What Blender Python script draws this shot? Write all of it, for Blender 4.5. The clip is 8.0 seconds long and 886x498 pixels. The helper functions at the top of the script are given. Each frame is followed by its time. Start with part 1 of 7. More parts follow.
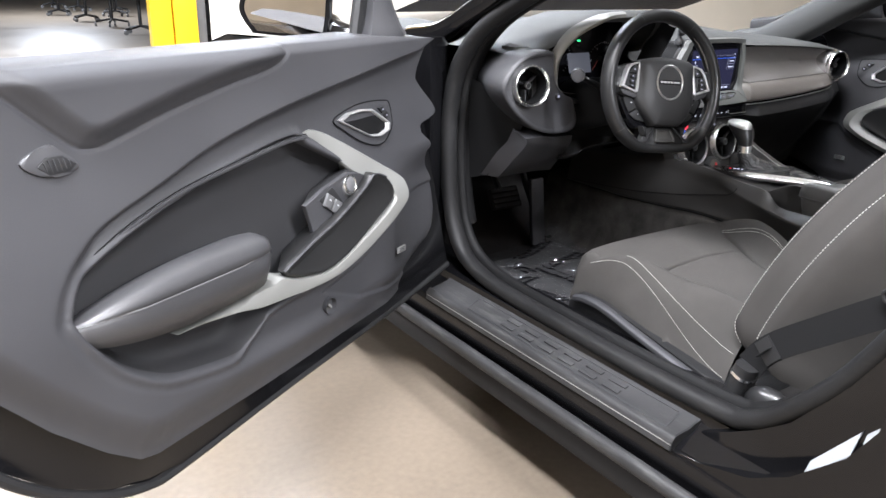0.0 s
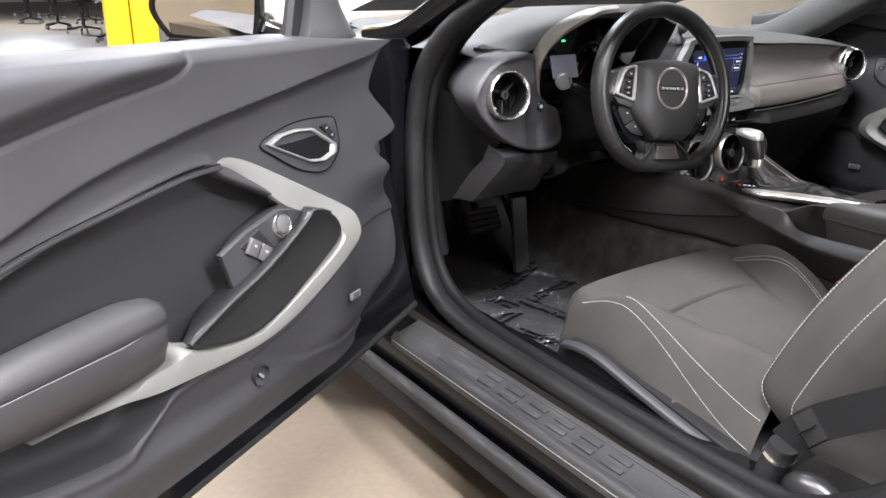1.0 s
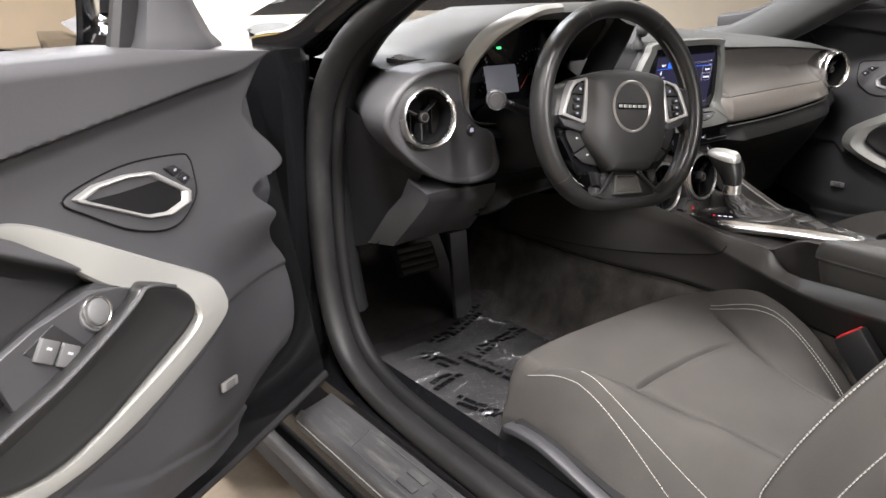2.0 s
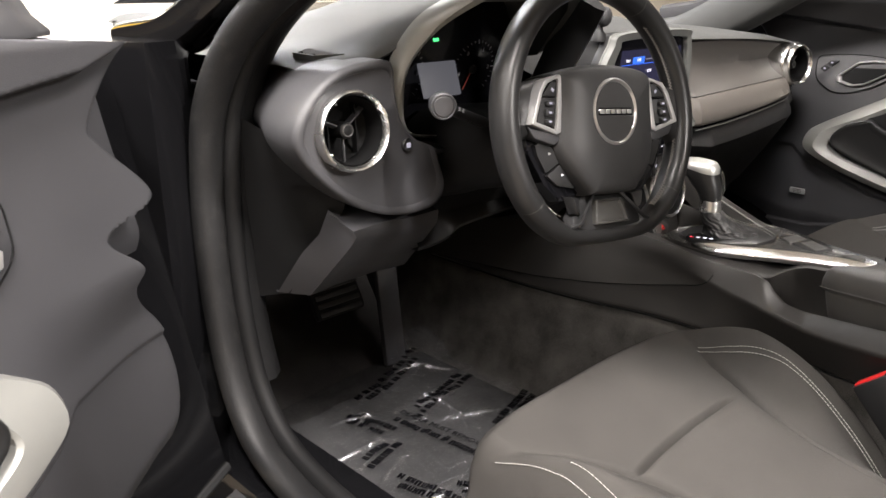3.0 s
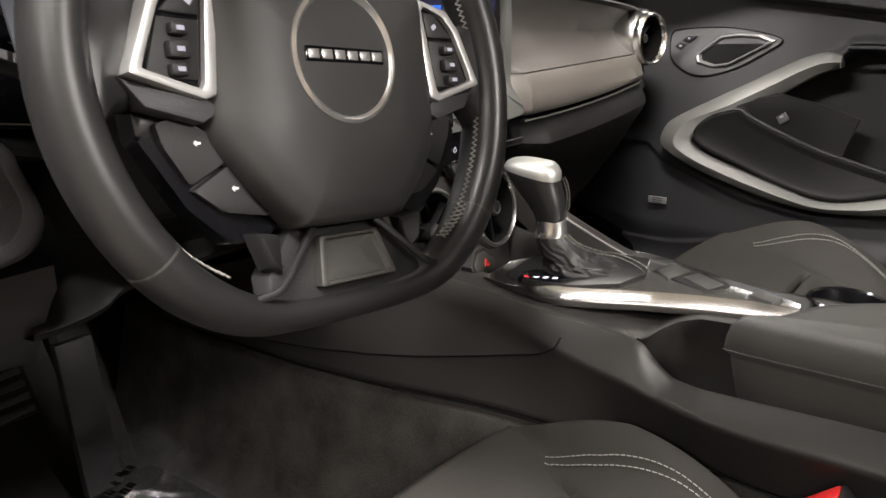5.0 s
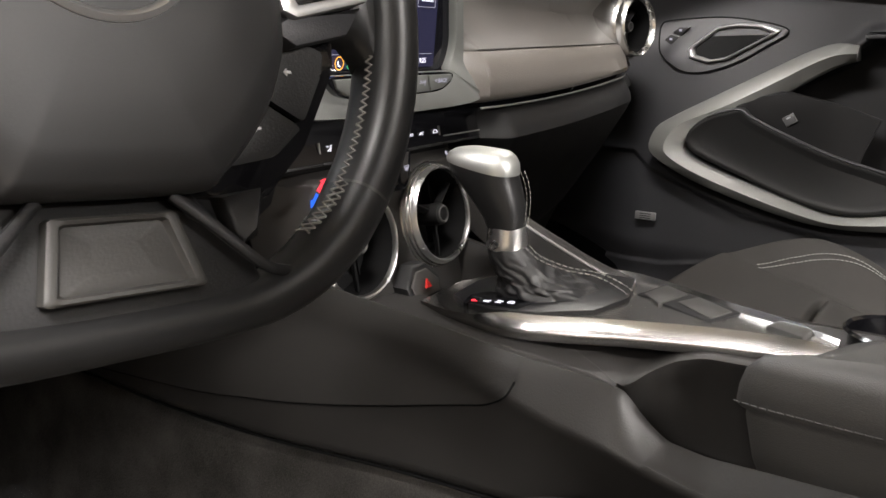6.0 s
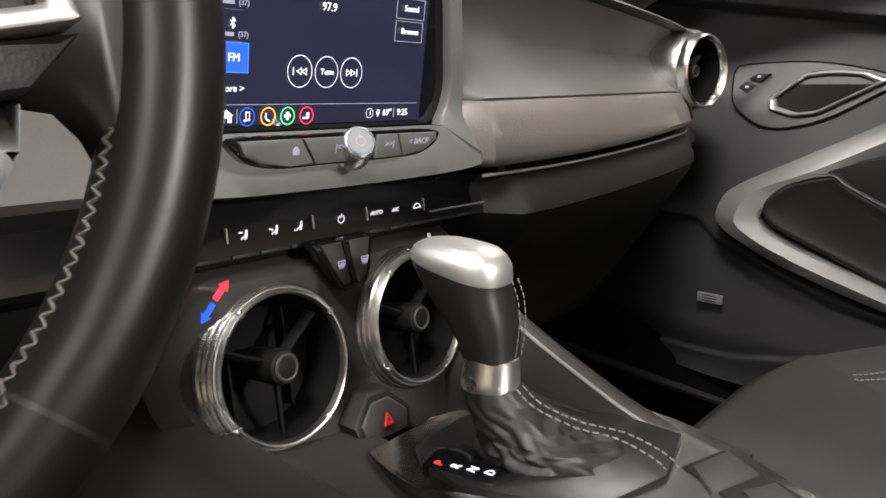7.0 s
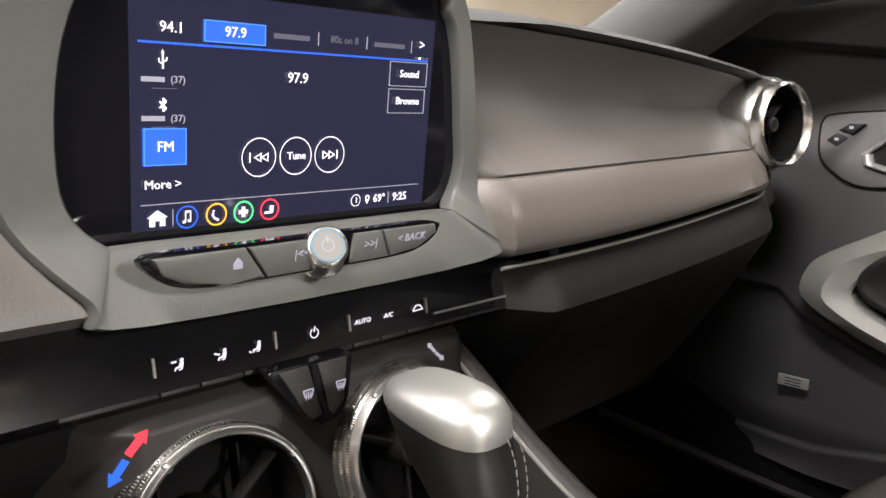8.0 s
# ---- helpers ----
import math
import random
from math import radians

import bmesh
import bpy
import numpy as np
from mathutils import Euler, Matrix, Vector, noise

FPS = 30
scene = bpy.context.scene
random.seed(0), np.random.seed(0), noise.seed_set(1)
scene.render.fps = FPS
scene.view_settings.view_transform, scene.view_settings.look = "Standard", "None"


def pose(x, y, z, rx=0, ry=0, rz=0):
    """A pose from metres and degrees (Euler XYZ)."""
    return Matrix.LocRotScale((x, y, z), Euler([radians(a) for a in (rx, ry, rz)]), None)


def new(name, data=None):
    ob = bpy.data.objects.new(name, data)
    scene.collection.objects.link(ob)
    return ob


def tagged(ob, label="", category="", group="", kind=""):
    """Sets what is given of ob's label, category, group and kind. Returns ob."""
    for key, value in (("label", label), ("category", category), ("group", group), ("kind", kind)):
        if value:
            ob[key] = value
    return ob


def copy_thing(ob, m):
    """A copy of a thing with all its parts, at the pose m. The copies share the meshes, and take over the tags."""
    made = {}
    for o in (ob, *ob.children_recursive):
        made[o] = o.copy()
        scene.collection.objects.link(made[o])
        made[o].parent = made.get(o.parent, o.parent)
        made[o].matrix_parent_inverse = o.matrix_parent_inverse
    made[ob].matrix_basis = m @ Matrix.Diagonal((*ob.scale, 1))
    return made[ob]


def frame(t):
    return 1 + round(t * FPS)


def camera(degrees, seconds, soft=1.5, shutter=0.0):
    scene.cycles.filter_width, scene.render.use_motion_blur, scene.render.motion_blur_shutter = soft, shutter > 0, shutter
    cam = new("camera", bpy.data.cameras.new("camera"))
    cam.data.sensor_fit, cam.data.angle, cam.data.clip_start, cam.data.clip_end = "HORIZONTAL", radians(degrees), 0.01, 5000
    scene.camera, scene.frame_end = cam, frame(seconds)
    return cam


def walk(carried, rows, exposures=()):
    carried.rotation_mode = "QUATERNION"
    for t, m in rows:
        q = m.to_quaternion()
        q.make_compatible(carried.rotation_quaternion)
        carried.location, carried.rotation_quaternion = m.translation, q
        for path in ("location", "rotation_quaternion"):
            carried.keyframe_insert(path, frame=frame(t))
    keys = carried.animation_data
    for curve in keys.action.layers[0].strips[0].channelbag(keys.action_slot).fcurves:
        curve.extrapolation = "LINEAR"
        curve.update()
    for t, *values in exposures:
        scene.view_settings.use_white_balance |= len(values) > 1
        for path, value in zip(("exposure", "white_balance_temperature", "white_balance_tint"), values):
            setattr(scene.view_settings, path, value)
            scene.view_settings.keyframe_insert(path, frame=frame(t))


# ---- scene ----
cam = camera(59.7, 8.0, 1.5, 0.15)
METRES, EYE, TILT, LEAN, TURN = 1.93, 1.0, -19.37, -0.95, -33.4
ROWS = [
    (0.0, 0.0, 0.0, 0.0, 0.0, 0.0, 0.0),
    (0.5, 0.0014, 0.0709, 0.0213, -0.54, 0.02, 0.54),
    (1.0, 0.0225, 0.1405, 0.0368, -0.96, 0.2, 1.09),
    (1.5, 0.0577, 0.2171, 0.0582, -1.61, 0.38, 1.69),
    (3.0, 0.068, 0.4392, 0.1129, -10.16, 0.25, 4.76),
    (3.5, 0.0822, 0.5051, 0.1188, -14.02, -0.11, 6.05),
    (4.0, 0.1194, 0.5645, 0.1226, -17.14, -0.36, 7.34),
    (4.5, 0.162, 0.612, 0.1308, -19.3, -0.17, 8.45),
    (6.0, 0.2566, 0.7366, 0.1165, -21.18, 2.75, 7.92),
    (6.5, 0.293, 0.7822, 0.1336, -18.88, 4.5, 6.53),
    (7.0, 0.326, 0.8155, 0.147, -16.4, 5.94, 5.22),
    (7.5, 0.3497, 0.8389, 0.1619, -13.33, 7.4, 4.34),
    (8.0, 0.3635, 0.8556, 0.1761, -10.77, 8.49, 3.93),
]
EXPOSURES = [(0.0, 1.18, 6000, 13), (1.5, 1.25, 6350, 14), (3.0, 1.29, 6750, 14), (3.5, 1.33, 6800, 14), (4.5, 1.25, 6850, 13), (6.0, 1.2, 6700, 13), (7.0, 1.2, 6650, 14), (8.0, 1.25, 6800, 15)]
walk(cam, [(t, pose(-1.739, -1.351, EYE, TILT, LEAN, TURN) @ pose(METRES * x, METRES * y, METRES * z, 90 + pitch, roll, yaw)) for t, x, y, z, yaw, pitch, roll in ROWS], EXPOSURES)

# ---- world and lights ----
world = bpy.data.worlds.new("hall")
scene.world = world
world.use_nodes = True
world.node_tree.nodes["Background"].inputs[0].default_value = (0.9, 0.95, 1.0, 1)
world.node_tree.nodes["Background"].inputs[1].default_value = 0.25


def strip_light(x, y, z, sx, sy, watts):
    d = bpy.data.lights.new("tube_light", "AREA")
    d.shape, d.size, d.size_y, d.energy, d.color = "RECTANGLE", sx, sy, watts, (0.90, 0.95, 1.0) if y > 2 else (1.0, 0.985, 0.96)
    ob = new("tube_light", d)
    ob.matrix_world = pose(x, y, z)
    return ob


LAMPS = [(-2.0, -1.5, 270), (-3.0, 1.6, 190), (0.0, 2.4, 85), (-0.6, -4.4, 380), (3.0, 0.2, 45), (1.2, 5.6, 200), (-6.4, -1.6, 160), (0.6, -8.6, 900), (-2.6, 9.0, 480), (1.0, 18.5, 420)]
for lx, ly, lw in LAMPS:
    strip_light(lx, ly, 3.80, 0.36, 2.4, lw)


# ---- materials ----
def material(name, base, rough=0.5, metal=0.0, grain=0.0, scale=300.0, bump=0.0, vary=0.15, coat=0.0, blotch=6.0, spec=0.5):
    m = bpy.data.materials.new(name)
    m.use_nodes = True
    nt = m.node_tree
    b = nt.nodes["Principled BSDF"]
    b.inputs["Roughness"].default_value = rough
    b.inputs["Metallic"].default_value = metal
    b.inputs["Coat Weight"].default_value = coat
    b.inputs["Coat Roughness"].default_value = 0.04
    b.inputs["Specular IOR Level"].default_value = spec
    co = nt.nodes.new("ShaderNodeTexCoord")
    n1 = nt.nodes.new("ShaderNodeTexNoise")
    n1.inputs["Scale"].default_value, n1.inputs["Detail"].default_value = blotch, 5
    n2 = nt.nodes.new("ShaderNodeTexNoise")
    n2.inputs["Scale"].default_value, n2.inputs["Detail"].default_value = scale, 2
    nt.links.new(co.outputs["Object"], n1.inputs["Vector"])
    nt.links.new(co.outputs["Object"], n2.inputs["Vector"])
    add = nt.nodes.new("ShaderNodeMath")
    add.operation = "MULTIPLY_ADD"
    nt.links.new(n2.outputs["Fac"], add.inputs[0])
    add.inputs[1].default_value = grain
    nt.links.new(n1.outputs["Fac"], add.inputs[2])
    ramp = nt.nodes.new("ShaderNodeMapRange")
    ramp.inputs[1].default_value, ramp.inputs[2].default_value = 0.25 + grain * 0.5, 0.75 + grain * 0.5
    ramp.inputs[3].default_value, ramp.inputs[4].default_value = 1 - vary, 1 + vary
    nt.links.new(add.outputs[0], ramp.inputs[0])
    mix = nt.nodes.new("ShaderNodeVectorMath")
    mix.operation = "SCALE"
    mix.inputs[0].default_value = base
    nt.links.new(ramp.outputs[0], mix.inputs["Scale"])
    nt.links.new(mix.outputs[0], b.inputs["Base Color"])
    rr = nt.nodes.new("ShaderNodeMapRange")
    rr.inputs[1].default_value, rr.inputs[2].default_value = 0.3, 0.7
    rr.inputs[3].default_value, rr.inputs[4].default_value = max(0.02, rough * 0.88), min(1, rough * 1.12)
    nt.links.new(n1.outputs["Fac"], rr.inputs[0])
    nt.links.new(rr.outputs[0], b.inputs["Roughness"])
    if bump:
        bp = nt.nodes.new("ShaderNodeBump")
        bp.inputs["Strength"].default_value, bp.inputs["Distance"].default_value = bump, 0.001
        nt.links.new(n2.outputs["Fac"], bp.inputs["Height"])
        nt.links.new(bp.outputs[0], b.inputs["Normal"])
    return m


def glow(name, colour, power):
    m = bpy.data.materials.new(name)
    m.use_nodes = True
    b = m.node_tree.nodes["Principled BSDF"]
    b.inputs["Base Color"].default_value = (*[c * 0.2 for c in colour], 1)
    b.inputs["Emission Color"].default_value = (*colour, 1)
    b.inputs["Emission Strength"].default_value = power
    return m


PLASTIC = material("grained_black_plastic", (0.027, 0.027, 0.0295), 0.52, grain=0.5, scale=900, bump=0.25, vary=0.08)
DOORTRIM = material("door_trim_vinyl", (0.026, 0.026, 0.0285), 0.60, grain=0.5, scale=900, bump=0.25, vary=0.08, spec=0.36)
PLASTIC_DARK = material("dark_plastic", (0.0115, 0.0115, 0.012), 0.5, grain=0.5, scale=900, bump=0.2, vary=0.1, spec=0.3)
SOFT = material("soft_touch_trim", (0.042, 0.043, 0.042), 0.70, grain=0.5, scale=700, bump=0.3, vary=0.08, spec=0.35)
LEATHER = material("black_leather", (0.011, 0.011, 0.0112), 0.38, grain=0.4, scale=1900, bump=0.03, vary=0.15, spec=0.35)
INSERT = material("dark_insert", (0.016, 0.016, 0.017), 0.68, grain=0.4, scale=900, bump=0.25, vary=0.1, spec=0.2)
CLOTH = material("charcoal_cloth", (0.041, 0.0386, 0.0360), 0.95, grain=0.8, scale=1600, bump=0.6, vary=0.16, spec=0.15, blotch=14)
CARPET = material("black_carpet", (0.018, 0.017, 0.0165), 1.0, grain=1.0, scale=700, bump=0.8, vary=0.35, blotch=24, spec=0.06)
# Lit copy of the carpet: the tunnel's brighter light is in its colour.
TUNNELPILE = material("tunnel_carpet_lit", (0.046, 0.0435, 0.041), 1.0, grain=0.9, scale=900, bump=0.6, vary=0.45, blotch=22, spec=0.05)
SATIN = material("satin_silver", (0.20, 0.20, 0.19), 0.46, metal=0.3, grain=0.2, scale=900, bump=0.05, vary=0.05)
TRIM = material("satin_grey_trim", (0.165, 0.166, 0.157), 0.48, metal=0.3, grain=0.2, scale=900, bump=0.05, vary=0.05)
POLISH = material("polished_silver", (0.48, 0.48, 0.48), 0.32, metal=0.75, vary=0.04)
PLATE = material("brushed_plate", (0.44, 0.43, 0.42), 0.22, metal=1.0, vary=0.06)
BRIGHT = material("satin_chrome", (0.74, 0.74, 0.73), 0.27, metal=1.0, vary=0.04)
CHROME = material("chrome", (0.75, 0.75, 0.76), 0.14, metal=1.0, vary=0.03)
GLOSS = material("gloss_black_paint", (0.004, 0.004, 0.0045), 0.10, vary=0.1, spec=0.35)
PIANO = material("piano_black", (0.004, 0.004, 0.005), 0.14, vary=0.05, coat=0.2, spec=0.35)
RUBBER = material("black_rubber", (0.0105, 0.0105, 0.011), 0.65, grain=0.5, scale=250, bump=0.2, vary=0.2, spec=0.22)
THREAD = material("grey_thread", (0.30, 0.29, 0.275), 0.8, vary=0.1)
WEBBING = material("belt_webbing", (0.0075, 0.0075, 0.0078), 0.85, grain=1.0, scale=900, bump=0.6, vary=0.2, spec=0.12)
KEY = material("grey_key", (0.030, 0.029, 0.027), 0.5, grain=0.4, scale=800, bump=0.15, vary=0.1)
RED = material("red_plastic", (0.55, 0.02, 0.02), 0.4, vary=0.06)
STEEL = material("worn_steel", (0.45, 0.45, 0.45), 0.35, metal=1.0, vary=0.2, blotch=40)
PAPER = material("white_sticker", (0.40, 0.42, 0.44), 0.5, vary=0.15, blotch=60)
CONCRETE = material("polished_concrete", (0.138, 0.113, 0.086), 0.34, grain=0.5, scale=60, bump=0.05, vary=0.2, blotch=1.3)
WHITEWALL = material("white_wall", (0.80, 0.79, 0.76), 0.7, grain=0.2, scale=80, bump=0.1, vary=0.04, blotch=1.5)
CREAMWALL = material("cream_wall", (0.80, 0.75, 0.65), 0.7, grain=0.2, scale=80, bump=0.1, vary=0.04, blotch=1.5)
BEIGEWALL = material("beige_wall", (0.66, 0.56, 0.42), 0.7, grain=0.2, scale=80, bump=0.1, vary=0.05, blotch=1.5)
# Matt black plastic; doubles as shaded plastic under the dash and glovebox brow.
DEEP = material("black_plastic_and_shade", (0.0055, 0.0055, 0.0057), 0.6, grain=0.5, scale=900, bump=0.2, vary=0.1, spec=0.15)
VOID = material("duct_black", (0.004, 0.004, 0.0042), 0.7, spec=0.1)
PAD = material("airbag_vinyl", (0.022, 0.022, 0.0225), 0.5, grain=0.5, scale=1500, bump=0.05, vary=0.08, spec=0.4)
YELLOW = material("yellow_paint", (0.85, 0.52, 0.01), 0.35, vary=0.06, blotch=4)
GREYPAINT = material("grey_paint", (0.12, 0.12, 0.12), 0.5, vary=0.1)
TUBE = glow("lit_tube", (1.0, 0.95, 0.85), 9.0)
ICON = glow("lit_white", (0.85, 0.85, 1.0), 0.72)
ICON_DIM = glow("lit_grey", (0.45, 0.45, 0.55), 0.35)
ICON_BLUE = glow("lit_blue", (0.012, 0.11, 0.75), 0.62)
ICON_RED = glow("lit_red", (0.9, 0.03, 0.05), 1.0)
ICON_GREEN = glow("lit_green", (0.05, 0.75, 0.2), 1.0)
ICON_ORANGE = glow("lit_orange", (0.9, 0.38, 0.03), 1.0)


# ---- mesh helpers ----
def thing(name, base, label, category, group="", kind=""):
    ob = new(name)
    ob.empty_display_size = 0.05
    ob.matrix_world = Matrix.Translation(base)
    return tagged(ob, label, category, group, kind)


def part(name, bm, mat, parent=None, label="", angle=38, **tags):
    bmesh.ops.recalc_face_normals(bm, faces=bm.faces)
    lim = radians(angle)
    for f in bm.faces:
        f.smooth = True
    for e in bm.edges:
        if len(e.link_faces) == 2 and e.calc_face_angle(0) > lim:
            e.smooth = False
    me = bpy.data.meshes.new(name)
    bm.to_mesh(me)
    bm.free()
    me.materials.append(mat)
    ob = new(name, me)
    if parent is not None:
        ob.parent = parent
        ob.matrix_parent_inverse = parent.matrix_basis.inverted() if parent.type == "EMPTY" else Matrix()
    return tagged(ob, label, **tags)


def smooth_path(pts, n=8, closed=False):
    """Catmull-Rom through the points, n steps a span."""
    p = [np.array(q, float) for q in pts]
    k = len(p)
    out = []
    for i in range(k if closed else k - 1):
        a = p[i - 1] if (closed or i) else 2 * p[0] - p[1]
        b, c = p[i], p[(i + 1) % k]
        d = p[(i + 2) % k] if (closed or i + 2 < k) else 2 * c - b
        for j in range(n):
            t = j / n
            out.append(0.5 * (2 * b + (c - a) * t + (2 * a - 5 * b + 4 * c - d) * t * t + (3 * b - a - 3 * c + d) * t ** 3))
    if not closed:
        out.append(p[-1])
    return out


def loft(bm, rings, closed=True, cap=True, loop=False):
    vs = [[bm.verts.new(tuple(p)) for p in r] for r in rings]
    n = len(vs[0])
    for i in range(len(vs) if loop else len(vs) - 1):
        a, b = vs[i], vs[(i + 1) % len(vs)]
        for j in range(n if closed else n - 1):
            k = (j + 1) % n
            bm.faces.new((a[j], a[k], b[k], b[j]))
    if cap and closed and not loop:
        bm.faces.new(vs[0][::-1])
        bm.faces.new(vs[-1])
    return bm


def sheet(bm, rows):
    return loft(bm, rows, closed=False, cap=False)


def sweep(bm, path, section, up=(0, 0, 1), loop=False, scale=None):
    path = [Vector(p) for p in path]
    n = len(path)
    rings = []
    for i, p in enumerate(path):
        a = path[i - 1] if (loop or i) else p
        b = path[(i + 1) % n] if (loop or i + 1 < n) else p
        t = (b - a).normalized()
        u = Vector(up)
        s = t.cross(u)
        s = s.normalized() if s.length > 1e-6 else Vector((1, 0, 0))
        v = s.cross(t)
        k = scale[i] if scale else 1
        rings.append([p + s * (c[0] * k) + v * (c[1] * k) for c in section])
    return loft(bm, rings, loop=loop)


def oval(a, b=None, n=12, power=2.0):
    b = b or a
    out = []
    for i in range(n):
        t = 2 * math.pi * i / n
        c, s = math.cos(t), math.sin(t)
        out.append((a * math.copysign(abs(c) ** (2 / power), c), b * math.copysign(abs(s) ** (2 / power), s)))
    return out


def lathe(bm, m, profile, seg=40):
    rings = []
    for i in range(seg):
        t = 2 * math.pi * i / seg
        rings.append([m @ Vector((r * math.cos(t), r * math.sin(t), h)) for r, h in profile])
    return loft(bm, rings, closed=False, loop=True)


def bar(bm, m, sx, sy, sz, bevel=0.0, seg=2):
    r = bmesh.ops.create_cube(bm, size=1, matrix=m @ Matrix.Diagonal((sx, sy, sz, 1)))
    if bevel:
        edges = list({e for v in r["verts"] for e in v.link_edges})
        bmesh.ops.bevel(bm, geom=edges, offset=bevel, segments=seg, affect="EDGES", profile=0.5)
    return bm


def slab(bm, poly, back, bevel=0.0, seg=2, front_only=True):
    """A solid of the outline poly (points in space), thickened by the vector back."""
    a = [bm.verts.new(tuple(p)) for p in poly]
    b = [bm.verts.new(tuple(Vector(p) + Vector(back))) for p in poly]
    n = len(a)
    f = bm.faces.new(a)
    bm.faces.new(b[::-1])
    for i in range(n):
        bm.faces.new((a[i], b[i], b[(i + 1) % n], a[(i + 1) % n]))
    if bevel:
        bmesh.ops.bevel(bm, geom=list(f.edges), offset=bevel, segments=seg, affect="EDGES", profile=0.5)
    return bm


def frame_slab(bm, outer, inner, back):
    """A flat frame between two outlines of the same count, thickened."""
    o = [Vector(p) for p in outer]
    i = [Vector(p) for p in inner]
    b = Vector(back)
    return loft(bm, [o, i, [p + b for p in i], [p + b for p in o]], loop=True)


def letters(text, m, size, mat, parent, name="lettering", depth=0.0002, align="CENTER"):
    cu = bpy.data.curves.new(name, "FONT")
    cu.body, cu.size, cu.extrude, cu.align_x, cu.align_y, cu.resolution_u = text, size, depth, align, "CENTER", 2
    tmp = bpy.data.objects.new(name, cu)
    scene.collection.objects.link(tmp)
    me = bpy.data.meshes.new_from_object(tmp)
    bpy.data.objects.remove(tmp)
    me.transform(m)
    me.materials.clear()
    me.materials.append(mat)
    ob = new(name, me)
    ob.parent = parent
    if parent.type == "EMPTY":
        ob.matrix_parent_inverse = parent.matrix_basis.inverted()
    return ob


def stitches(path, normal, mat, parent, length=0.0035, gap=0.0022, width=0.0009):
    """A row of short threads along a path."""
    pts = [Vector(p) for p in path]
    bm = bmesh.new()
    d, nxt = 0.0, 0.0
    for a, b in zip(pts, pts[1:]):
        seg = (b - a).length
        t = (b - a).normalized()
        s = t.cross(Vector(normal)).normalized() * width
        n = s.cross(t).normalized() * width
        while nxt < d + seg:
            p = a + t * (nxt - d)
            q = p + t * length
            ring = lambda c: [c + s, c + n, c - s, c - n]
            loft(bm, [ring(p), ring(q)])
            nxt += length + gap
        d += seg
    return part("stitching", bm, mat, parent, "pale grey stitched thread")


def curve(v, xs, ys):
    """A smooth curve through the given stations, read at v."""
    p = smooth_path([(a, b, 0) for a, b in zip(xs, ys)], 10)
    return np.interp(v, [q[0] for q in p], [q[1] for q in p])


def chamfer(pts, f=0.14):
    """A polygon with each corner cut and rounded a little."""
    out = []
    for i, p in enumerate(pts):
        a, b = pts[i - 1], pts[(i + 1) % len(pts)]
        for q, k in ((a, f), (a, f * .4), (b, f * .4), (b, f)):
            out.append(tuple(np.array(p) + (np.array(q) - np.array(p)) * k))
    return out


def inset(pts, d):
    """A closed flat outline moved inwards by d, in its own first two axes."""
    p = np.array([[q[0], q[1]] for q in pts], float)
    e = np.roll(p, -1, 0) - np.roll(p, 1, 0)
    nrm = np.stack([-e[:, 1], e[:, 0]], 1) / (np.linalg.norm(e, axis=1)[:, None] + 1e-9)
    x, y = p[:, 0], p[:, 1]
    if np.sum(x * np.roll(y, -1) - np.roll(x, -1) * y) < 0:
        nrm = -nrm
    return p + nrm * d


def axes(o, x, y):
    """A frame with its origin at o, x along x and z across x and y."""
    x = Vector(x).normalized()
    z = x.cross(Vector(y)).normalized()
    y = z.cross(x)
    m = Matrix((x, y, z)).transposed().to_4x4()
    m.translation = o
    return m


def sstep(a, b, v):
    t = np.clip((v - a) / (b - a), 0, 1)
    return t * t * (3 - 2 * t)


def signed(px, py, poly):
    """Distance from each point to a closed outline, less than nought inside."""
    poly = np.array(poly, float)
    best = np.full(px.shape, 1e9)
    inside = np.zeros(px.shape, bool)
    for (x0, y0), (x1, y1) in zip(poly, np.roll(poly, -1, 0)):
        dx, dy = x1 - x0, y1 - y0
        t = np.clip(((px - x0) * dx + (py - y0) * dy) / (dx * dx + dy * dy + 1e-12), 0, 1)
        best = np.minimum(best, np.hypot(px - x0 - t * dx, py - y0 - t * dy))
        if y0 != y1:
            inside ^= ((y0 > py) != (y1 > py)) & (px < (x1 - x0) * (py - y0) / (y1 - y0) + x0)
    return np.where(inside, -best, best)


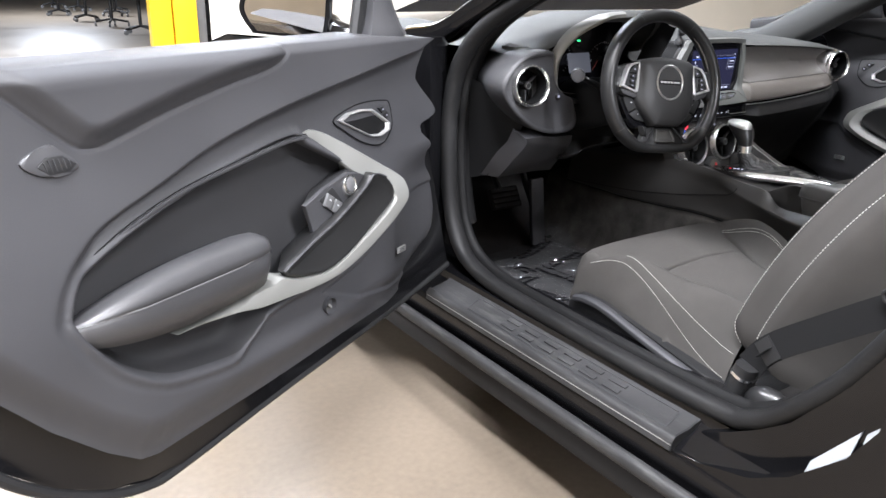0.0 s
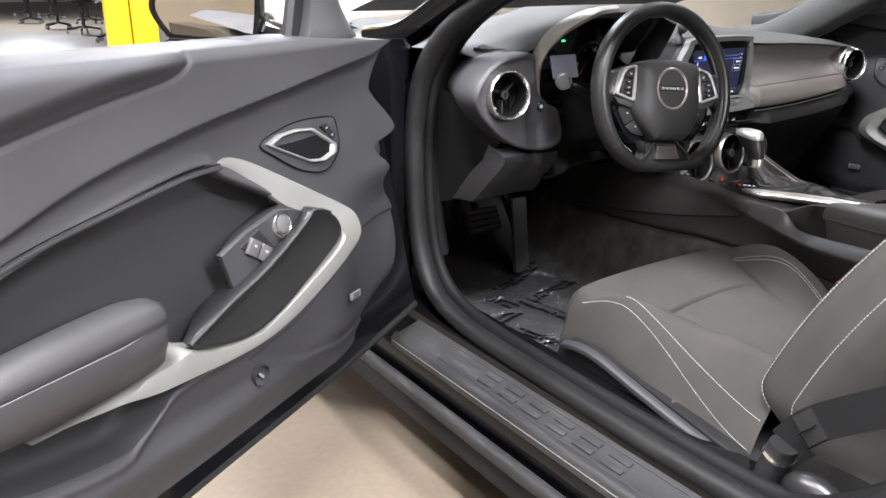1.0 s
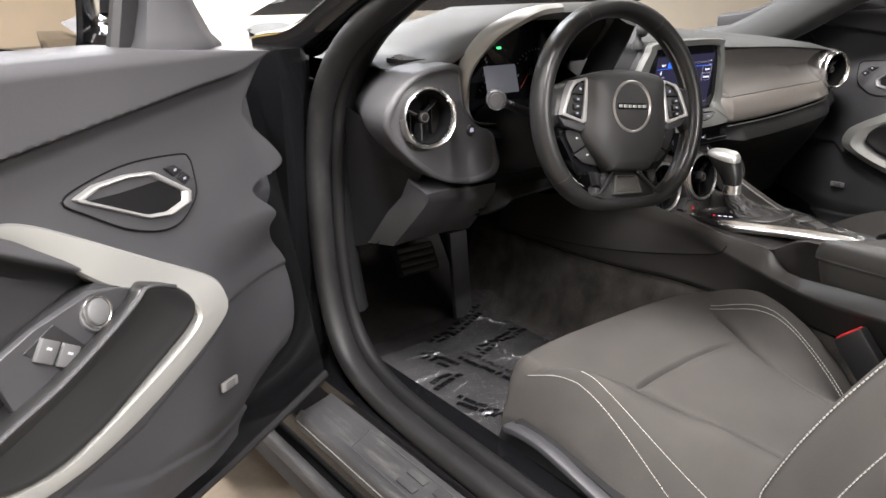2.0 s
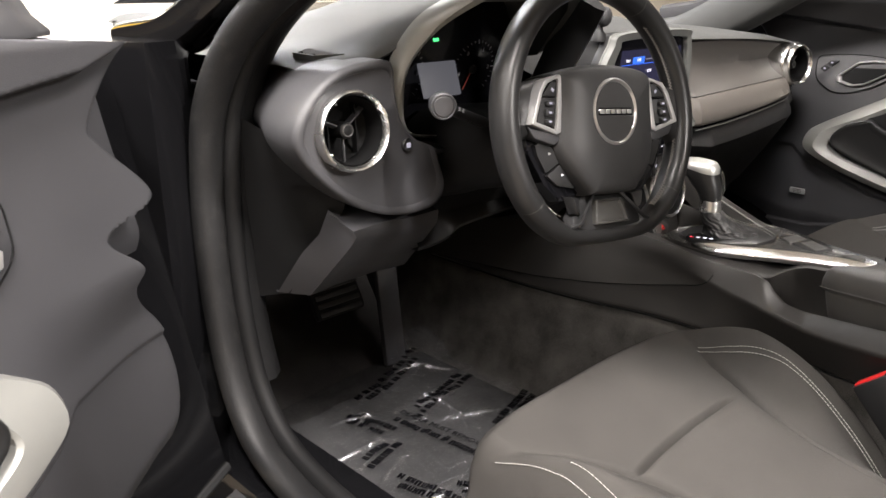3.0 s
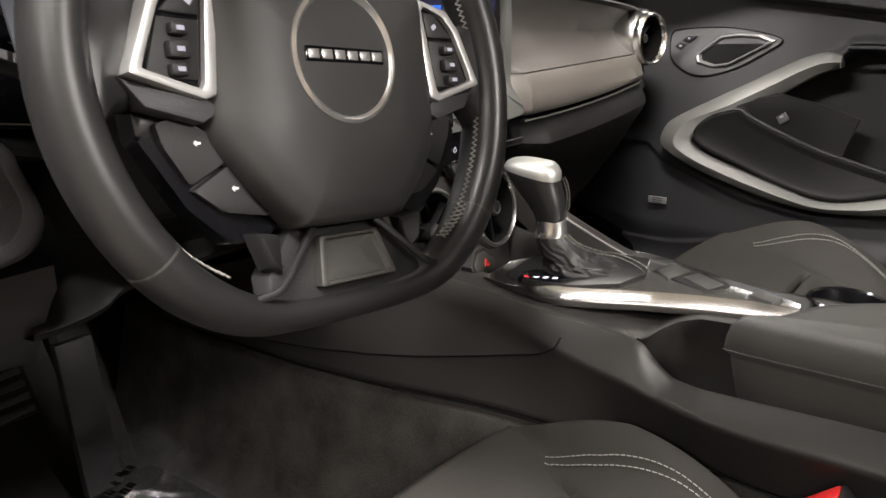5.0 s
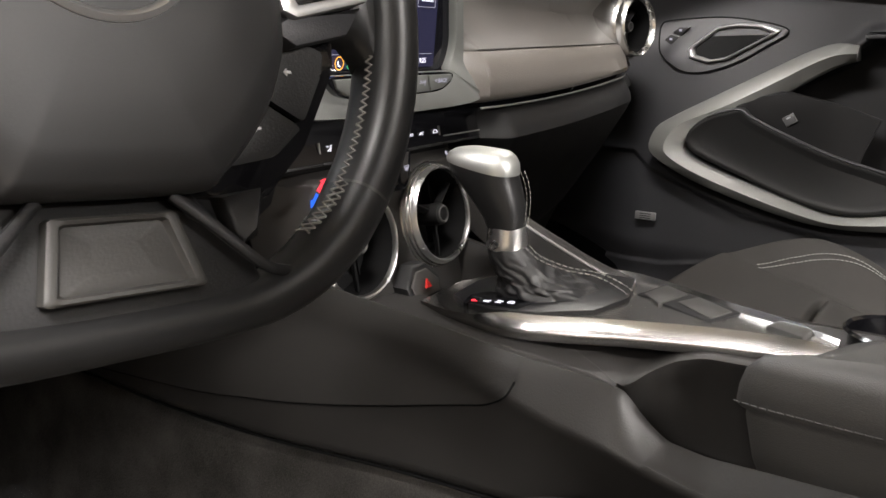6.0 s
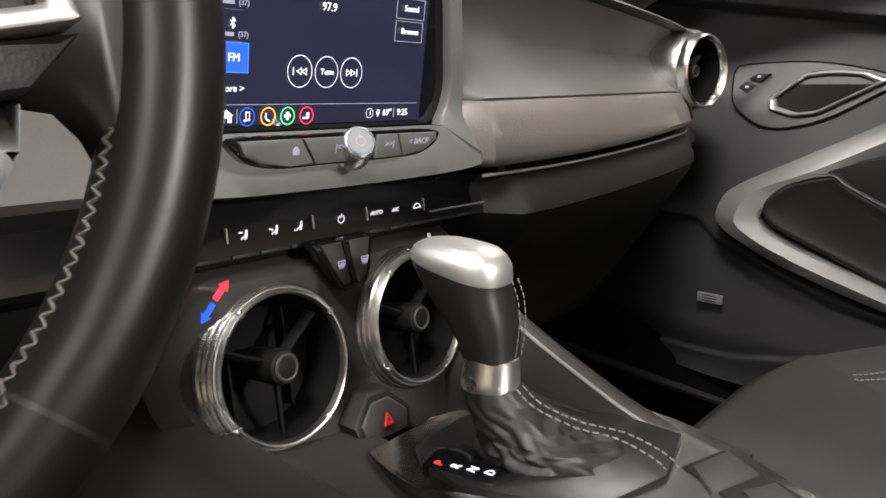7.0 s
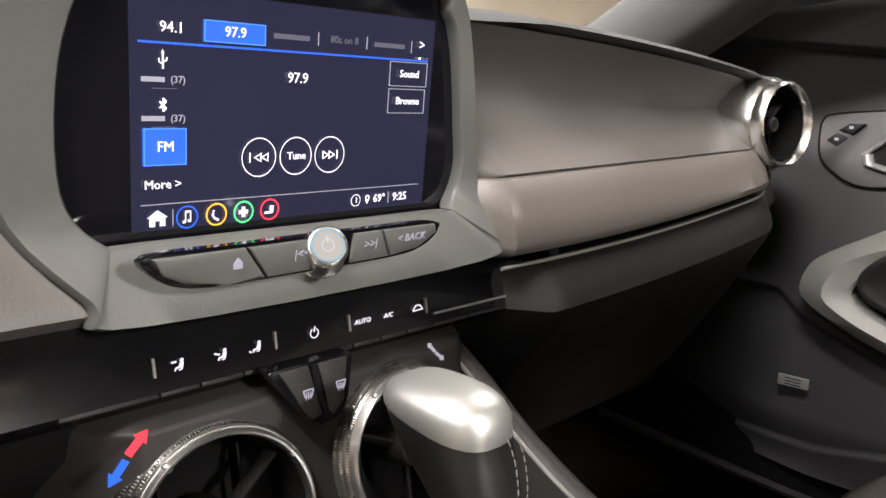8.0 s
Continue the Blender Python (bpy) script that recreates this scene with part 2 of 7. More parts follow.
# ---- the hall ----
def room():
    bm = bmesh.new()
    slab(bm, [(-30, -14, 0), (30, -14, 0), (30, 40, 0), (-30, 40, 0)], (0, 0, -0.2))
    part("floor", bm, CONCRETE, None, "polished tan concrete shop floor", category="floor", kind="structure")
    bm = bmesh.new()
    slab(bm, [(-30, -14, 4), (30, -14, 4), (30, 40, 4), (-30, 40, 4)], (0, 0, 0.2))
    part("ceiling", bm, WHITEWALL, None, "plain white hall ceiling", category="ceiling", kind="structure")
    for nm, (x, y, sx, sy), mat, lab in (
        ("wall_north", (15.42, 6.6, 29.3, 0.2), CREAMWALL, "white painted hall wall"),
        ("wall_far", (0, 40, 60, 0.2), WHITEWALL, "white wall at the hall's far end"),
        ("wall_south", (0, -13.5, 60, 0.2), BEIGEWALL, "beige painted hall wall"),
        ("wall_west", (-14, 13, 0.2, 54), BEIGEWALL, "beige painted side wall"),
        ("wall_east", (14, 0, 0.2, 14), WHITEWALL, "white painted side wall"),
    ):
        bm = bmesh.new()
        bar(bm, pose(x, y, 2), sx, sy, 4)
        part(nm, bm, mat, None, lab, category="wall", kind="structure")
    for lx, ly, _ in LAMPS:
        lamp = thing("ceiling_lamp", (lx, ly, 4), "long white fluorescent lamp on the ceiling", "lamp", "hall lamps")
        bm = bmesh.new()
        bar(bm, pose(lx, ly, 3.94), 0.42, 2.5, 0.12, 0.02)
        part("housing", bm, WHITEWALL, lamp)
        for dx in (-0.09, 0.09):
            bm = bmesh.new()
            sweep(bm, [(lx + dx, ly - 1.18, 3.86), (lx + dx, ly + 1.18, 3.86)], oval(0.02, n=10))
            part("tube", bm, TUBE, lamp, "lit tube")


def lift_post(x, y):
    post = thing("lift_post", (x, y, 0), "yellow painted steel post of a car lift", "lift post")
    for dx, w in ((-0.068, 0.13), (0.082, 0.15)):
        bm = bmesh.new()
        bar(bm, pose(x + dx, y, 1.75, 0, 0, -8), w, 0.22, 3.5, 0.012)
        part("column", bm, YELLOW, post)
    bm = bmesh.new()
    bar(bm, pose(x + 0.20, y + 0.05, 1.75, 0, 0, -8), 0.06, 0.2, 3.5, 0.01)
    part("guide_rail", bm, GREYPAINT, post, "dark grey rail")
    bm = bmesh.new()
    bar(bm, pose(x, y, 0.02), 0.5, 0.5, 0.04, 0.01)
    part("base_plate", bm, YELLOW, post)


def stool(x, y, h, rot):
    """A rolling shop stool with castors."""
    st = thing("shop_stool", (x, y, 0), "black rolling stool with castors on concrete", "stool", "stools far down the hall")
    bm = bmesh.new()
    lathe(bm, pose(x, y, h), [(0.0, 0.05), (0.19, 0.05), (0.22, 0.02), (0.2, -0.03), (0.0, -0.03)], 16)
    part("seat", bm, PLASTIC_DARK, st)
    bm = bmesh.new()
    sweep(bm, [(x, y, 0.12), (x, y, h - 0.02)], oval(0.03, n=8), up=(0, 1, 0))
    part("column", bm, PLASTIC_DARK, st)
    for k in range(4):
        a = radians(rot + 90 * k)
        ex, ey = x + 0.3 * math.cos(a), y + 0.3 * math.sin(a)
        bm = bmesh.new()
        sweep(bm, [(x, y, 0.14), (ex, ey, 0.09)], oval(0.022, n=6))
        leg = part("leg", bm, PLASTIC_DARK, st)
        bm = bmesh.new()
        lathe(bm, pose(ex, ey, 0.04, 90, 0, rot), [(0, -0.015), (0.04, -0.015), (0.04, 0.015), (0, 0.015)], 10)
        part("castor", bm, GREYPAINT, leg, "grey castor")


def tyre_stack(x, y, n):
    for k in range(n):
        t = thing("tyre", (x, y, 0.22 * k), "black car tyre stacked on the floor", "tyre", "stacked tyres")
        bm = bmesh.new()
        lathe(bm, pose(x, y, 0.22 * k + 0.11), [(0.2, -0.09), (0.29, -0.11), (0.33, -0.08), (0.33, 0.08), (0.29, 0.11), (0.2, 0.09)], 20)
        part("carcass", bm, RUBBER, t)


room()
lift_post(-0.33, 4.0)
lift_post(-1.0, 27.0)
for sx, sy, sh, sr in ((1.99, 21.8, 0.6, 10), (1.35, 17.0, 0.6, 40), (1.5, 15.2, 0.6, 70), (1.5, 12.9, 0.6, 25), (1.7, 24, 0.6, 0), (2.3, 18.8, 0.6, 50), (1.2, 19.6, 0.6, 30), (2.7, 20.6, 0.6, 15)):
    stool(sx, sy, sh, sr)
for tx, ty, tn in ((2.5, 13.0, 4), (3.2, 14.0, 5), (1.95, 12.6, 2), (1.45, 9.3, 5)):
    tyre_stack(tx, ty, tn)


# ---- doors ----
DU, DN, D0 = Vector((-0.88, -0.475, 0)), Vector((0.475, -0.88, 0)), Vector((-0.842, 0.021, 0))


def driver_place(u, n, z):
    return D0 + DU * u + DN * n + Vector((0, 0, z))


def passenger_place(u, n, z):
    return Vector((0.654 - n, 0.118 - u, z + 0.012))


RIDGE = [(.451, .755), (.574, .741), (.691, .716), (.792, .690), (.856, .668), (.891, .650), (.912, .614), (.908, .591)]
POCKET = [(.886, .555), (.853, .516), (.812, .485), (.764, .465), (.665, .447), (.627, .455), (.592, .475), (.557, .491)]
RECESS = RIDGE + POCKET + [(.43, .50), (.30, .53), (.22, .58), (.22, .61), (.32, .68), (.42, .735)]
OUTER = [(-.2, .875), (.039, .857), (.285, .826), (.476, .801), (.63, .770), (.74, .735), (.834, .707), (.878, .684), (.913, .655), (.937, .615), (.928, .583), (.90, .542), (.865, .501), (.814, .466), (.757, .444), (.643, .423), (.505, .413), (.373, .404), (.2, .36), (-.2, .34)]
BOLSTER = [(1.12, 1.0), (1.0, .94), (.946, .889), (.913, .858), (.858, .807), (.832, .797), (.803, .799), (.698, .825), (.588, .847), (.499, .862), (.463, .877), (.452, .897), (.45, .96)]
SPEAKER = [(.43, .47), (.405, .455), (.298, .411), (.174, .385), (.029, .375), (-.1, .37), (-.1, .57), (.12, .575), (.15, .55), (.30, .49)]


RECESS_LINE, OUTER_LINE, BOLSTER_LINE = (smooth_path(q, 3, True) for q in (RECESS, OUTER, BOLSTER))


EDGE_Z = [.36, .397, .469, .528, .585, .638, .662, .694, .708, .728, .787, .807, .852, .88]
EDGE_U = [.05, -.036, -.069, -.066, -.042, .004, -.002, .034, .026, -.042, .007, .013, -.030, -.07]


def door_depth(u, z):
    n = -0.055 * sstep(0.56, 0.9, z)
    sd = signed(u, z, RECESS_LINE)
    so = signed(u, z, OUTER_LINE)
    high = sstep(0.60, 0.72, z)
    wide = 0.036 - 0.029 * high
    n = n + (0.016 + 0.016 * high * sstep(0.9, 0.4, u)) * sstep(0.0, 1.0, (so + wide) / (wide + 0.004)) * (0.3 + 0.7 * np.maximum(high, sstep(0.15, 0.6, u)))
    n = n + 0.010 * np.exp(-(sd / 0.009) ** 2)
    n = n - 0.040 * sstep(0.0, 0.022, -sd)
    sb = signed(u, z, BOLSTER_LINE)
    n = n + 0.020 * sstep(0.0, 0.034, -sb) * sstep(0.935, 0.87, z) - 0.003 * np.exp(-((sb + 0.001) / 0.003) ** 2)
    n = n - 0.02 * sstep(0.88, 0.91, z)
    ss = signed(u, z, SPEAKER)
    n = n - 0.006 * sstep(0.0, 0.01, -ss)
    edge = curve(z, EDGE_Z, EDGE_U)
    n = n - 0.075 * sstep(0.006, -0.026, u - edge) * sstep(0.004, -0.010, so)
    n = n - 0.040 * sstep(.675, .595, z) * sstep(.20, -.03, u) - 0.026 * sstep(0.075, 0.0, z - np.interp(u, BOT_U, BOT_Z))
    return n


BOT_U, BOT_Z = [-.08, 0, .1, .8, .83, .88, .95, 1.01, 1.08], [.39, .365, .352, .355, .363, .403, .473, .546, .65]


def car_door(place, name, label, mirror):
    d = thing(name, tuple(place(0.5, -0.08, 0.3)), label, "car door", "car doors")
    us = np.linspace(-0.085, 1.07, 420)
    ws = np.linspace(0, 1, 230)
    uu, ww = np.meshgrid(us, ws)
    zb, zt = np.interp(uu, BOT_U, BOT_Z), np.interp(uu, [-0.085, 0.0, 0.2, 1.1], [0.874, 0.882, 0.896, 0.899])
    zz = zb + (zt - zb) * ww
    nn = door_depth(uu, zz)
    rows = [[place(a, b, c) for a, b, c in zip(*r)] for r in zip(uu, nn, zz)]
    top = [place(a, -0.112, c + 0.004) for a, c in zip(uu[-1], zz[-1])]
    back = [place(a, -0.15, c - 0.01) for a, c in zip(uu[-1], zz[-1])]
    bm = bmesh.new()
    sheet(bm, rows + [top, back])
    part("trim_panel", bm, DOORTRIM, d, "moulded charcoal plastic door trim", angle=60)
    bm = bmesh.new()
    shell = [(-.13, .345), (.15, .322), (.5, .307), (.735, .293), (.80, .297), (.87, .325), (.945, .376), (1.01, .442), (1.07, .53), (1.1, .65), (1.11, .87), (.5, .885), (-.13, .86)]
    slab(bm, [place(u, -0.035 - 0.105 * min(1, max(0, (z - .40) / .35)), z) for u, z in shell], place(0, -0.06, 0) - place(0, 0, 0), 0.008)
    part("shell", bm, GLOSS, d, "gloss black painted steel door edge")
    bm = bmesh.new()
    low = smooth_path([place(u, -0.04, z - 0.006) for u, z in shell[0:9]], 4)
    sweep(bm, low, oval(0.008, n=8))
    part("weather_seal", bm, RUBBER, d)
    c0 = np.array((.56, .60))
    rings = []
    for k in (.965, .95, .92, .88, .82, .74, .64, .52, .38, .2, .05):
        q = [c0 + (np.array(p) - c0) * k for p in smooth_path(RECESS, 6, True)]
        dd = door_depth(np.array([p[0] for p in q]), np.array([p[1] for p in q]))
        rings.append([place(p[0], n + .0015, p[1]) for p, n in zip(q, dd)])
    bm = bmesh.new()
    loft(bm, rings, cap=False)
    part("door_insert", bm, INSERT, d, "darker padded insert", angle=60)
    # bead along the upper edge of the insert
    bead = smooth_path([(u, z, -.012 - .030 * max(0, z - .66)) for u, z in ((.906, .600), (.897, .626), (.884, .648), (.856, .667), (.792, .694), (.702, .718), (.588, .735), (.490, .747), (.430, .748))], 8)
    bm = bmesh.new()
    sweep(bm, [place(p[0], p[2], p[1]) for p in bead], oval(.0042, .0036, 10, 2.2))
    part("insert_bead", bm, PLASTIC, d, "rounded edge of the insert")
    bm = bmesh.new()
    sweep(bm, [place(p[0] + .004, p[2] + .0035, p[1] + .0055) for p in bead], oval(.0009, n=6))
    part("bead_groove", bm, VOID, d, "dark gap along the edge")
    # silver pull trim, a bent strip round the grip
    sink = lambda u, z: (u, z) if mirror else (u - .013 * float(sstep(.42, .22, np.array(u))), z - .014 * float(sstep(.72, .42, np.array(u))))
    outer = [(.425, .750), (.399, .753), (.370, .744), (.334, .724), (.298, .702), (.249, .673), (.192, .640), (.174, .621), (.171, .592), (.201, .571), (.250, .549), (.320, .525), (.377, .510), (.428, .504), (.490, .505), (.528, .508), (.580, .512), (.611, .515), (.652, .523), (.677, .525), (.726, .529), (.758, .527)]
    inner = [(.418, .742), (.394, .734), (.375, .719), (.349, .695), (.320, .668), (.288, .650), (.246, .636), (.229, .618), (.222, .600), (.239, .585), (.279, .568), (.328, .551), (.380, .533), (.426, .521), (.478, .526), (.519, .534), (.555, .548), (.573, .544), (.611, .540), (.638, .534), (.706, .5295), (.756, .528)]
    deep = [-.032, -.028, -.022, -.012, 0, .010, .020, .027, .032, .033, .033, .033, .032, .031, .030, .029, .028, .026, .022, .018, .012, .006]
    if not mirror:
        outer, inner = [sink(*q) for q in outer], [sink(*q) for q in inner]
        inner[:5] = [(.424, .716), (.400, .708), (.372, .692), (.342, .672), (.308, .652)]
        deep = [max(c, -.006) for c in deep]
    o = smooth_path([(a, b, c) for (a, b), c in zip(outer, deep)], 3)
    i = smooth_path([(a, b, c) for (a, b), c in zip(inner, deep)], 3)
    rows = []
    for p, q in zip(o, i):
        mid = (p + q) / 2
        p, q = mid + (p - mid) * 1.02, mid + (q - mid) * 1.02
        rows.append([place(p[0], p[2] - 0.05, p[1]), place(p[0], p[2] - 0.004, p[1]), place(*(p * 0.93 + q * 0.07)[[0, 2, 1]] + np.array((0, 0.0, 0))),
                     place(mid[0], mid[2] + (0.0015 if mirror else 0.0075), mid[1]), place(*(p * 0.07 + q * 0.93)[[0, 2, 1]]), place(q[0], q[2] - 0.004, q[1]), place(q[0], q[2] - 0.05, q[1])])
    bm = bmesh.new()
    loft(bm, rows)
    part("pull_trim", bm, TRIM, d, "satin silver pull handle trim", angle=32)
    # armrest pad
    bm = bmesh.new()
    rings = []
    for t in np.linspace(0, 1, 40):
        u = 0.935 - 0.345 * t
        zt = curve(t, [0, .1, .25, .5, .8, .93, 1], [.600, .606, .620, .634, .639, .637, .628])
        zs = curve(t, [0, 1], [.598, .607])
        zl = curve(t, [0, .15, .5, 1], [.585, .562, .545, .55])
        pr = curve(t, [0, .1, .3, .8, .95, 1], [.0, .014, .032, .044, .043, .036])
        rings.append([place(u, -0.06, zt - 0.034), place(u, pr * .3 - .022, zt - .007), place(u, pr * 0.45 - 0.008, zt), place(u, pr * 0.70, zt - 0.002), place(u, pr * .9, zt * .72 + zs * .28), place(u, pr, (zt * 0.35 + zs * 0.65)), place(u, pr + 0.001, zs + 0.002),
                      place(u, pr - 0.003, zs - 0.001), place(u, pr, zs - 0.006), place(u, pr * 0.9, (zs + zl) / 2), place(u, pr * 0.6, zl), place(u, -0.06, zl)])
    loft(bm, rings)
    pad = part("armrest", bm, ARMVINYL, d, "padded grey armrest", angle=75)
    line = [place(0.925 - 0.325 * t, np.interp(t, [0, .1, .3, .8, 1], [.003, .017, .035, .047, .040]), .5985 + .0085 * t) for t in np.linspace(0.03, 1, 60)]
    # Pale colour stands in for the highlight along the seam's ridge.
    bm = bmesh.new()
    sweep(bm, line, oval(0.0009, n=6))
    part("piping", bm, KEYLIGHT, pad, "seam ridge with its highlight in pale grey")
    # padded grip between the silver strip and the switches
    gp = [(.300, .660), (.284, .657), (.258, .648), (.236, .631), (.228, .613), (.242, .595), (.303, .568), (.380, .537), (.444, .526), (.496, .535), (.552, .556), (.479, .583), (.414, .602), (.356, .626), (.312, .648)]
    gl = inset(smooth_path([(*sink(a, b), 0) for a, b in gp], 3, True), -.003)
    bm = bmesh.new()
    loft(bm, [[place(p[0] - sh, n, p[1]) for p in inset(gl, k)] for k, n, sh in ((.006, -.05, .085), (.002, .002, .018), (0, .014, .002), (0, .025, 0), (.0015, .0295, 0), (.004, .0310, 0), (.008, .0300, 0), (.016, .0275, 0))])
    grip = part("grip", bm, LEATHER, d, "black padded pull grip", angle=60)
    # Rolled edge in lighter plastic than the grip: its highlight is coloured in.
    bm = bmesh.new()
    sweep(bm, [place(p[0], .0300, p[1]) for p in smooth_path([(*sink(a, b), 0) for a, b in ((.556, .558), (.479, .5855), (.414, .6045), (.356, .6285), (.312, .6505), (.296, .6610), (.276, .6575), (.254, .6485))], 5)], oval(.0028, .0022, 8))
    part("grip_edge", bm, PLASTIC, grip, "rolled edge of the grip, paler for its highlight")
    # switch panel
    sw = [(.466, .640, .006), (.414, .658, .008), (.348, .673, .010), (.313, .665, .011), (.275, .650, .012), (.313, .624, .012), (.366, .602, .011), (.445, .574, .008), (.450, .596, .007)]
    bm = bmesh.new()
    slab(bm, [place(u, n, z) for u, z, n in sw], place(0, -0.008, 0) - place(0, 0, 0), 0.002)
    # Same panel on both doors; the passenger's is coloured darker for shade.
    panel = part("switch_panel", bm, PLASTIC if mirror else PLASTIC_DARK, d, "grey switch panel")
    bm = bmesh.new()
    slab(bm, [place(u - .002, n - .007, z) for u, z, n in sw], place(-0.085, -0.05, 0) - place(0, 0, 0), 0.002)
    part("switch_base", bm, INSERT, panel)
    bm = bmesh.new()
    m = axes(place(.345, .010, .651), place(-1, 0, 0) - place(0, 0, 0), place(0, -.25, 1) - place(0, 0, 0))
    flip = 1 if m.col[2].xyz.dot(place(0, 1, 0) - place(0, 0, 0)) > 0 else -1
    if flip < 0:
        m = m @ Matrix.Diagonal((1, 1, -1, 1))
    lathe(bm, m, [(0, .0062), (.010, .0060), (.0128, .0048), (.0138, .0015), (.0195, .001), (.021, -.004)], 28)
    if mirror:
        part("mirror_knob", bm, KEYLIGHT, panel, "round mirror knob")
    bm = bmesh.new()
    lathe(bm, m, [(.0140, .0030), (.0152, .0046), (.0172, .0042), (.0184, .0010)], 28)
    if mirror:
        part("knob_ring", bm, BRIGHT, panel, "bright ring")
    for k in range(2 if mirror else 1):
        bm = bmesh.new()
        mm = axes(place(.4085 - .0215 * k if mirror else .352, .0115, .6350 - .0145 * k), place(-1, 0, -.66) - place(0, 0, 0), place(.62, 0, 1) - place(0, 0, 0))
        bar(bm, mm, .0215 if mirror else .016, .0230 if mirror else .014, .006, .0012)
        ws = part("window_switch", bm, KEYLIGHT, panel, "grey window switch")
        bm = bmesh.new()
        bar(bm, mm @ pose(0, .003, 0), .006, .0022, .0064)
        part("switch_mark", bm, PAPER, ws)
    bm = bmesh.new()
    slab(bm, [place(u, n, z) for u, z, n in ((.430, .641, .0092), (.395, .657, .0105), (.362, .619, .0125), (.389, .605, .0115))], place(0, -.006, 0) - place(0, 0, 0), .001)
    if mirror:
        part("switch_well", bm, PLASTIC_DARK, panel)
    # inner handle
    hz = [(.330, .757), (.290, .770), (.230, .777), (.158, .773), (.143, .766), (.142, .748), (.147, .724), (.165, .708), (.188, .697), (.219, .697), (.262, .711), (.305, .737)]
    off = lambda u, z: float(door_depth(np.array([u]), np.array([z]))[0])
    bm = bmesh.new()
    slab(bm, [place(*q[[0, 2, 1]]) for q in smooth_path([(u, z, off(u, z) + .003) for u, z in hz], 4, True)], place(0, -0.02, 0) - place(0, 0, 0), 0.002)
    bez = part("handle_bezel", bm, PLASTIC, d, "recessed handle bezel")
    c = np.array((.232, .7385))
    pull = chamfer([(.320, .7560), (.290, .7650), (.246, .7665), (.206, .7620), (.158, .7305), (.163, .7180), (.198, .7105), (.232, .7150)], .16)
    if not mirror:
        pull = [(.318 + (u - .318) * .80, z) for u, z in pull]
        c[0] = .247
    ring = lambda k, dn: [place(c[0] + (p[0] - c[0]) * k, off(p[0], p[1]) + dn, c[1] + (p[1] - c[1]) * k) for p in pull]
    bm = bmesh.new()
    loft(bm, [ring(1.02, .000), ring(1.02, .005), ring(.985, .0085), ring(.93, .0095), ring(.87, .0080), ring(.82, .003), ring(.80, -.004)], cap=False)
    part("door_handle", bm, POLISH, bez, "chrome interior door handle")
    bm = bmesh.new()
    rim = [place(u, off(u, z) + .0032, z) for u, z in hz]
    sweep(bm, smooth_path(rim, 4, True), oval(.0011, n=6), loop=True)
    part("bezel_groove", bm, VOID, bez, "dark gap round the bezel")
    bm = bmesh.new()
    slab(bm, ring(.84, .0036), place(0, -.002, 0) - place(0, 0, 0))
    part("handle_cup", bm, VOID, bez)
    for pad, mark in ((((.150, .744), (.160, .7525), (.172, .7475), (.162, .736)), (.161, .745)), (((.1625, .7555), (.173, .763), (.188, .762), (.1765, .7505)), (.175, .758))):
        bm = bmesh.new()
        slab(bm, [place(u, off(.18, .75) + .0062, z) for u, z in pad], place(0, -.006, 0) - place(0, 0, 0), .001)
        lock = part("lock_button", bm, PLASTIC_DARK, bez, "door lock button")
        bm = bmesh.new()
        bar(bm, axes(place(mark[0], off(.18, .75) + .0064, mark[1]), place(1, 0, 0) - place(0, 0, 0), place(0, 0, 1) - place(0, 0, 0)), .004, .003, .0006)
        part("button_mark", bm, ICON_DIM, lock)
    # small speaker grille near the belt line
    gr = [(.925, .797), (.887, .812), (.872, .803), (.852, .781), (.896, .776)]
    bm = bmesh.new()
    slab(bm, [place(*q[[0, 2, 1]]) for q in smooth_path([(u, z, float(door_depth(np.array([u]), np.array([z]))[0]) + .004) for u, z in gr], 4, True)], place(0, -.02, 0) - place(0, 0, 0), .003)
    g = part("tweeter_grille", bm, PLASTIC, d, "slatted grille")
    bm = bmesh.new()
    slab(bm, [place(u, off(u, z) + .0055, z) for u, z in ((.907, .790), (.894, .799), (.873, .798), (.857, .786), (.868, .779), (.893, .779))], place(0, -.004, 0) - place(0, 0, 0), .001)
    gi = part("grille_inset", bm, PLASTIC_DARK, g, "dark recess")
    for k in range(6):
        bm = bmesh.new()
        uu = .8975 - .0062 * k
        bar(bm, axes(place(uu, off(uu, .788) + .0056, .7885), place(.25, 0, 1) - place(0, 0, 0), place(-1, 0, .25) - place(0, 0, 0)), (.012, .0155, .016, .015, .012, .008)[k], .0014, .0026, .0003)
        part("slat", bm, PLASTIC, gi)
    # badge, release button
    bm = bmesh.new()
    bar(bm, axes(place(.150, .0, .469), place(1, 0, 0) - place(0, 0, 0), place(0, 0, 1) - place(0, 0, 0)), (.030 if mirror else .034), .0125, .004, .0008)
    bd = part("speaker_badge", bm, POLISH, d, "small silver badge")
    for k in range(3):
        bm = bmesh.new()
        bar(bm, axes(place(.150, .0, .4725 - .0035 * k), place(1, 0, 0) - place(0, 0, 0), place(0, 0, 1) - place(0, 0, 0)), .018, .0012, .0046)
        part("badge_bar", bm, PLASTIC_DARK, bd)
    if mirror:
        bm = bmesh.new()
        mb = axes(place(.409, .004, .440), DU, (0, 0, 1))
        lathe(bm, mb, [(.0, .003), (.0105, .003), (.0115, .0042), (.0138, .0042), (.015, .003), (.0155, -.006)], 24)
        rb = part("release_button", bm, PLASTIC, d, "round release button")
        bm = bmesh.new()
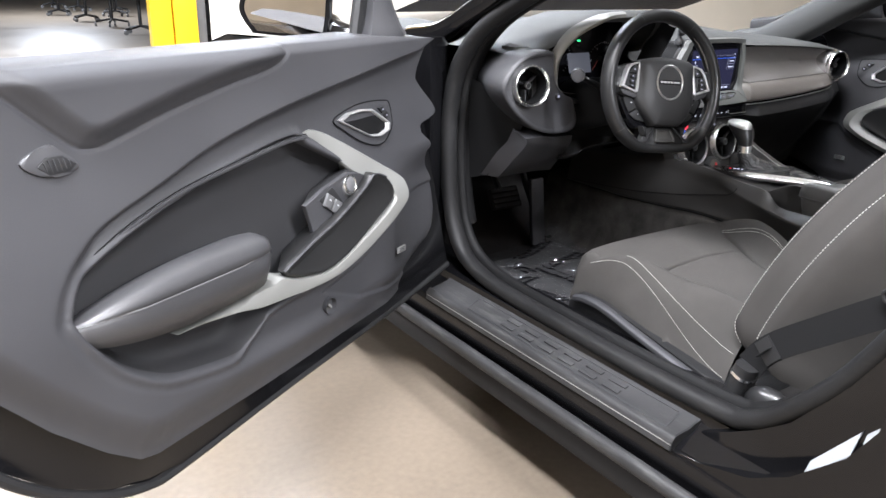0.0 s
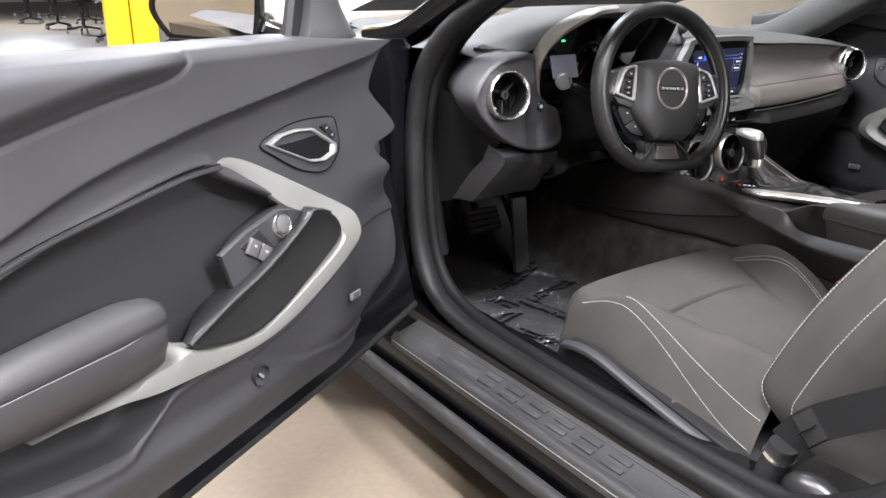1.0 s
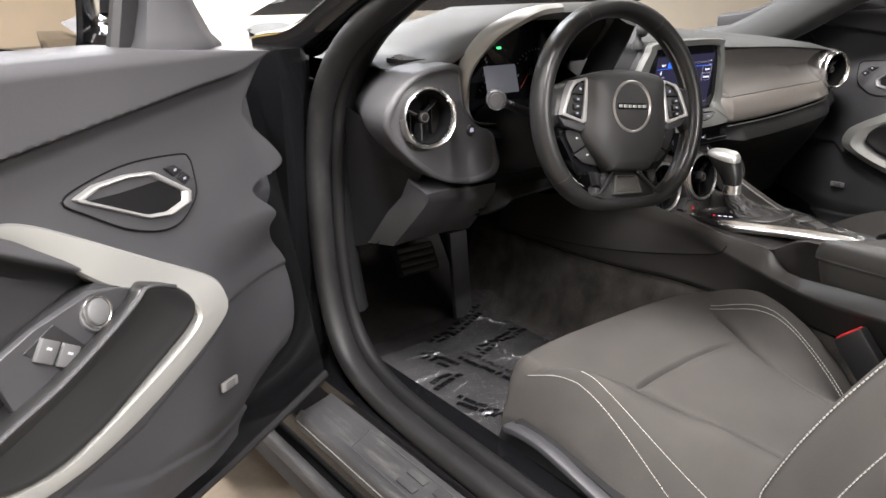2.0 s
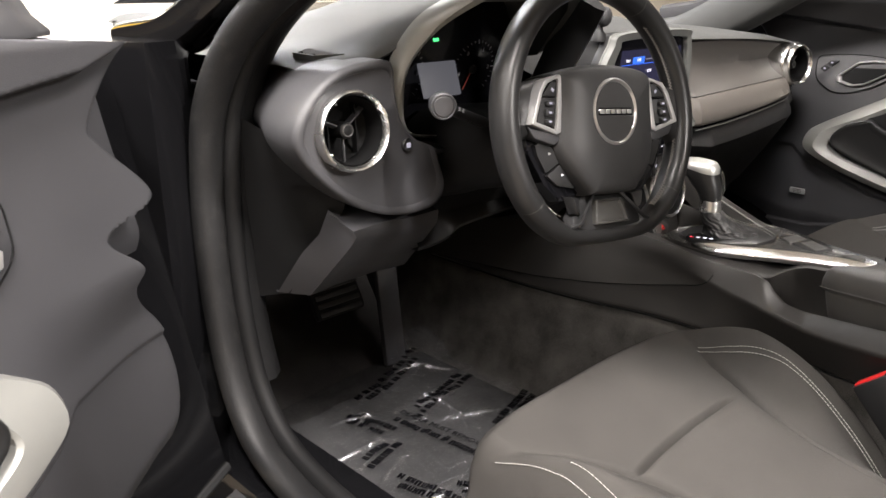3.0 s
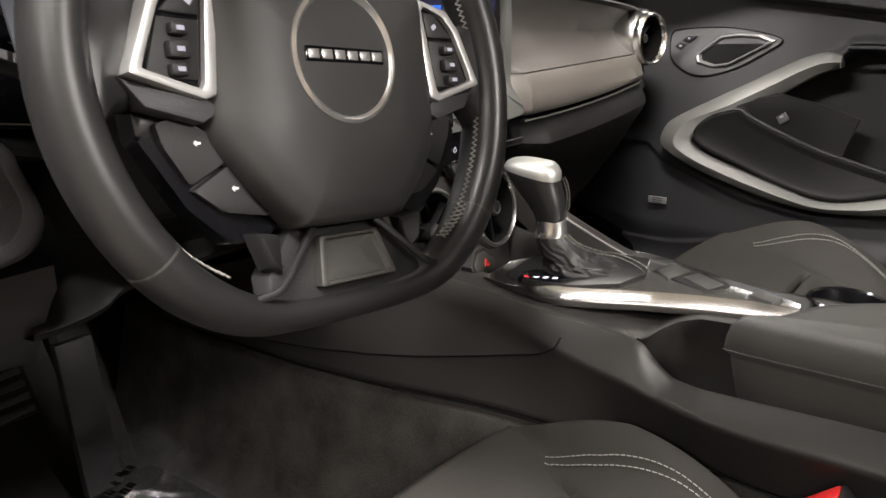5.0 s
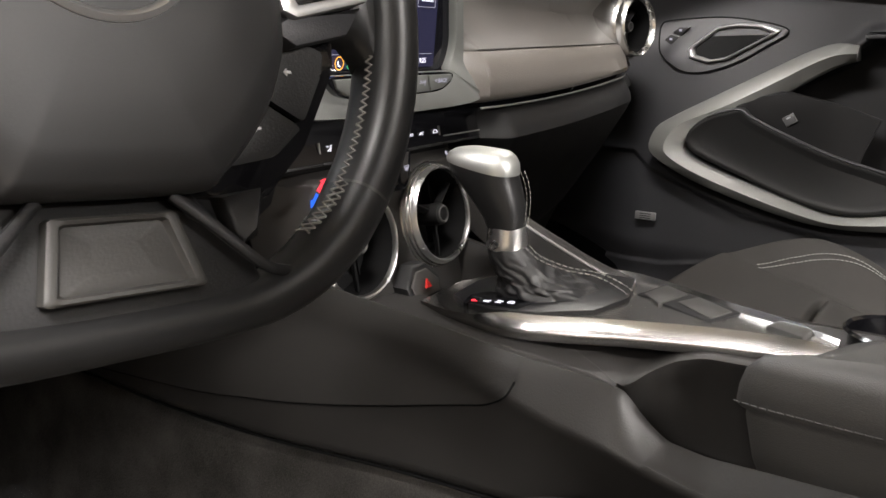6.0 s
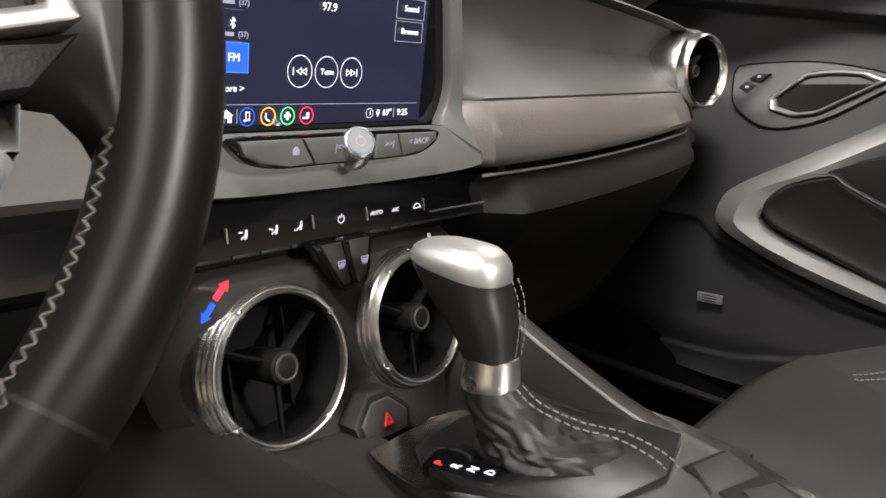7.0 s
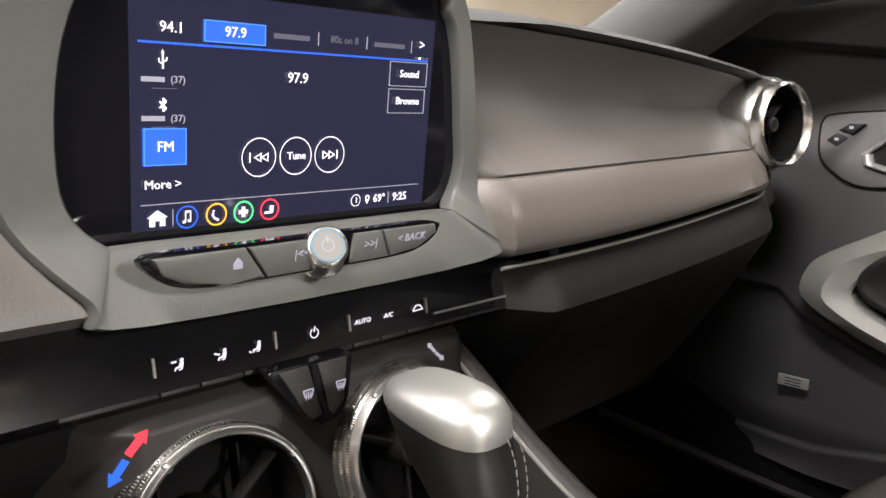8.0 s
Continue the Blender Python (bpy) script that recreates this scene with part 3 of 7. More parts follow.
        bar(bm, axes(place(.409, .0075, .440), DU * .7 + Vector((0, 0, .7)), DU * -.7 + Vector((0, 0, .7))), .012, .004, .002, .0006)
        part("button_mark", bm, SATIN, rb)
    # sail panel in front of the window
    bm = bmesh.new()
    base = [(.175, -.050), (.13, -.040), (.075, -.040), (.03, -.060), (.025, -.085), (.10, -.09), (.17, -.085)]
    peak = [(.125, -.075), (.118, -.070), (.108, -.070), (.098, -.075), (.097, -.085), (.108, -.088), (.12, -.087)]
    rings = []
    for k, w in ((-.03, 0), (0, .0), (.10, .22), (.35, .5), (.7, .78), (1, 1)):
        rings.append([place(a[0] * (1 - w) + b[0] * w, a[1] * (1 - w) + b[1] * w, .893 + .135 * k) for a, b in zip(base, peak)])
    loft(bm, rings)
    part("sail_panel", bm, PLASTIC, d, "grey triangular sail panel", angle=60)
    bm = bmesh.new()
    sweep(bm, [place(.178, -.085, .89), place(.155, -.088, .96), place(.125, -.09, 1.04)], oval(.011, .016, 8, 3))
    part("window_post", bm, PLASTIC_DARK, d, "black window channel post")
    if mirror:
        side_mirror(d)
    return d


def side_mirror(door):
    c = Vector((-1.118, 0.142, 0.934))
    face = Vector((-0.58, -0.81, 0.02)).normalized()
    m = axes(c, Vector((0, 0, 1)).cross(face), (0, 0, 1))
    out = [(-.092, .0), (-.072, -.036), (-.055, -.043), (.060, -.050), (.070, -.046), (.078, .0), (.075, .04), (.03, .06), (-.06, .055), (-.08, .035)]
    pts = smooth_path([(a, b, 0) for a, b in out], 5, True)
    ring = lambda k, h: [m @ Vector((p[0] * k, p[1] * k, h)) for p in pts]
    bm = bmesh.new()
    loft(bm, [ring(.93, -.004), ring(.97, .004), ring(1.05, .004), ring(1.08, -.012), ring(1.0, -.06), ring(.7, -.1), ring(.2, -.115)])
    hs = part("mirror_housing", bm, GLOSS, door, "gloss black door mirror housing")
    bm = bmesh.new()
    slab(bm, ring(.94, .002), face * -.002)
    part("mirror_glass", bm, MIRROR, hs, "mirror glass")
    bm = bmesh.new()
    sweep(bm, smooth_path([c + Vector((.06, -.02, -.02)) - face * .05, (-1.03, .12, .90), (-.96, .07, .875)], 5), oval(.03, .018, 10))
    part("mirror_arm", bm, GLOSS, hs)


ARMVINYL = material("armrest_vinyl", (0.029, 0.029, 0.031), 0.44, grain=0.5, scale=800, bump=0.25, vary=0.08)
KEYLIGHT = material("light_grey_key", (0.075, 0.075, 0.077), 0.42, grain=0.3, scale=800, bump=0.1, vary=0.06)
FASCIA = material("charcoal_vinyl", (0.088, 0.082, 0.076), 0.5, grain=0.5, scale=600, bump=0.2, vary=0.06)
MIRROR = material("mirror", (0.9, 0.9, 0.9), 0.01, metal=1.0, vary=0.0)
car_door(driver_place, "driver_door", "open driver's door with charcoal trim panel", True)
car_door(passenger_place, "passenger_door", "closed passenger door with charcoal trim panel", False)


# ---- body shell ----
def scuffed_material(name, base, worn, amount, rough):
    """Grained rubber or plastic with pale scuffs drawn out along the car."""
    m = material(name, base, rough, grain=0.6, scale=420, bump=0.35, vary=0.22, spec=0.28, blotch=9)
    nt = m.node_tree
    b = nt.nodes["Principled BSDF"]
    co = nt.nodes["Texture Coordinate"]
    mp = nt.nodes.new("ShaderNodeMapping")
    mp.inputs["Scale"].default_value = (60, 7, 60)
    nz = nt.nodes.new("ShaderNodeTexNoise")
    nz.inputs["Scale"].default_value, nz.inputs["Detail"].default_value, nz.inputs["Roughness"].default_value = 1.0, 8, 0.7
    rg = nt.nodes.new("ShaderNodeMapRange")
    rg.inputs[1].default_value, rg.inputs[2].default_value, rg.inputs[4].default_value = 0.52, 0.74, amount
    mx = nt.nodes.new("ShaderNodeMixRGB")
    mx.inputs[2].default_value = (*worn, 1)
    old = b.inputs["Base Color"].links[0].from_socket
    nt.links.new(co.outputs["Object"], mp.inputs["Vector"])
    nt.links.new(mp.outputs[0], nz.inputs["Vector"])
    nt.links.new(nz.outputs["Fac"], rg.inputs[0])
    nt.links.new(rg.outputs[0], mx.inputs[0])
    nt.links.new(old, mx.inputs[1])
    nt.links.new(mx.outputs[0], b.inputs["Base Color"])
    return m


SCUFFED = scuffed_material("scuffed_black_plastic", (0.024, 0.024, 0.025), (0.075, 0.075, 0.072), 0.75, 0.55)
SEALRUBBER = scuffed_material("dusty_seal_rubber", (0.0065, 0.0065, 0.0068), (0.027, 0.026, 0.024), 0.40, 0.58)



def glass_material():
    m = bpy.data.materials.new("windscreen_glass")
    m.use_nodes = True
    nt = m.node_tree
    out = nt.nodes["Material Output"]
    tr = nt.nodes.new("ShaderNodeBsdfTransparent")
    tr.inputs[0].default_value = (0.93, 0.96, 0.95, 1)
    gl = nt.nodes.new("ShaderNodeBsdfGlossy")
    gl.inputs["Roughness"].default_value = 0.02
    mx = nt.nodes.new("ShaderNodeMixShader")
    fr = nt.nodes.new("ShaderNodeFresnel")
    fr.inputs[0].default_value = 1.3
    nt.links.new(fr.outputs[0], mx.inputs[0])
    nt.links.new(tr.outputs[0], mx.inputs[1])
    nt.links.new(gl.outputs[0], mx.inputs[2])
    nt.links.new(mx.outputs[0], out.inputs[0])
    return m


GLASS = glass_material()
SEAL = [(-.735, -.95, .62), (-.735, -.87, .48), (-.735, -.79, .385), (-.732, -.735, .345), (-.725, -.68, .328), (-.722, -.5, .322), (-.716, -.28, .321), (-.711, -.08, .323), (-.707, .03, .334), (-.704, .105, .362),
        (-.702, .152, .420), (-.701, .176, .50), (-.700, .187, .60), (-.698, .183, .71), (-.692, .165, .80), (-.678, .110, .880), (-.652, .02, .945), (-.62, -.18, 1.04), (-.575, -.42, 1.13), (-.55, -.8, 1.17)]


def car_body():
    car = thing("sports_car", (0, 0, 0.15), "gloss black two-door car with its door opening", "car")
    # sill: painted rocker with a grey outer strip
    prof = [(-.60, .20), (-.60, .30), (-.66, .312), (-.735, .312), (-.739, .296), (-.750, .288), (-.796, .268), (-.803, .255), (-.806, .232), (-.800, .215), (-.795, .15), (-.60, .15)]
    bm = bmesh.new()
    loft(bm, [[(x, y, z) for x, z in prof] for y in np.linspace(.42, -1.3, 12)])
    part("sill", bm, GLOSS, car, "gloss black painted sill")
    bm = bmesh.new()
    sweep(bm, [(-.820, .40, .2035), (-.820, -1.3, .2035)], oval(.012, .0145, 14, 2.6))
    part("rocker_strip", bm, SCUFFED, car, "dull dark grey rocker strip")
    bm = bmesh.new()
    bar(bm, pose(-.775, -.4, .165), .09, 1.7, .06, .01)
    part("underside", bm, RUBBER, car)
    # step plate: a scuffed tray with raised bars, a sunk border and an upturned outer face
    bm = bmesh.new()
    rows = []
    for y in np.linspace(.115, -.648, 40):
        k = float(sstep(.115, .06, np.array(y)))
        rows.append([(-.728, y, .303), (-.738, y, .301), (-.744, y, .2975), (-.768, y, .291), (-.790, y, .2855), (-.797, y, .2885), (-.8025, y, .2865 - .004 * (1 - k)), (-.8065, y, .279), (-.8075, y, .262)])
    sheet(bm, rows)
    plate = part("step_plate", bm, SCUFFED, car, "scuffed grained black step plate", angle=50)
    bm = bmesh.new()
    slab(bm, [(-.728, -.648, .303), (-.768, -.648, .291), (-.797, -.648, .2885), (-.8065, -.648, .279), (-.8075, -.648, .262), (-.728, -.648, .262)], (0, .004, 0))
    part("plate_end", bm, RUBBER, plate)
    bm = bmesh.new()
    sweep(bm, [(-.8065, .11, .2735), (-.8065, -.646, .2735)], oval(.0012, n=6))
    part("plate_edge", bm, SATIN, plate, "worn pale edge")
    bm = bmesh.new()
    edge = [(-.7445, -.022, .2985), (-.7445, -.610, .2985), (-.788, -.618, .2872), (-.788, -.030, .2872)]
    core = [(-.7462, -.0235, .2982), (-.7462, -.6085, .2982), (-.7863, -.6165, .2877), (-.7863, -.0315, .2877)]
    frame_slab(bm, edge, core, (0, 0, -.003))
    part("plate_border", bm, PLASTIC, plate)
    for k in range(6):
        y = -.145 - .062 * k
        for dx, ln in ((.0095, .042), (-.0095, .042)):
            bm = bmesh.new()
            bar(bm, pose(-.7665 + dx, y - .021, .2932 + dx * .25, 0, -14, 0), .011, ln, .0028, .0011)
            part("letter_bar", bm, SCUFFED, plate, "raised embossed bar")
    # seal round the opening
    bm = bmesh.new()
    sweep(bm, smooth_path(SEAL, 8), oval(.017, .021, 14, 2.4), up=(-1, 0, .3))
    part("door_seal", bm, SEALRUBBER, car, "thick black rubber door seal", angle=60)
    bm = bmesh.new()
    inner = [(x + .030, y - (.004 if .2 < z < .8 and y > .08 else 0), z + (.006 if z < .4 else 0)) for x, y, z in SEAL]
    sweep(bm, smooth_path(inner, 8), oval(.016, .012, 12, 2.4), up=(-1, 0, .3))
    part("pillar_trim", bm, DEEP, car, "plastic trim inside the seal", angle=60)
    bm = bmesh.new()
    rise = [p for p in smooth_path(SEAL[10:], 8)]
    sheet(bm, [[(x + .008, y + .012, z), (x + .020, y - .006, z), (x + .036, y - .010, z), (x + .056, y - .008, z), (x + .072, y + .006, z), (x + .080, y + .05, z)] for x, y, z in rise])
    part("pillar_lining", bm, DEEP, car, "dark lining beside the seal", angle=70)
    # hinge pillar and front wing edge
    bm = bmesh.new()
    slab(bm, [(-.690, .215, .17), (-.715, .196, .17), (-.757, .185, .17), (-.80, .285, .17), (-.86, .33, .17), (-.93, .40, .17), (-.93, .62, .17), (-.60, .62, .17), (-.66, .32, .17)], (0, 0, .70), .0)
    part("hinge_pillar", bm, GLOSS, car, "gloss black hinge pillar")
    for z in (.36, .66):
        bm = bmesh.new()
        bar(bm, pose(-.735, .30, z, 0, 0, 20), .06, .06, .05, .008)
        hg = part("door_hinge", bm, GLOSS, car, "black door hinge")
        bm = bmesh.new()
        lathe(bm, pose(-.755, .275, z), [(0, -.035), (.01, -.035), (.01, .035), (0, .035)], 12)
        part("hinge_pin", bm, STEEL, hg, "bare steel pin")
    bm = bmesh.new()
    slab(bm, [(-.72, .20, .305), (-.775, .20, .305), (-.775, .245, .305), (-.72, .245, .305)], (0, 0, -.05), .004)
    part("check_strap", bm, STEEL, car, "bare metal door check")
    bm = bmesh.new()
    sweep(bm, smooth_path([(-.70, .31, .40), (-.74, .27, .43), (-.79, .235, .46), (-.83, .21, .47)], 6), oval(.014, n=10))
    part("cable_boot", bm, RUBBER, car, "ribbed rubber cable boot")
    # A pillar outer skin
    path = smooth_path([(-.69, .36, .86), (-.675, .24, .88), (-.66, .10, .945), (-.635, -.10, 1.05), (-.60, -.35, 1.15), (-.585, -.8, 1.19)], 8)
    bm = bmesh.new()
    sweep(bm, path, oval(.035, .028, 12, 3), up=(0, 0, 1))
    part("windscreen_pillar", bm, GLOSS, car, "gloss black windscreen pillar")
    bm = bmesh.new()
    sweep(bm, [Vector((-p[0], p[1], p[2])) for p in path], oval(.035, .028, 12, 3), up=(0, 0, 1))
    part("windscreen_pillar", bm, PLASTIC, car, "grey trimmed windscreen pillar")
    bm = bmesh.new()
    sweep(bm, [Vector((-p[0] - .06, p[1] + .02, p[2] - .06)) for p in path], oval(.05, .05, 12, 3), up=(0, 0, 1))
    part("pillar_cover", bm, SOFT, car, "pale grey pillar cover")
    # rear quarter behind the opening
    quarter = [(-.66, .29), (-.715, .318), (-.765, .342), (-.81, .385), (-.89, .48), (-.965, .62), (-.99, .9), (-1.3, .9), (-1.3, .15), (-.62, .15), (-.62, .25)]
    bm = bmesh.new()
    slab(bm, [(-.752, y, z) for y, z in quarter], (.13, 0, 0), .006)
    part("door_jamb", bm, GLOSS, car, "gloss black painted door jamb")
    bm = bmesh.new()
    slab(bm, [(-.80, y, z) for y, z in ((-.60, .262), (-.70, .268), (-.79, .285), (-.853, .325), (-.92, .405), (-.96, .46), (-1.0, .9), (-1.3, .9), (-1.3, .15), (-.60, .15))], (.05, 0, 0), .008)
    part("quarter_panel", bm, GLOSS, car, "gloss black quarter panel")
    bm = bmesh.new()
    slab(bm, [(-.757, -.845, .318), (-.757, -.904, .384), (-.757, -.913, .427), (-.757, -.853, .347)], (.004, 0, 0))
    st = part("sticker", bm, PAPER, car, "white information sticker on the jamb")
    bm = bmesh.new()
    slab(bm, [(-.757, -.916, .397), (-.757, -.94, .42), (-.757, -.94, .451), (-.757, -.92, .427)], (.004, 0, 0))
    part("sticker", bm, PAPER, car, "white and yellow sticker")
    # floor pan, firewall, roof and rear
    bm = bmesh.new()
    bar(bm, pose(0, -.45, .195), 1.24, 2.1, .05)
    part("floor_carpet", bm, CARPET, car, "black cut-pile carpet")
    bm = bmesh.new()
    sheet(bm, [[(-.62, .34, .215), (.62, .34, .215)], [(-.62, .42, .26), (.62, .42, .26)], [(-.62, .56, .42), (.62, .56, .42)], [(-.62, .60, .88), (.62, .60, .88)]])
    part("firewall_carpet", bm, CARPET, car, "black carpeted footwell")
    for s in (-1, 1):
        bm = bmesh.new()
        bar(bm, pose(s * .645, .46, .50), .04, .30, .62, .01)
        # Footwell shade is put into this panel's near-black colour.
        part("kick_panel", bm, DEEP, car, "plastic kick panel darkened for the footwell shade")
    bm = bmesh.new()
    rows = []
    for y, z, h in ((-.28, 1.165, .50), (-.45, 1.21, .53), (-.8, 1.235, .55), (-1.05, 1.225, .54)):
        rows.append([(h * k, y, z - .05 * k * k) for k in np.linspace(-1, 1, 9)])
    sheet(bm, rows + [[(p[0], p[1], p[2] + .02) for p in r] for r in rows[::-1]])
    part("roof", bm, PLASTIC_DARK, car, "dark headlined roof")
    bm = bmesh.new()
    bar(bm, pose(0, -1.5, .5), 1.3, .1, .72, .02)
    part("rear_bulkhead", bm, CARPET, car, "dark rear cabin wall")
    bm = bmesh.new()
    sheet(bm, [[(k * .60, .66 - .02 * k * k, .905) for k in np.linspace(-1, 1, 9)], [(k * .56, .2 - .02 * k * k, 1.035) for k in np.linspace(-1, 1, 9)], [(k * .5, -.27, 1.165) for k in np.linspace(-1, 1, 9)]])
    g = part("windscreen", bm, GLASS, car, "clear windscreen glass")
    bm = bmesh.new()
    sheet(bm, [[(k * w, y, z - .04 * k * k) for k in np.linspace(-1, 1, 9)] for y, z, w in ((-1.06, 1.222, .53), (-1.3, 1.09, .58), (-1.535, .915, .62))])
    rear = part("rear_window", bm, GLASS, car, "clear rear window glass")
    rear.visible_shadow = False
    g.visible_shadow = False
    bm = bmesh.new()
    rows = []
    for y, z in ((.62, .87), (.8, .90), (1.3, .88), (1.8, .78), (2.1, .55)):
        rows.append([(k * .86, y, z - .07 * k * k) for k in np.linspace(-1, 1, 11)])
    sheet(bm, rows)
    part("bonnet", bm, GLOSS, car, "gloss black bonnet")
    bm = bmesh.new()
    bar(bm, pose(.80, -.45, .50), .1, 1.8, .7, .03)
    part("side_skin", bm, GLOSS, car, "gloss black far side")
    # outer body ahead of and behind the cabin, with wheel arches
    arch = lambda yc, r, a0, a1: [(yc + r * math.cos(radians(a)), .335 + r * math.sin(radians(a))) for a in np.linspace(a0, a1, 12)]
    wing = [(.66, .20), (.66, .80), (.80, .825), (1.3, .805), (1.8, .71), (2.1, .50), (2.14, .36), (2.08, .20)] + arch(1.35, .37, -21, 201)
    tail = [(-1.32, .66), (-1.32, .88), (-1.7, .90), (-2.2, .87), (-2.33, .70), (-2.30, .38), (-2.12, .20)] + [(y, z) for y, z in arch(-1.45, .37, 201, 55)]
    for sd in (-1, 1):
        for name, shape, lab in (("front_wing", wing, "gloss black front wing"), ("rear_wing", tail, "gloss black rear wing")):
            bm = bmesh.new()
            slab(bm, [(sd * (.862 - .10 * max(0, abs(y) - 1.9)), y, z) for y, z in shape], (-sd * .035, 0, 0), .006)
            part(name, bm, GLOSS, car, lab)
    bm = bmesh.new()
    sheet(bm, [[(k * .83, 2.09 + .05 * (1 - k * k) - d, z) for k in np.linspace(-1, 1, 13)] for z, d in ((.56, .03), (.50, 0), (.36, -.03), (.24, .02), (.18, .10))])
    part("nose", bm, GLOSS, car, "gloss black front bumper")
    bm = bmesh.new()
    sheet(bm, [[(k * .83, y - .04 * (1 - k * k), z) for k in np.linspace(-1, 1, 13)] for y, z in ((-1.52, .865), (-1.75, .90), (-2.22, .885), (-2.33, .72), (-2.30, .40), (-2.15, .20))])
    part("tail", bm, GLOSS, car, "gloss black boot and rear bumper", angle=45)
    for x in (-.72, .72):
        for y in (1.35, -1.45):
            bm = bmesh.new()
            lathe(bm, pose(x, y, .335, 0, 90, 0), [(.0, -.10), (.22, -.10), (.235, -.12), (.31, -.12), (.335, -.09), (.335, .09), (.31, .12), (.235, .12), (.22, .10), (.0, .10)], 32)
            part("tyre", bm, RUBBER, car)
    return car


car_body()


# ---- dashboard ----
def vent(name, m, r, parent, ring_mat, knurled=False, sink=0.0):
    """A round air vent: chromed ring, black cup, hub and vanes. m: z faces out."""
    bm = bmesh.new()
    lathe(bm, m, [(r * .97, -.03), (r * 1.0, -.012), (r * .995, -.0085), (r * .905, .0035), (r * .895, .0028), (r * .885, .0045), (r * .862, .0066), (r * .838, .0062), (r * .822, .0040), (r * .816, .0015)] if knurled else
          [(r * .97, -.03), (r * 1.0, -.012), (r * 1.0, .0), (r * .985, .006), (r * .93, .009), (r * .86, .005), (r * .83, -.004), (r * .82, -.02)], 56)
    v = part(name, bm, ring_mat, parent, "round air vent with a chromed ring")
    bm = bmesh.new()
    lathe(bm, m, [(r * .818, .0018), (r * .80, -.004), (r * .79, -.012), (r * .78, -.030), (r * .5, -.042), (0, -.044)], 36)
    part("duct", bm, VOID, v)
    m0, m = m, m @ pose(0, 0, -min(sink, .020))
    bm = bmesh.new()
    lathe(bm, m, [(0, .001), (r * .13, .001), (r * .19, -.001), (r * .21, -.006), (r * .19, -.036)], 24)
    part("hub", bm, DEEP, v, "black hub")
    bm = bmesh.new()
    lathe(bm, m, [(r * .12, .0012), (r * .14, .002), (r * .16, .0012)], 24)
    part("hub_ring", bm, KEY, v, "thin grey ring")
    for a in (40, 155, 270):
        bm = bmesh.new()
        bar(bm, m @ pose(0, 0, 0, 0, 0, a) @ pose(r * .48, 0, -.012, 24, 0, 0), r * .62, .0025, .008, .001)
        part("spoke", bm, VOID if knurled else PLASTIC, v)
    for k in (-.4, .4):
        bm = bmesh.new()
        w = math.sqrt(max(.05, .72 ** 2 - k * k)) * r * 2
        bar(bm, m0 @ pose(k * r, 0, -.028), .0015, w, .010)
        part("vane", bm, VOID, v)
    m = m0
    for a in (35, 125, 215, 305):
        bm = bmesh.new()
        bar(bm, m @ pose(0, 0, 0, 0, 0, a) @ pose(r * .86, 0, .003), .005, .003, .006, .0008)
        part("ring_tab", bm, BRIGHT, v)
    if knurled:
        bm = bmesh.new()
        for i in range(200):
            for k in range(3):
                bar(bm, m @ pose(0, 0, 0, 0, 0, (i + .5 * (k % 2)) * 1.8) @ pose(r * (.975 - .026 * k), 0, -.0062 + .0037 * k, 0, -37, 0), .0009, .0009, .0019)
        part("knurling", bm, PLATE, v, "fine knurled grip")
    return v


def facing(o, yaw=0.0, up=0.0):
    """A frame at o whose z points to the rear of the car, turned by yaw to the driver and tilted up."""
    a, b = radians(yaw), radians(up)
    z = Vector((-math.sin(a) * math.cos(b), -math.cos(a) * math.cos(b), math.sin(b)))
    x = Vector((math.cos(a), -math.sin(a), 0))
    return axes(o, x, z.cross(x))


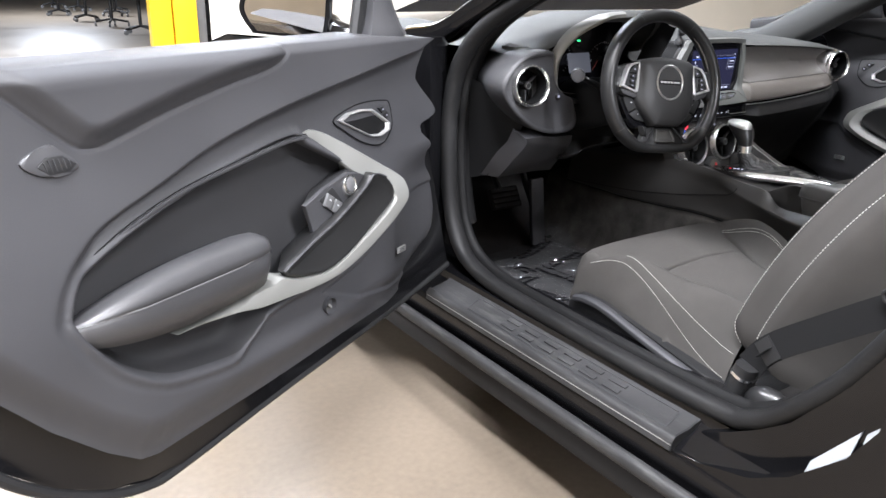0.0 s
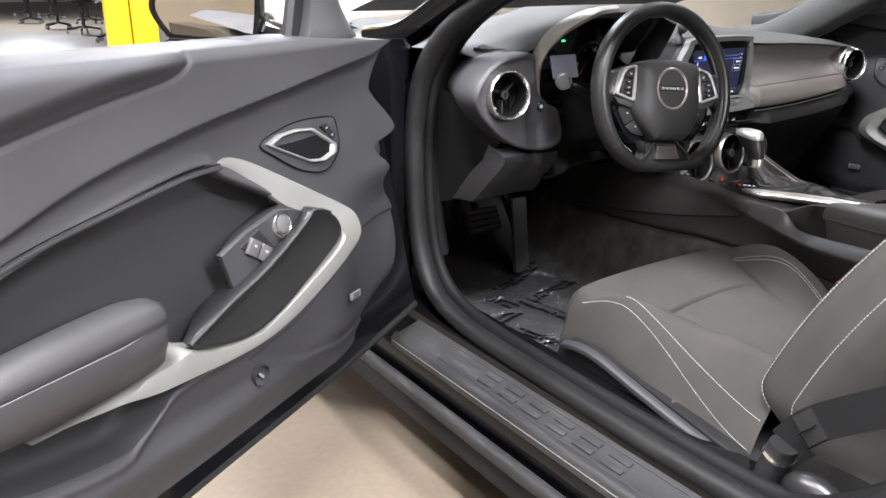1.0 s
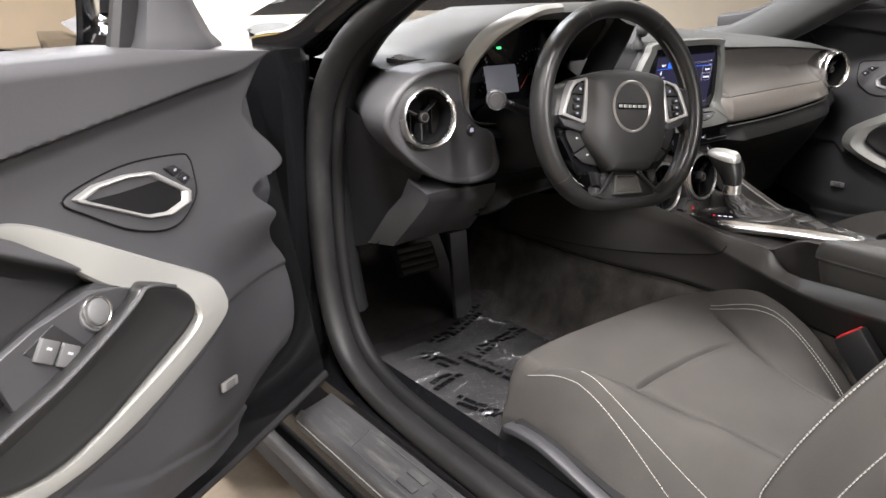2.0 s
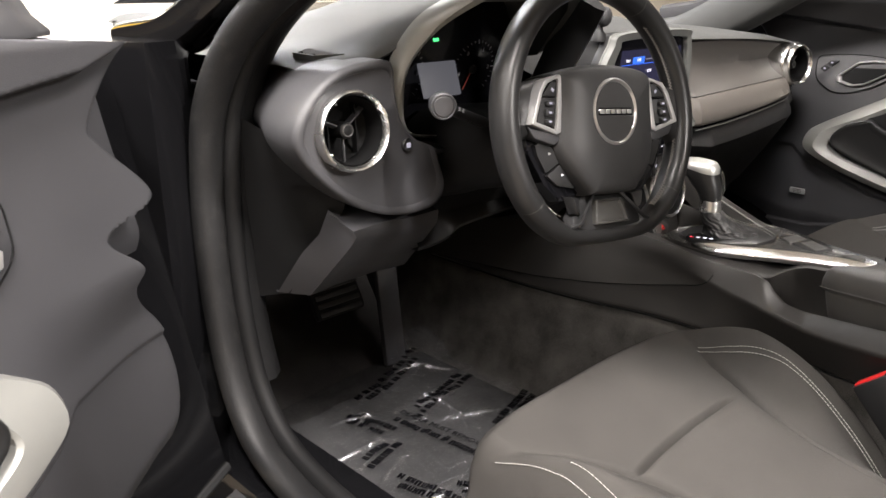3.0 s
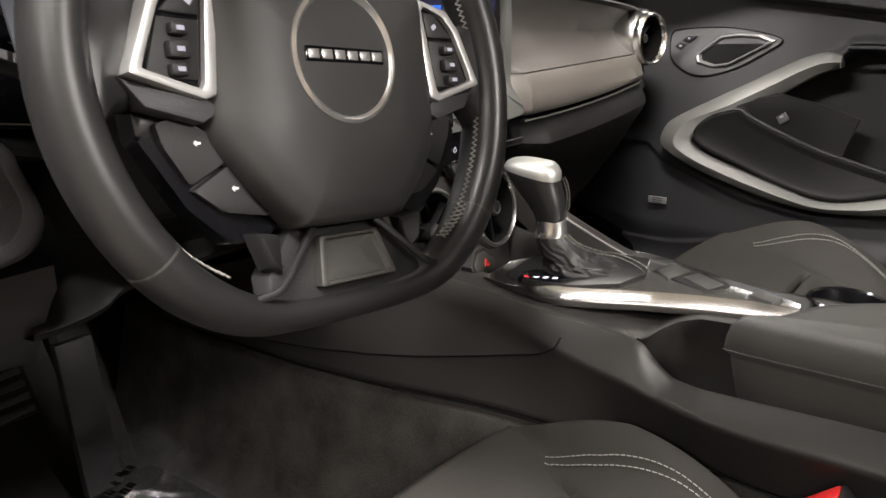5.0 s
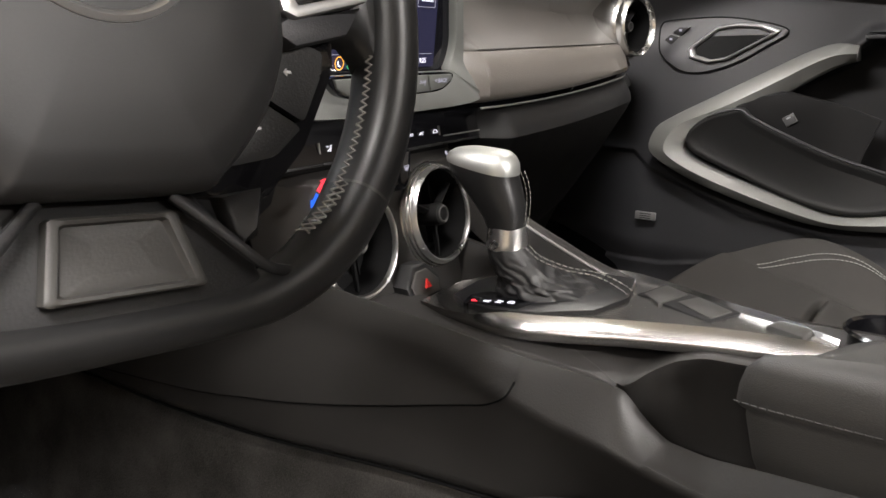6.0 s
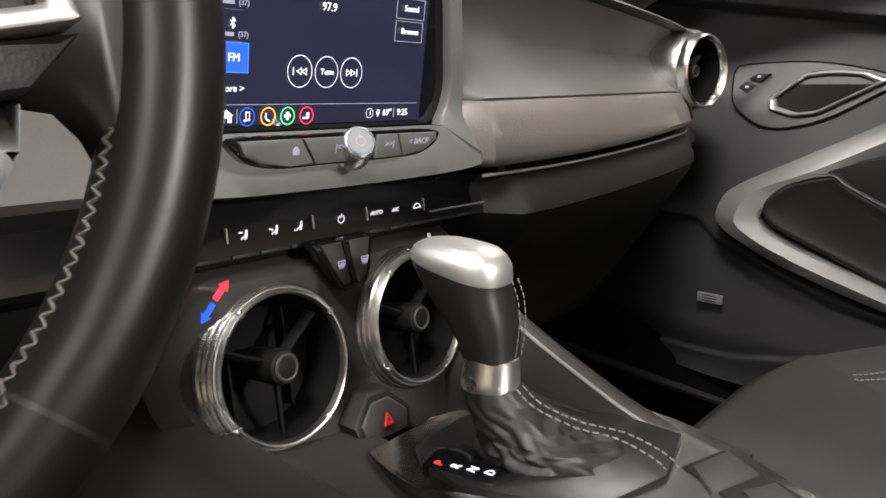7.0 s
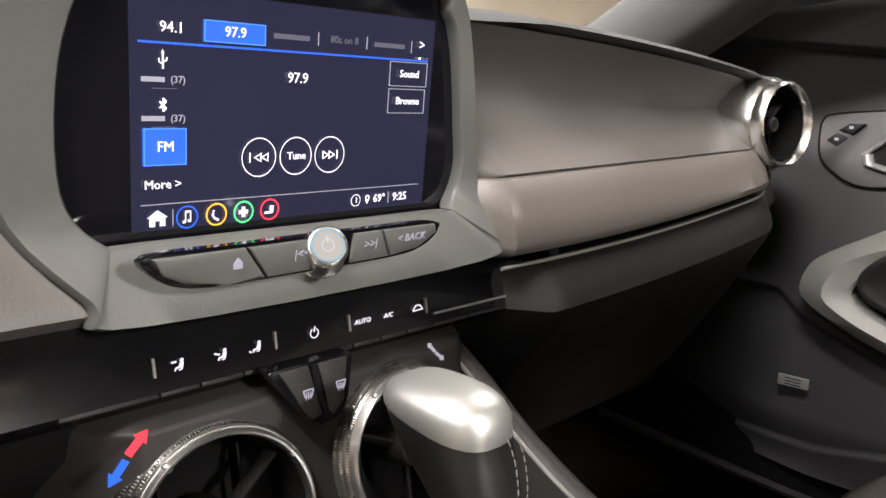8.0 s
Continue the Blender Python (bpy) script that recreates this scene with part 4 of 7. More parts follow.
def dashboard():
    d = thing("dashboard", (0, .1, .6), "charcoal dashboard with a centre screen and round vents", "dashboard")
    # top pad
    bm = bmesh.new()
    rows = []
    xs = np.linspace(-.62, .66, 67)
    brow = lambda x: .843 - .030 * max(0, (abs(x) - .1) / .5) ** 2
    for x in xs:
        z = brow(x)
        side = float(sstep(-.46, -.54, np.array(x)))
        hw = float(sstep(-.57, -.465, np.array(x)) * sstep(-.218, -.288, np.array(x)))
        edge = -.02 + .034 * float(sstep(.20, .13, np.array(abs(x)))) + .06 * float(sstep(.52, .66, np.array(abs(x)))) if x > -.105 else .03 + .075 * float(sstep(-.225, -.205, np.array(x))) if x > -.45 else .03
        if x <= -.15 and side > 0:
            z = z * (1 - side) + float(np.interp(x, [-.62, -.60, -.58], [.833, .843, .846])) * side
        edge = edge * (1 - hw) - .078 * hw
        ze = z * (1 - hw) + .928 * hw
        flat, lip = 1 - .8 * side * (1 - hw) - .45 * float(sstep(.10, .18, np.array(x))), 1 - .6 * float(sstep(.10, .14, np.array(x)))
        mid = lambda k, base: (z + base * flat) * (1 - hw * k) + .940 * hw * k
        rows.append([(x, edge + .02, ze - .016 * lip), (x, edge, ze - .005 * lip), (x, edge + .006, ze + .005 * lip), (x, edge + .05, mid(.95, .020)), (x, .13, mid(.85, .036)), (x, .22, mid(.5, .042)), (x, .34, mid(.12, .046)), (x, .62, z + .045)])
    sheet(bm, rows)
    part("top_pad", bm, SOFT, d, "soft charcoal top pad", angle=70)
    # passenger side face
    bm = bmesh.new()
    rows = []
    for x in np.linspace(.108, .64, 54):
        k = float(sstep(.5, .64, np.array(x)))
        s = .005 * (x - .1) / .4
        z = brow(x)
        yy, tuck = .05 * k, .030 * float(sstep(.140, .122, np.array(x)))
        rows.append([(x, -.008 + yy, z - .006), (x, .002 + yy, z - .014), (x, .011 + yy, z - .028), (x, .015 + yy, z - .045), (x, .012 + yy, .783 + s), (x, .002 + yy + tuck * .4, .766 + s), (x, -.012 + yy + tuck * .8, .753 + s * 1.3), (x, -.0245 + yy + tuck, .7425 + s * 1.6), (x, -.022 + yy + tuck, .7400 + s * 1.6)])
    sheet(bm, rows)
    part("upper_fascia", bm, FASCIA, d, "dark upper fascia", angle=60)
    bm = bmesh.new()
    rows = []
    for x in np.linspace(.108, .64, 54):
        k = float(sstep(.5, .64, np.array(x)))
        s = .005 * (x - .1) / .4
        lz = .690 + .030 * max(0, (x - .15) / .45) ** 2
        yy = .05 * k + .034 * float(sstep(.140, .122, np.array(x)))
        rows.append([(x, -.021 + yy, .7400 + s * 1.6), (x, -.0250 + yy, .7407 + s * 1.6), (x, -.0285 + yy, .7390 + s * 1.6), (x, -.0355 + yy, .727 + s), (x, -.0405 + yy, .714 + s * .5), (x, -.0425 + yy, lz + .010), (x, -.0400 + yy, lz + .004), (x, -.030 + yy, lz + .001), (x, -.020 + yy, lz)])
    sheet(bm, rows)
    f = part("padded_fascia", bm, LEATHER_SOFT, d, "padded soft fascia with a sewn seam", angle=60)
    stitches([(x, -.0262 + .05 * float(sstep(.5, .64, np.array(x))), .7425 + .008 * (x - .1) / .4) for x in np.linspace(.14, .52, 60)], (0, -1, 0), THREAD_DARK, f, .003, .003, .0004)
    bm = bmesh.new()
    sweep(bm, [(x, -.036 + .05 * float(sstep(.5, .64, np.array(x))), .686 + .030 * max(0, (x - .15) / .45) ** 2) for x in np.linspace(.13, .63, 30)], oval(.0013, n=8))
    part("accent_strip", bm, SATIN, d, "thin satin accent line")
    bm = bmesh.new()
    rows = []
    for x in np.linspace(.10, .64, 24):
        lz = .684 + .030 * max(0, (x - .15) / .45) ** 2
        yy = .05 * float(sstep(.5, .64, np.array(x))) + .040 * float(sstep(.168, .150, np.array(x)))
        rows.append([(x, -.024 + yy, lz), (x, -.034 + yy, lz - .004), (x, -.046 + yy, lz - .024), (x, -.048 + yy, lz - .031), (x, -.042 + yy, lz - .044), (x, -.005 + yy, .60), (x, .05 + yy, .52), (x, .14, .44), (x, .3, .40)])
    # Brow and lid split by colour: the lid's near-black carries the shade below.
    sheet(bm, [r[:4] for r in rows])
    box = part("glovebox", bm, PLASTIC_DARK, d, "dark plastic glovebox with a sloping brow", angle=60)
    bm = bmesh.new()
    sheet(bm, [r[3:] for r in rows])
    part("glovebox_lid", bm, DEEP, box, "glovebox lid darkened for the shade under the brow", angle=60)
    bm = bmesh.new()
    rows = []
    for x in np.linspace(-.235, -.115, 12):
        rows.append([(x, .02, .775), (x, .0, .745), (x, -.010, .722), (x, -.022, .706), (x, -.024, .698), (x, -.016, .692)])
    sheet(bm, rows)
    part("inner_fascia", bm, FASCIA, d, "padded fascia beside the screen", angle=60)
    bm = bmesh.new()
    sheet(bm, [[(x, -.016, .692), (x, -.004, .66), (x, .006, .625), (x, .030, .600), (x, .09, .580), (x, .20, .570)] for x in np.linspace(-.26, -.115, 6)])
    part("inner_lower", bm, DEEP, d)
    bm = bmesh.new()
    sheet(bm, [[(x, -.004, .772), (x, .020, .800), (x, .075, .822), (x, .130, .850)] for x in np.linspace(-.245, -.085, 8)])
    # The recess is coloured nearly black for the shade inside it.
    part("screen_recess", bm, DEEP, d, "recess beside the screen, its shade in the colour", angle=60)
    # driver's side pod
    face = [(-.690, .770), (-.672, .811), (-.634, .840), (-.585, .850), (-.552, .846), (-.545, .810), (-.535, .776), (-.512, .752), (-.482, .738), (-.472, .715), (-.464, .684), (-.482, .662), (-.540, .660), (-.600, .680), (-.655, .722)]
    pts = smooth_path([(a, 0, b) for a, b in face], 5, True)
    c = np.array((-.585, 0, .765))
    ring = lambda k, y, sx=0.0: [(c[0] + (p[0] - c[0]) * k + sx, y, c[2] + (p[2] - c[2]) * k) for p in pts]
    lip = [float(sstep(.2, .9, np.array((-(p[0] - c[0]) / .1 + 1.5 * (p[2] - c[2]) / .085) / 1.8))) for p in pts]
    hem = lambda k, y, g: [(q[0], y - .005 * g * w, q[2]) for q, w in zip(ring(k, 0), lip)]
    bm = bmesh.new()
    loft(bm, [ring(.86, -.001), hem(.875, -.002, .2), hem(.90, -.003, .95), hem(.95, -.003, 1.0), hem(.992, -.002, .8), hem(1.0, .004, .5), hem(1.0, .02, .2), ring(1.0, .05, .004), ring(1.0, .08, .014), ring(.99, .13, .040), ring(.97, .20, .065), ring(.95, .27, .075)], cap=False)
    pod = part("driver_pod", bm, PLASTIC, d, "charcoal pod round the driver's vent", angle=70)
    bm = bmesh.new()
    hole = []
    for p in ring(.88, -.002):
        a = math.atan2(p[2] - .775, p[0] + .6165)
        hole.append((-.6165 + .0445 * math.cos(a), -.002, .775 + .0445 * math.sin(a)))
    loft(bm, [ring(.88, -.0025), ring(.8, -.0025), hole, [(q[0], .012, q[2]) for q in hole]], cap=False)
    part("pod_face", bm, PLASTIC, d, "dark inset round the vent")
    vent("air_vent", facing((-.617, -.012, .776), 6, 4), .0465, d, BRIGHT, False, .012)
    vent("air_vent", facing((.545, -.022, .773), 12, 2) @ pose(0, 0, .014), .042, d, BRIGHT, False, .008)
    bm = bmesh.new()
    lathe(bm, facing((.545, -.022, .773), 12, 2), [(.0425, .010), (.0460, .004), (.0485, -.010), (.0500, -.03), (.0505, -.06)], 40)
    part("vent_collar", bm, BRIGHT, d, "bright vent collar")
    bm = bmesh.new()
    lathe(bm, facing((-.528, -.001, .747)), [(0, .004), (.0075, .004), (.009, .002), (.0095, -.004)], 20)
    lb = part("light_button", bm, PLASTIC_DARK, d, "round light button")
    bm = bmesh.new()
    bar(bm, facing((-.528, -.0055, .747)), .006, .006, .001)
    part("button_mark", bm, ICON_DIM, lb)
    # demister grille on the top of the pod
    q = [(-.600, .080, .8525), (-.562, .070, .8530), (-.522, .108, .8545), (-.564, .148, .8560), (-.604, .118, .8540)]
    bm = bmesh.new()
    frame_slab(bm, chamfer([Vector(p) for p in q], .08), chamfer([Vector((-.563 + (p[0] + .563) * .84, .106 + (p[1] - .106) * .84, p[2])) for p in q], .08), (0, 0, -.02))
    g = part("demister_grille", bm, SOFT, d, "small slatted demister grille")
    bm = bmesh.new()
    slab(bm, [Vector((-.563 + (p[0] + .563) * .86, .106 + (p[1] - .106) * .86, p[2] - .004)) for p in q], (0, 0, -.004))
    part("grille_well", bm, VOID, g)
    for k in range(5):
        bm = bmesh.new()
        bar(bm, pose(-.563 + (.006, .002, -.001, -.004, -.004)[k], .084 + .0115 * k, .8510 + .0008 * k, 30, 0, 6), (.036, .056, .060, .048, .026)[k], .004, .002)
        part("slat", bm, PLASTIC, g)
    # instrument cluster
    bm = bmesh.new()
    cl = [(-.500, .735), (-.512, .82), (-.500, .865), (-.46, .91), (-.37, .925), (-.28, .915), (-.240, .87), (-.236, .80), (-.255, .735)]
    slab(bm, [(x, .10 - .3 * (z - .8), z) for x, z in cl], (0, .03, 0), .0)
    face_ob = part("gauge_panel", bm, PIANO, d, "glossy black instrument cluster")
    for cx in (-.452, -.310):
        for i in range(25):
            a = radians(220 - i * 260 / 24)
            bm = bmesh.new()
            big = i % 4 == 0
            x, z = cx + .040 * math.cos(a), .815 + .040 * math.sin(a)
            bar(bm, Matrix.Translation((x, .0985 - .3 * (z - .8), z)) @ pose(0, 0, 0, 0, -math.degrees(a), 0), .006 if big else .003, .001, .0008)
            part("dial_mark", bm, DIALMARK, face_ob)
        for i, num in enumerate("2468" if cx < -.4 else "4812"):
            a = radians(190 - i * 62)
            x, z = cx + .030 * math.cos(a), .815 + .030 * math.sin(a)
            letters(num, axes((x, .0975 - .3 * (z - .8), z), (1, 0, 0), (0, -.3, 1)), .009, DIALMARK, face_ob, "dial_number")
        bm = bmesh.new()
        na = radians(236)
        sweep(bm, [(cx, .096, .815), (cx + .034 * math.cos(na), .0975, .815 + .034 * math.sin(na))], oval(.0008, n=5))
        part("needle", bm, NEEDLE, face_ob, "dull red needle")
        bm = bmesh.new()
        lathe(bm, axes((cx, .095, .815), (1, 0, 0), (0, -.3, 1)), [(0, .003), (.006, .003), (.007, 0), (.007, -.004)], 20)
        part("needle_hub", bm, PLASTIC_DARK, face_ob)
    bm = bmesh.new()
    bar(bm, pose(-.389, .083, .808, -16, 0, 0), .072, .002, .048, .002)
    part("display", bm, glow("grey_display", (.060, .062, .072), .6), face_ob, "dim grey display")
    bm = bmesh.new()
    bar(bm, pose(-.405, .073, .862, -16, 0, 0), .009, .002, .004)
    part("warning_lamp", bm, ICON_GREEN, face_ob, "small lit green lamp")
    tr = smooth_path([(-.425, -.084, .930), (-.472, -.074, .924), (-.512, -.038, .896), (-.528, -.008, .862), (-.534, .008, .828), (-.526, .020, .785), (-.510, .026, .762), (-.486, .030, .750), (-.44, .038, .742)], 6)
    bm = bmesh.new()
    sweep(bm, tr, [(-.006, -.012), (.004, -.014), (.007, -.005), (.007, .008), (.002, .013), (-.006, .012)], up=(.3, -1, 0), scale=list(np.interp(np.linspace(0, 1, len(tr)), [0, .3, .6, .75, .85, 1], [.9, 1.0, .8, .45, .18, .1])))
    part("cluster_trim", bm, SATIN, d, "curved satin silver cluster trim", angle=50)
    bm = bmesh.new()
    sheet(bm, [[(p[0] + .004, p[1] + .004, p[2] - .004), (p[0] + .012, (p[1] + .10) / 2, p[2] - .006), (p[0] + .016, .125, p[2] - .012)] for p in tr])
    part("binnacle_wall", bm, PLASTIC_DARK, d, "dark binnacle wall", angle=60)
    bm = bmesh.new()
    sweep(bm, smooth_path([(-.478, .04, .732), (-.43, .05, .724), (-.30, .05, .724), (-.26, .03, .745), (-.240, .01, .80), (-.242, -.03, .87), (-.266, -.07, .915)], 6), oval(.008, .03, 10), up=(0, -1, 0))
    part("cluster_surround", bm, PLASTIC_DARK, d, "dark cluster surround")
    # below the wheel
    bm = bmesh.new()
    top = [(-.613, .0, .655), (-.56, .006, .655), (-.515, .014, .648), (-.450, .024, .645)]
    brow_line = [(-.604, .006, .644), (-.553, .010, .640), (-.506, .018, .630), (-.448, .028, .626)]
    mid = [(-.603, .016, .632), (-.552, .022, .627), (-.505, .030, .617), (-.448, .040, .612)]
    low = [(-.606, .108, .541), (-.553, .120, .539), (-.480, .122, .539), (-.430, .118, .537)]
    sheet(bm, [[(p[0], p[1] + .05, p[2] + .012) for p in top], top, brow_line, mid, [tuple((a + b) / 2 for a, b in zip(p, q)) for p, q in zip(mid, low)], low, [(p[0], p[1] + .14, p[2] + .005) for p in low]])
    part("knee_panel", bm, PLASTIC, d, "angled charcoal knee panel", angle=60)
    bm = bmesh.new()
    sheet(bm, [[(-.612, .05, .672), (-.6135, .0, .655)], [(-.620, .06, .640), (-.6045, .006, .644)], [(-.627, .09, .610), (-.6035, .016, .632)], [(-.634, .115, .575), (-.6045, .062, .5865)], [(-.637, .138, .546), (-.6065, .108, .541)], [(-.60, .25, .55), (-.60, .25, .55)]])
    part("knee_facet", bm, PLASTIC, d, "bevelled end of the knee panel", angle=40)
    bm = bmesh.new()
    sheet(bm, [[(-.590, .03, .705), (-.655, .06, .755), (-.660, .26, .80)], [(-.600, .035, .672), (-.645, .09, .70), (-.655, .26, .74)], [(-.618, .09, .60), (-.642, .17, .60), (-.650, .26, .60)], [(-.626, .125, .545), (-.645, .18, .53), (-.655, .26, .50)]])
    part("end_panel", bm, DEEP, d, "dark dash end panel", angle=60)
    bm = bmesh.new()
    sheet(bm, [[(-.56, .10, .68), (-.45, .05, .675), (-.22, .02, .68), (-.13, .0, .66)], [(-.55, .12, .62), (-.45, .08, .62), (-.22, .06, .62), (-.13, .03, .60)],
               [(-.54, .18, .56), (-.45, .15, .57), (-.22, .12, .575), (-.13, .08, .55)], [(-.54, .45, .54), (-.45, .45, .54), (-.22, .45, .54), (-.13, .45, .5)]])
    # Shade under the dash is coloured into this sheet.
    part("lower_panel", bm, DEEP, d, "lower dash panel darkened for the shade there", angle=60)
    bm = bmesh.new()
    lip = smooth_path([(-.455, .058, .584), (-.432, .056, .584), (-.398, .054, .590), (-.376, .052, .602), (-.316, .052, .606), (-.250, .052, .608), (-.190, .050, .609)], 6)
    sheet(bm, [[(q[0], q[1] + .075, q[2] - .012), (q[0], q[1] + .004, q[2] - .006), (q[0], q[1], q[2]), (q[0], q[1] + .003, q[2] + .004), (q[0], q[1] + .012, q[2] + .009), (q[0], q[1] + .06, q[2] + .055)] for q in lip])
    part("lower_edge", bm, PLASTIC_DARK, d, "rolled lower edge of the dash", angle=70)
    bm = bmesh.new()
    loft(bm, [[(-.366 + a, y, zc + b) for a, b in oval(rx, rz, 16, 3)] for y, zc, rx, rz in ((-.12, .745, .045, .05), (-.06, .735, .06, .055), (.02, .72, .075, .06), (.10, .70, .08, .07))])
    # Darkened beyond plain black plastic, for the shade round the column.
    col = part("column_shroud", bm, DEEP, d, "black steering column shroud darkened for shade")
    tip, root = Vector((-.542, -.078, .803)), Vector((-.415, -.030, .762))
    way = (tip - root).normalized()
    bm = bmesh.new()
    sweep(bm, [root, tip - way * .020], oval(.0085, .0065, 14, 2.4), scale=[1.1, .92])
    stalk = part("indicator_stalk", bm, PLASTIC_DARK, d, "black stalk with a round knob")
    face = Vector((-.58, -.80, .16)).normalized()
    mf = axes(tip + face * .004, Vector((0, 0, 1)).cross(face), (0, 0, 1))
    bm = bmesh.new()
    lathe(bm, mf, [(0, .0085), (.0105, .0085), (.0112, .0078), (.0112, .0070), (.0122, .0070), (.0132, .0080), (.0146, .0072), (.0152, .0040), (.0148, -.012), (.010, -.026), (.0, -.030)], 28)
    part("stalk_knob", bm, PLASTIC, stalk, "round grey knob")
    for k in range(2):
        bm = bmesh.new()
        bar(bm, axes(tip - way * (.036 + .010 * k) + Vector((0, -.0085, .003)), way, (0, .2, 1)), .005, .005, .001)
        part("stalk_mark", bm, DIALMARK, stalk)
    # small round sensor on the pad
    bm = bmesh.new()
    lathe(bm, pose(-.124, .006, .850), [(.012, 0), (.011, .010), (.006, .016), (.005, .028), (0, .030)], 20)
    sp = part("sensor_stem", bm, PLASTIC_DARK, d)
    bm = bmesh.new()
    bmesh.ops.create_uvsphere(bm, u_segments=24, v_segments=14, radius=.0135, matrix=pose(-.124, -.002, .886) @ Matrix.Diagonal((1, .8, 1.1, 1)))
    part("sensor_knob", bm, PLASTIC, sp, "round dark sensor")
    centre_stack(d)
    return d


def centre_stack(d):
    # housing of the screen
    out = [(-.148, .800), (-.128, .842), (-.10, .862), (.086, .862), (.106, .848), (.117, .818), (.126, .773), (.132, .738), (.132, .708), (.118, .691), (-.095, .690), (-.118, .704), (-.146, .745)]
    pts = smooth_path([(a, 0, b) for a, b in out], 5, True)
    inn = [(-.118, .80), (-.104, .838), (-.085, .850), (.075, .850), (.096, .838), (.106, .815), (.113, .775), (.116, .748), (.106, .7255), (.085, .7235), (-.085, .7235), (-.103, .7245), (-.119, .748)]
    ipt = smooth_path([(a, 0, b) for a, b in inn], 5, True)
    tilt = lambda z: -.010 - .10 * (z - .78)
    low = lambda z: -.022 * float(sstep(.735, .70, np.array(z)))
    R = lambda q, y: [(p[0], tilt(p[2]) + y + low(p[2]), p[2]) for p in q]
    grow = lambda q, k: [np.array((p[0] * k, 0, .775 + (p[2] - .775) * k)) for p in q]
    bm = bmesh.new()
    loft(bm, [R(ipt, .004), R(ipt, -.004), R(grow(ipt, 1.01), -.006), R(grow(pts, .985), -.008), R(pts, -.003), R(grow(pts, 1.002), .002)], cap=False)
    sh = part("screen_housing", bm, HOUSING, d, "grey plastic screen housing", angle=45)
    bm = bmesh.new()
    loft(bm, [R(grow(pts, 1.0015), .002), R(grow(pts, .997), .010), R(grow(pts, .985), .020), R(grow(pts, .93), .026)], cap=False)
    part("housing_side", bm, PLASTIC_DARK, sh, "dark side of the screen housing", angle=60)
    bm = bmesh.new()
    sweep(bm, [q for q, p in zip(R(grow(pts, 1.003), .0035), grow(pts, 1.0)) if p[2] > .77 and p[0] < .09], oval(.0011, n=6))
    part("bright_rim", bm, SATIN, sh, "thin bright edge of the housing")
    bm = bmesh.new()
    loft(bm, [R(grow(pts, .95), .016), R(grow(pts, .92), .09)], cap=False)
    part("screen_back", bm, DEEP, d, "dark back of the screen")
    bm = bmesh.new()
    slab(bm, [(p[0], tilt(p[2]) + .002, p[2]) for p in ipt], (0, .01, 0))
    scr = part("screen_glass", bm, SCREENGLASS, d, "glossy black touch screen")
    P = lambda x, z, k=1: Vector((x, tilt(z) + .002 - .0006 * k, z))
    xax, zax = Vector((1, 0, 0)), Vector((0, -.10, 1)).normalized()
    M = lambda x, z, k=1: axes(P(x, z, k), xax, zax)

    def rect(x0, x1, z0, z1, mat, k=1, name="display_patch"):
        bm = bmesh.new()
        slab(bm, [P(x0, z0, k), P(x1, z0, k), P(x1, z1, k), P(x0, z1, k)], (0, .0004, 0))
        return part(name, bm, mat, scr)

    def outline(x0, x1, z0, z1, mat, w=.0006, k=3):
        bm = bmesh.new()
        frame_slab(bm, [P(x0, z0, k), P(x1, z0, k), P(x1, z1, k), P(x0, z1, k)], [P(x0 + w, z0 + w, k), P(x1 - w, z0 + w, k), P(x1 - w, z1 - w, k), P(x0 + w, z1 - w, k)], (0, .0003, 0))
        part("display_frame", bm, mat, scr)

    def ring(x, z, r, mat, w=.0007):
        bm = bmesh.new()
        lathe(bm, M(x, z, 3), [(r - w, 0), (r, 0)], 32)
        part("display_ring", bm, mat, scr)

    rect(-.0875, .0915, .7275, .834, DISPLAY, 1, "display")
    rect(-.0838, .0870, .8106, .8116, ICON_BLUE, 2)
    rect(-.0835, .0870, .7394, .7398, ICON_DIM, 2)
    rect(-.0536, -.0219, .8128, .8224, ICON_BLUE, 2, "station_tab")
    rect(-.0823, -.0622, .7574, .7741, ICON_BLUE, 2, "source_tab")
    letters("97.9", M(-.0379, .8177, 4), .0066, ICON, scr)
    letters("94.1", M(-.0691, .8176, 4), .0066, ICON, scr)
    letters("97.9", M(-.0027, .7983, 4), .0072, ICON, scr)
    letters("FM", M(-.0722, .7657, 4), .0066, ICON, scr)
    letters("More >", M(-.0735, .7487, 4), .0058, ICON, scr)
    letters("Sound", M(.0724, .8032, 4), .0058, ICON, scr)
    letters("Browse", M(.0722, .7882, 4), .0058, ICON, scr)
    letters("Tune", M(-.0020, .7594, 4), .0054, ICON, scr)
    letters("69°", M(.0556, .7332, 4), .0064, ICON, scr)
    letters("9:25", M(.0712, .7332, 4), .0064, ICON, scr)
    rect(.0629, .0632, .7300, .7366, ICON_DIM, 3)
    letters(">", M(.0804, .8195, 4), .0075, ICON, scr)
    outline(.0581, .0866, .7964, .8100, ICON_DIM, .0004)
    outline(.0581, .0860, .7814, .7951, ICON_DIM, .0004)
    for x, s in ((-.0237, -1), (-.0020, 0), (.0195, 1)):
        ring(x, .7594, .0098, ICON, .0005)
        if s:
            for k in range(2):
                bm = bmesh.new()
                o = x + s * (-.0035 + .004 * k)
                frame_slab(bm, [P(o - s * .0015, .7617, 4), P(o - s * .0015, .7571, 4), P(o + s * .0027, .7594, 4)], [P(o - s * .0010, .7609, 4), P(o - s * .0010, .7579, 4), P(o + s * .0017, .7594, 4)], (0, .0003, 0))
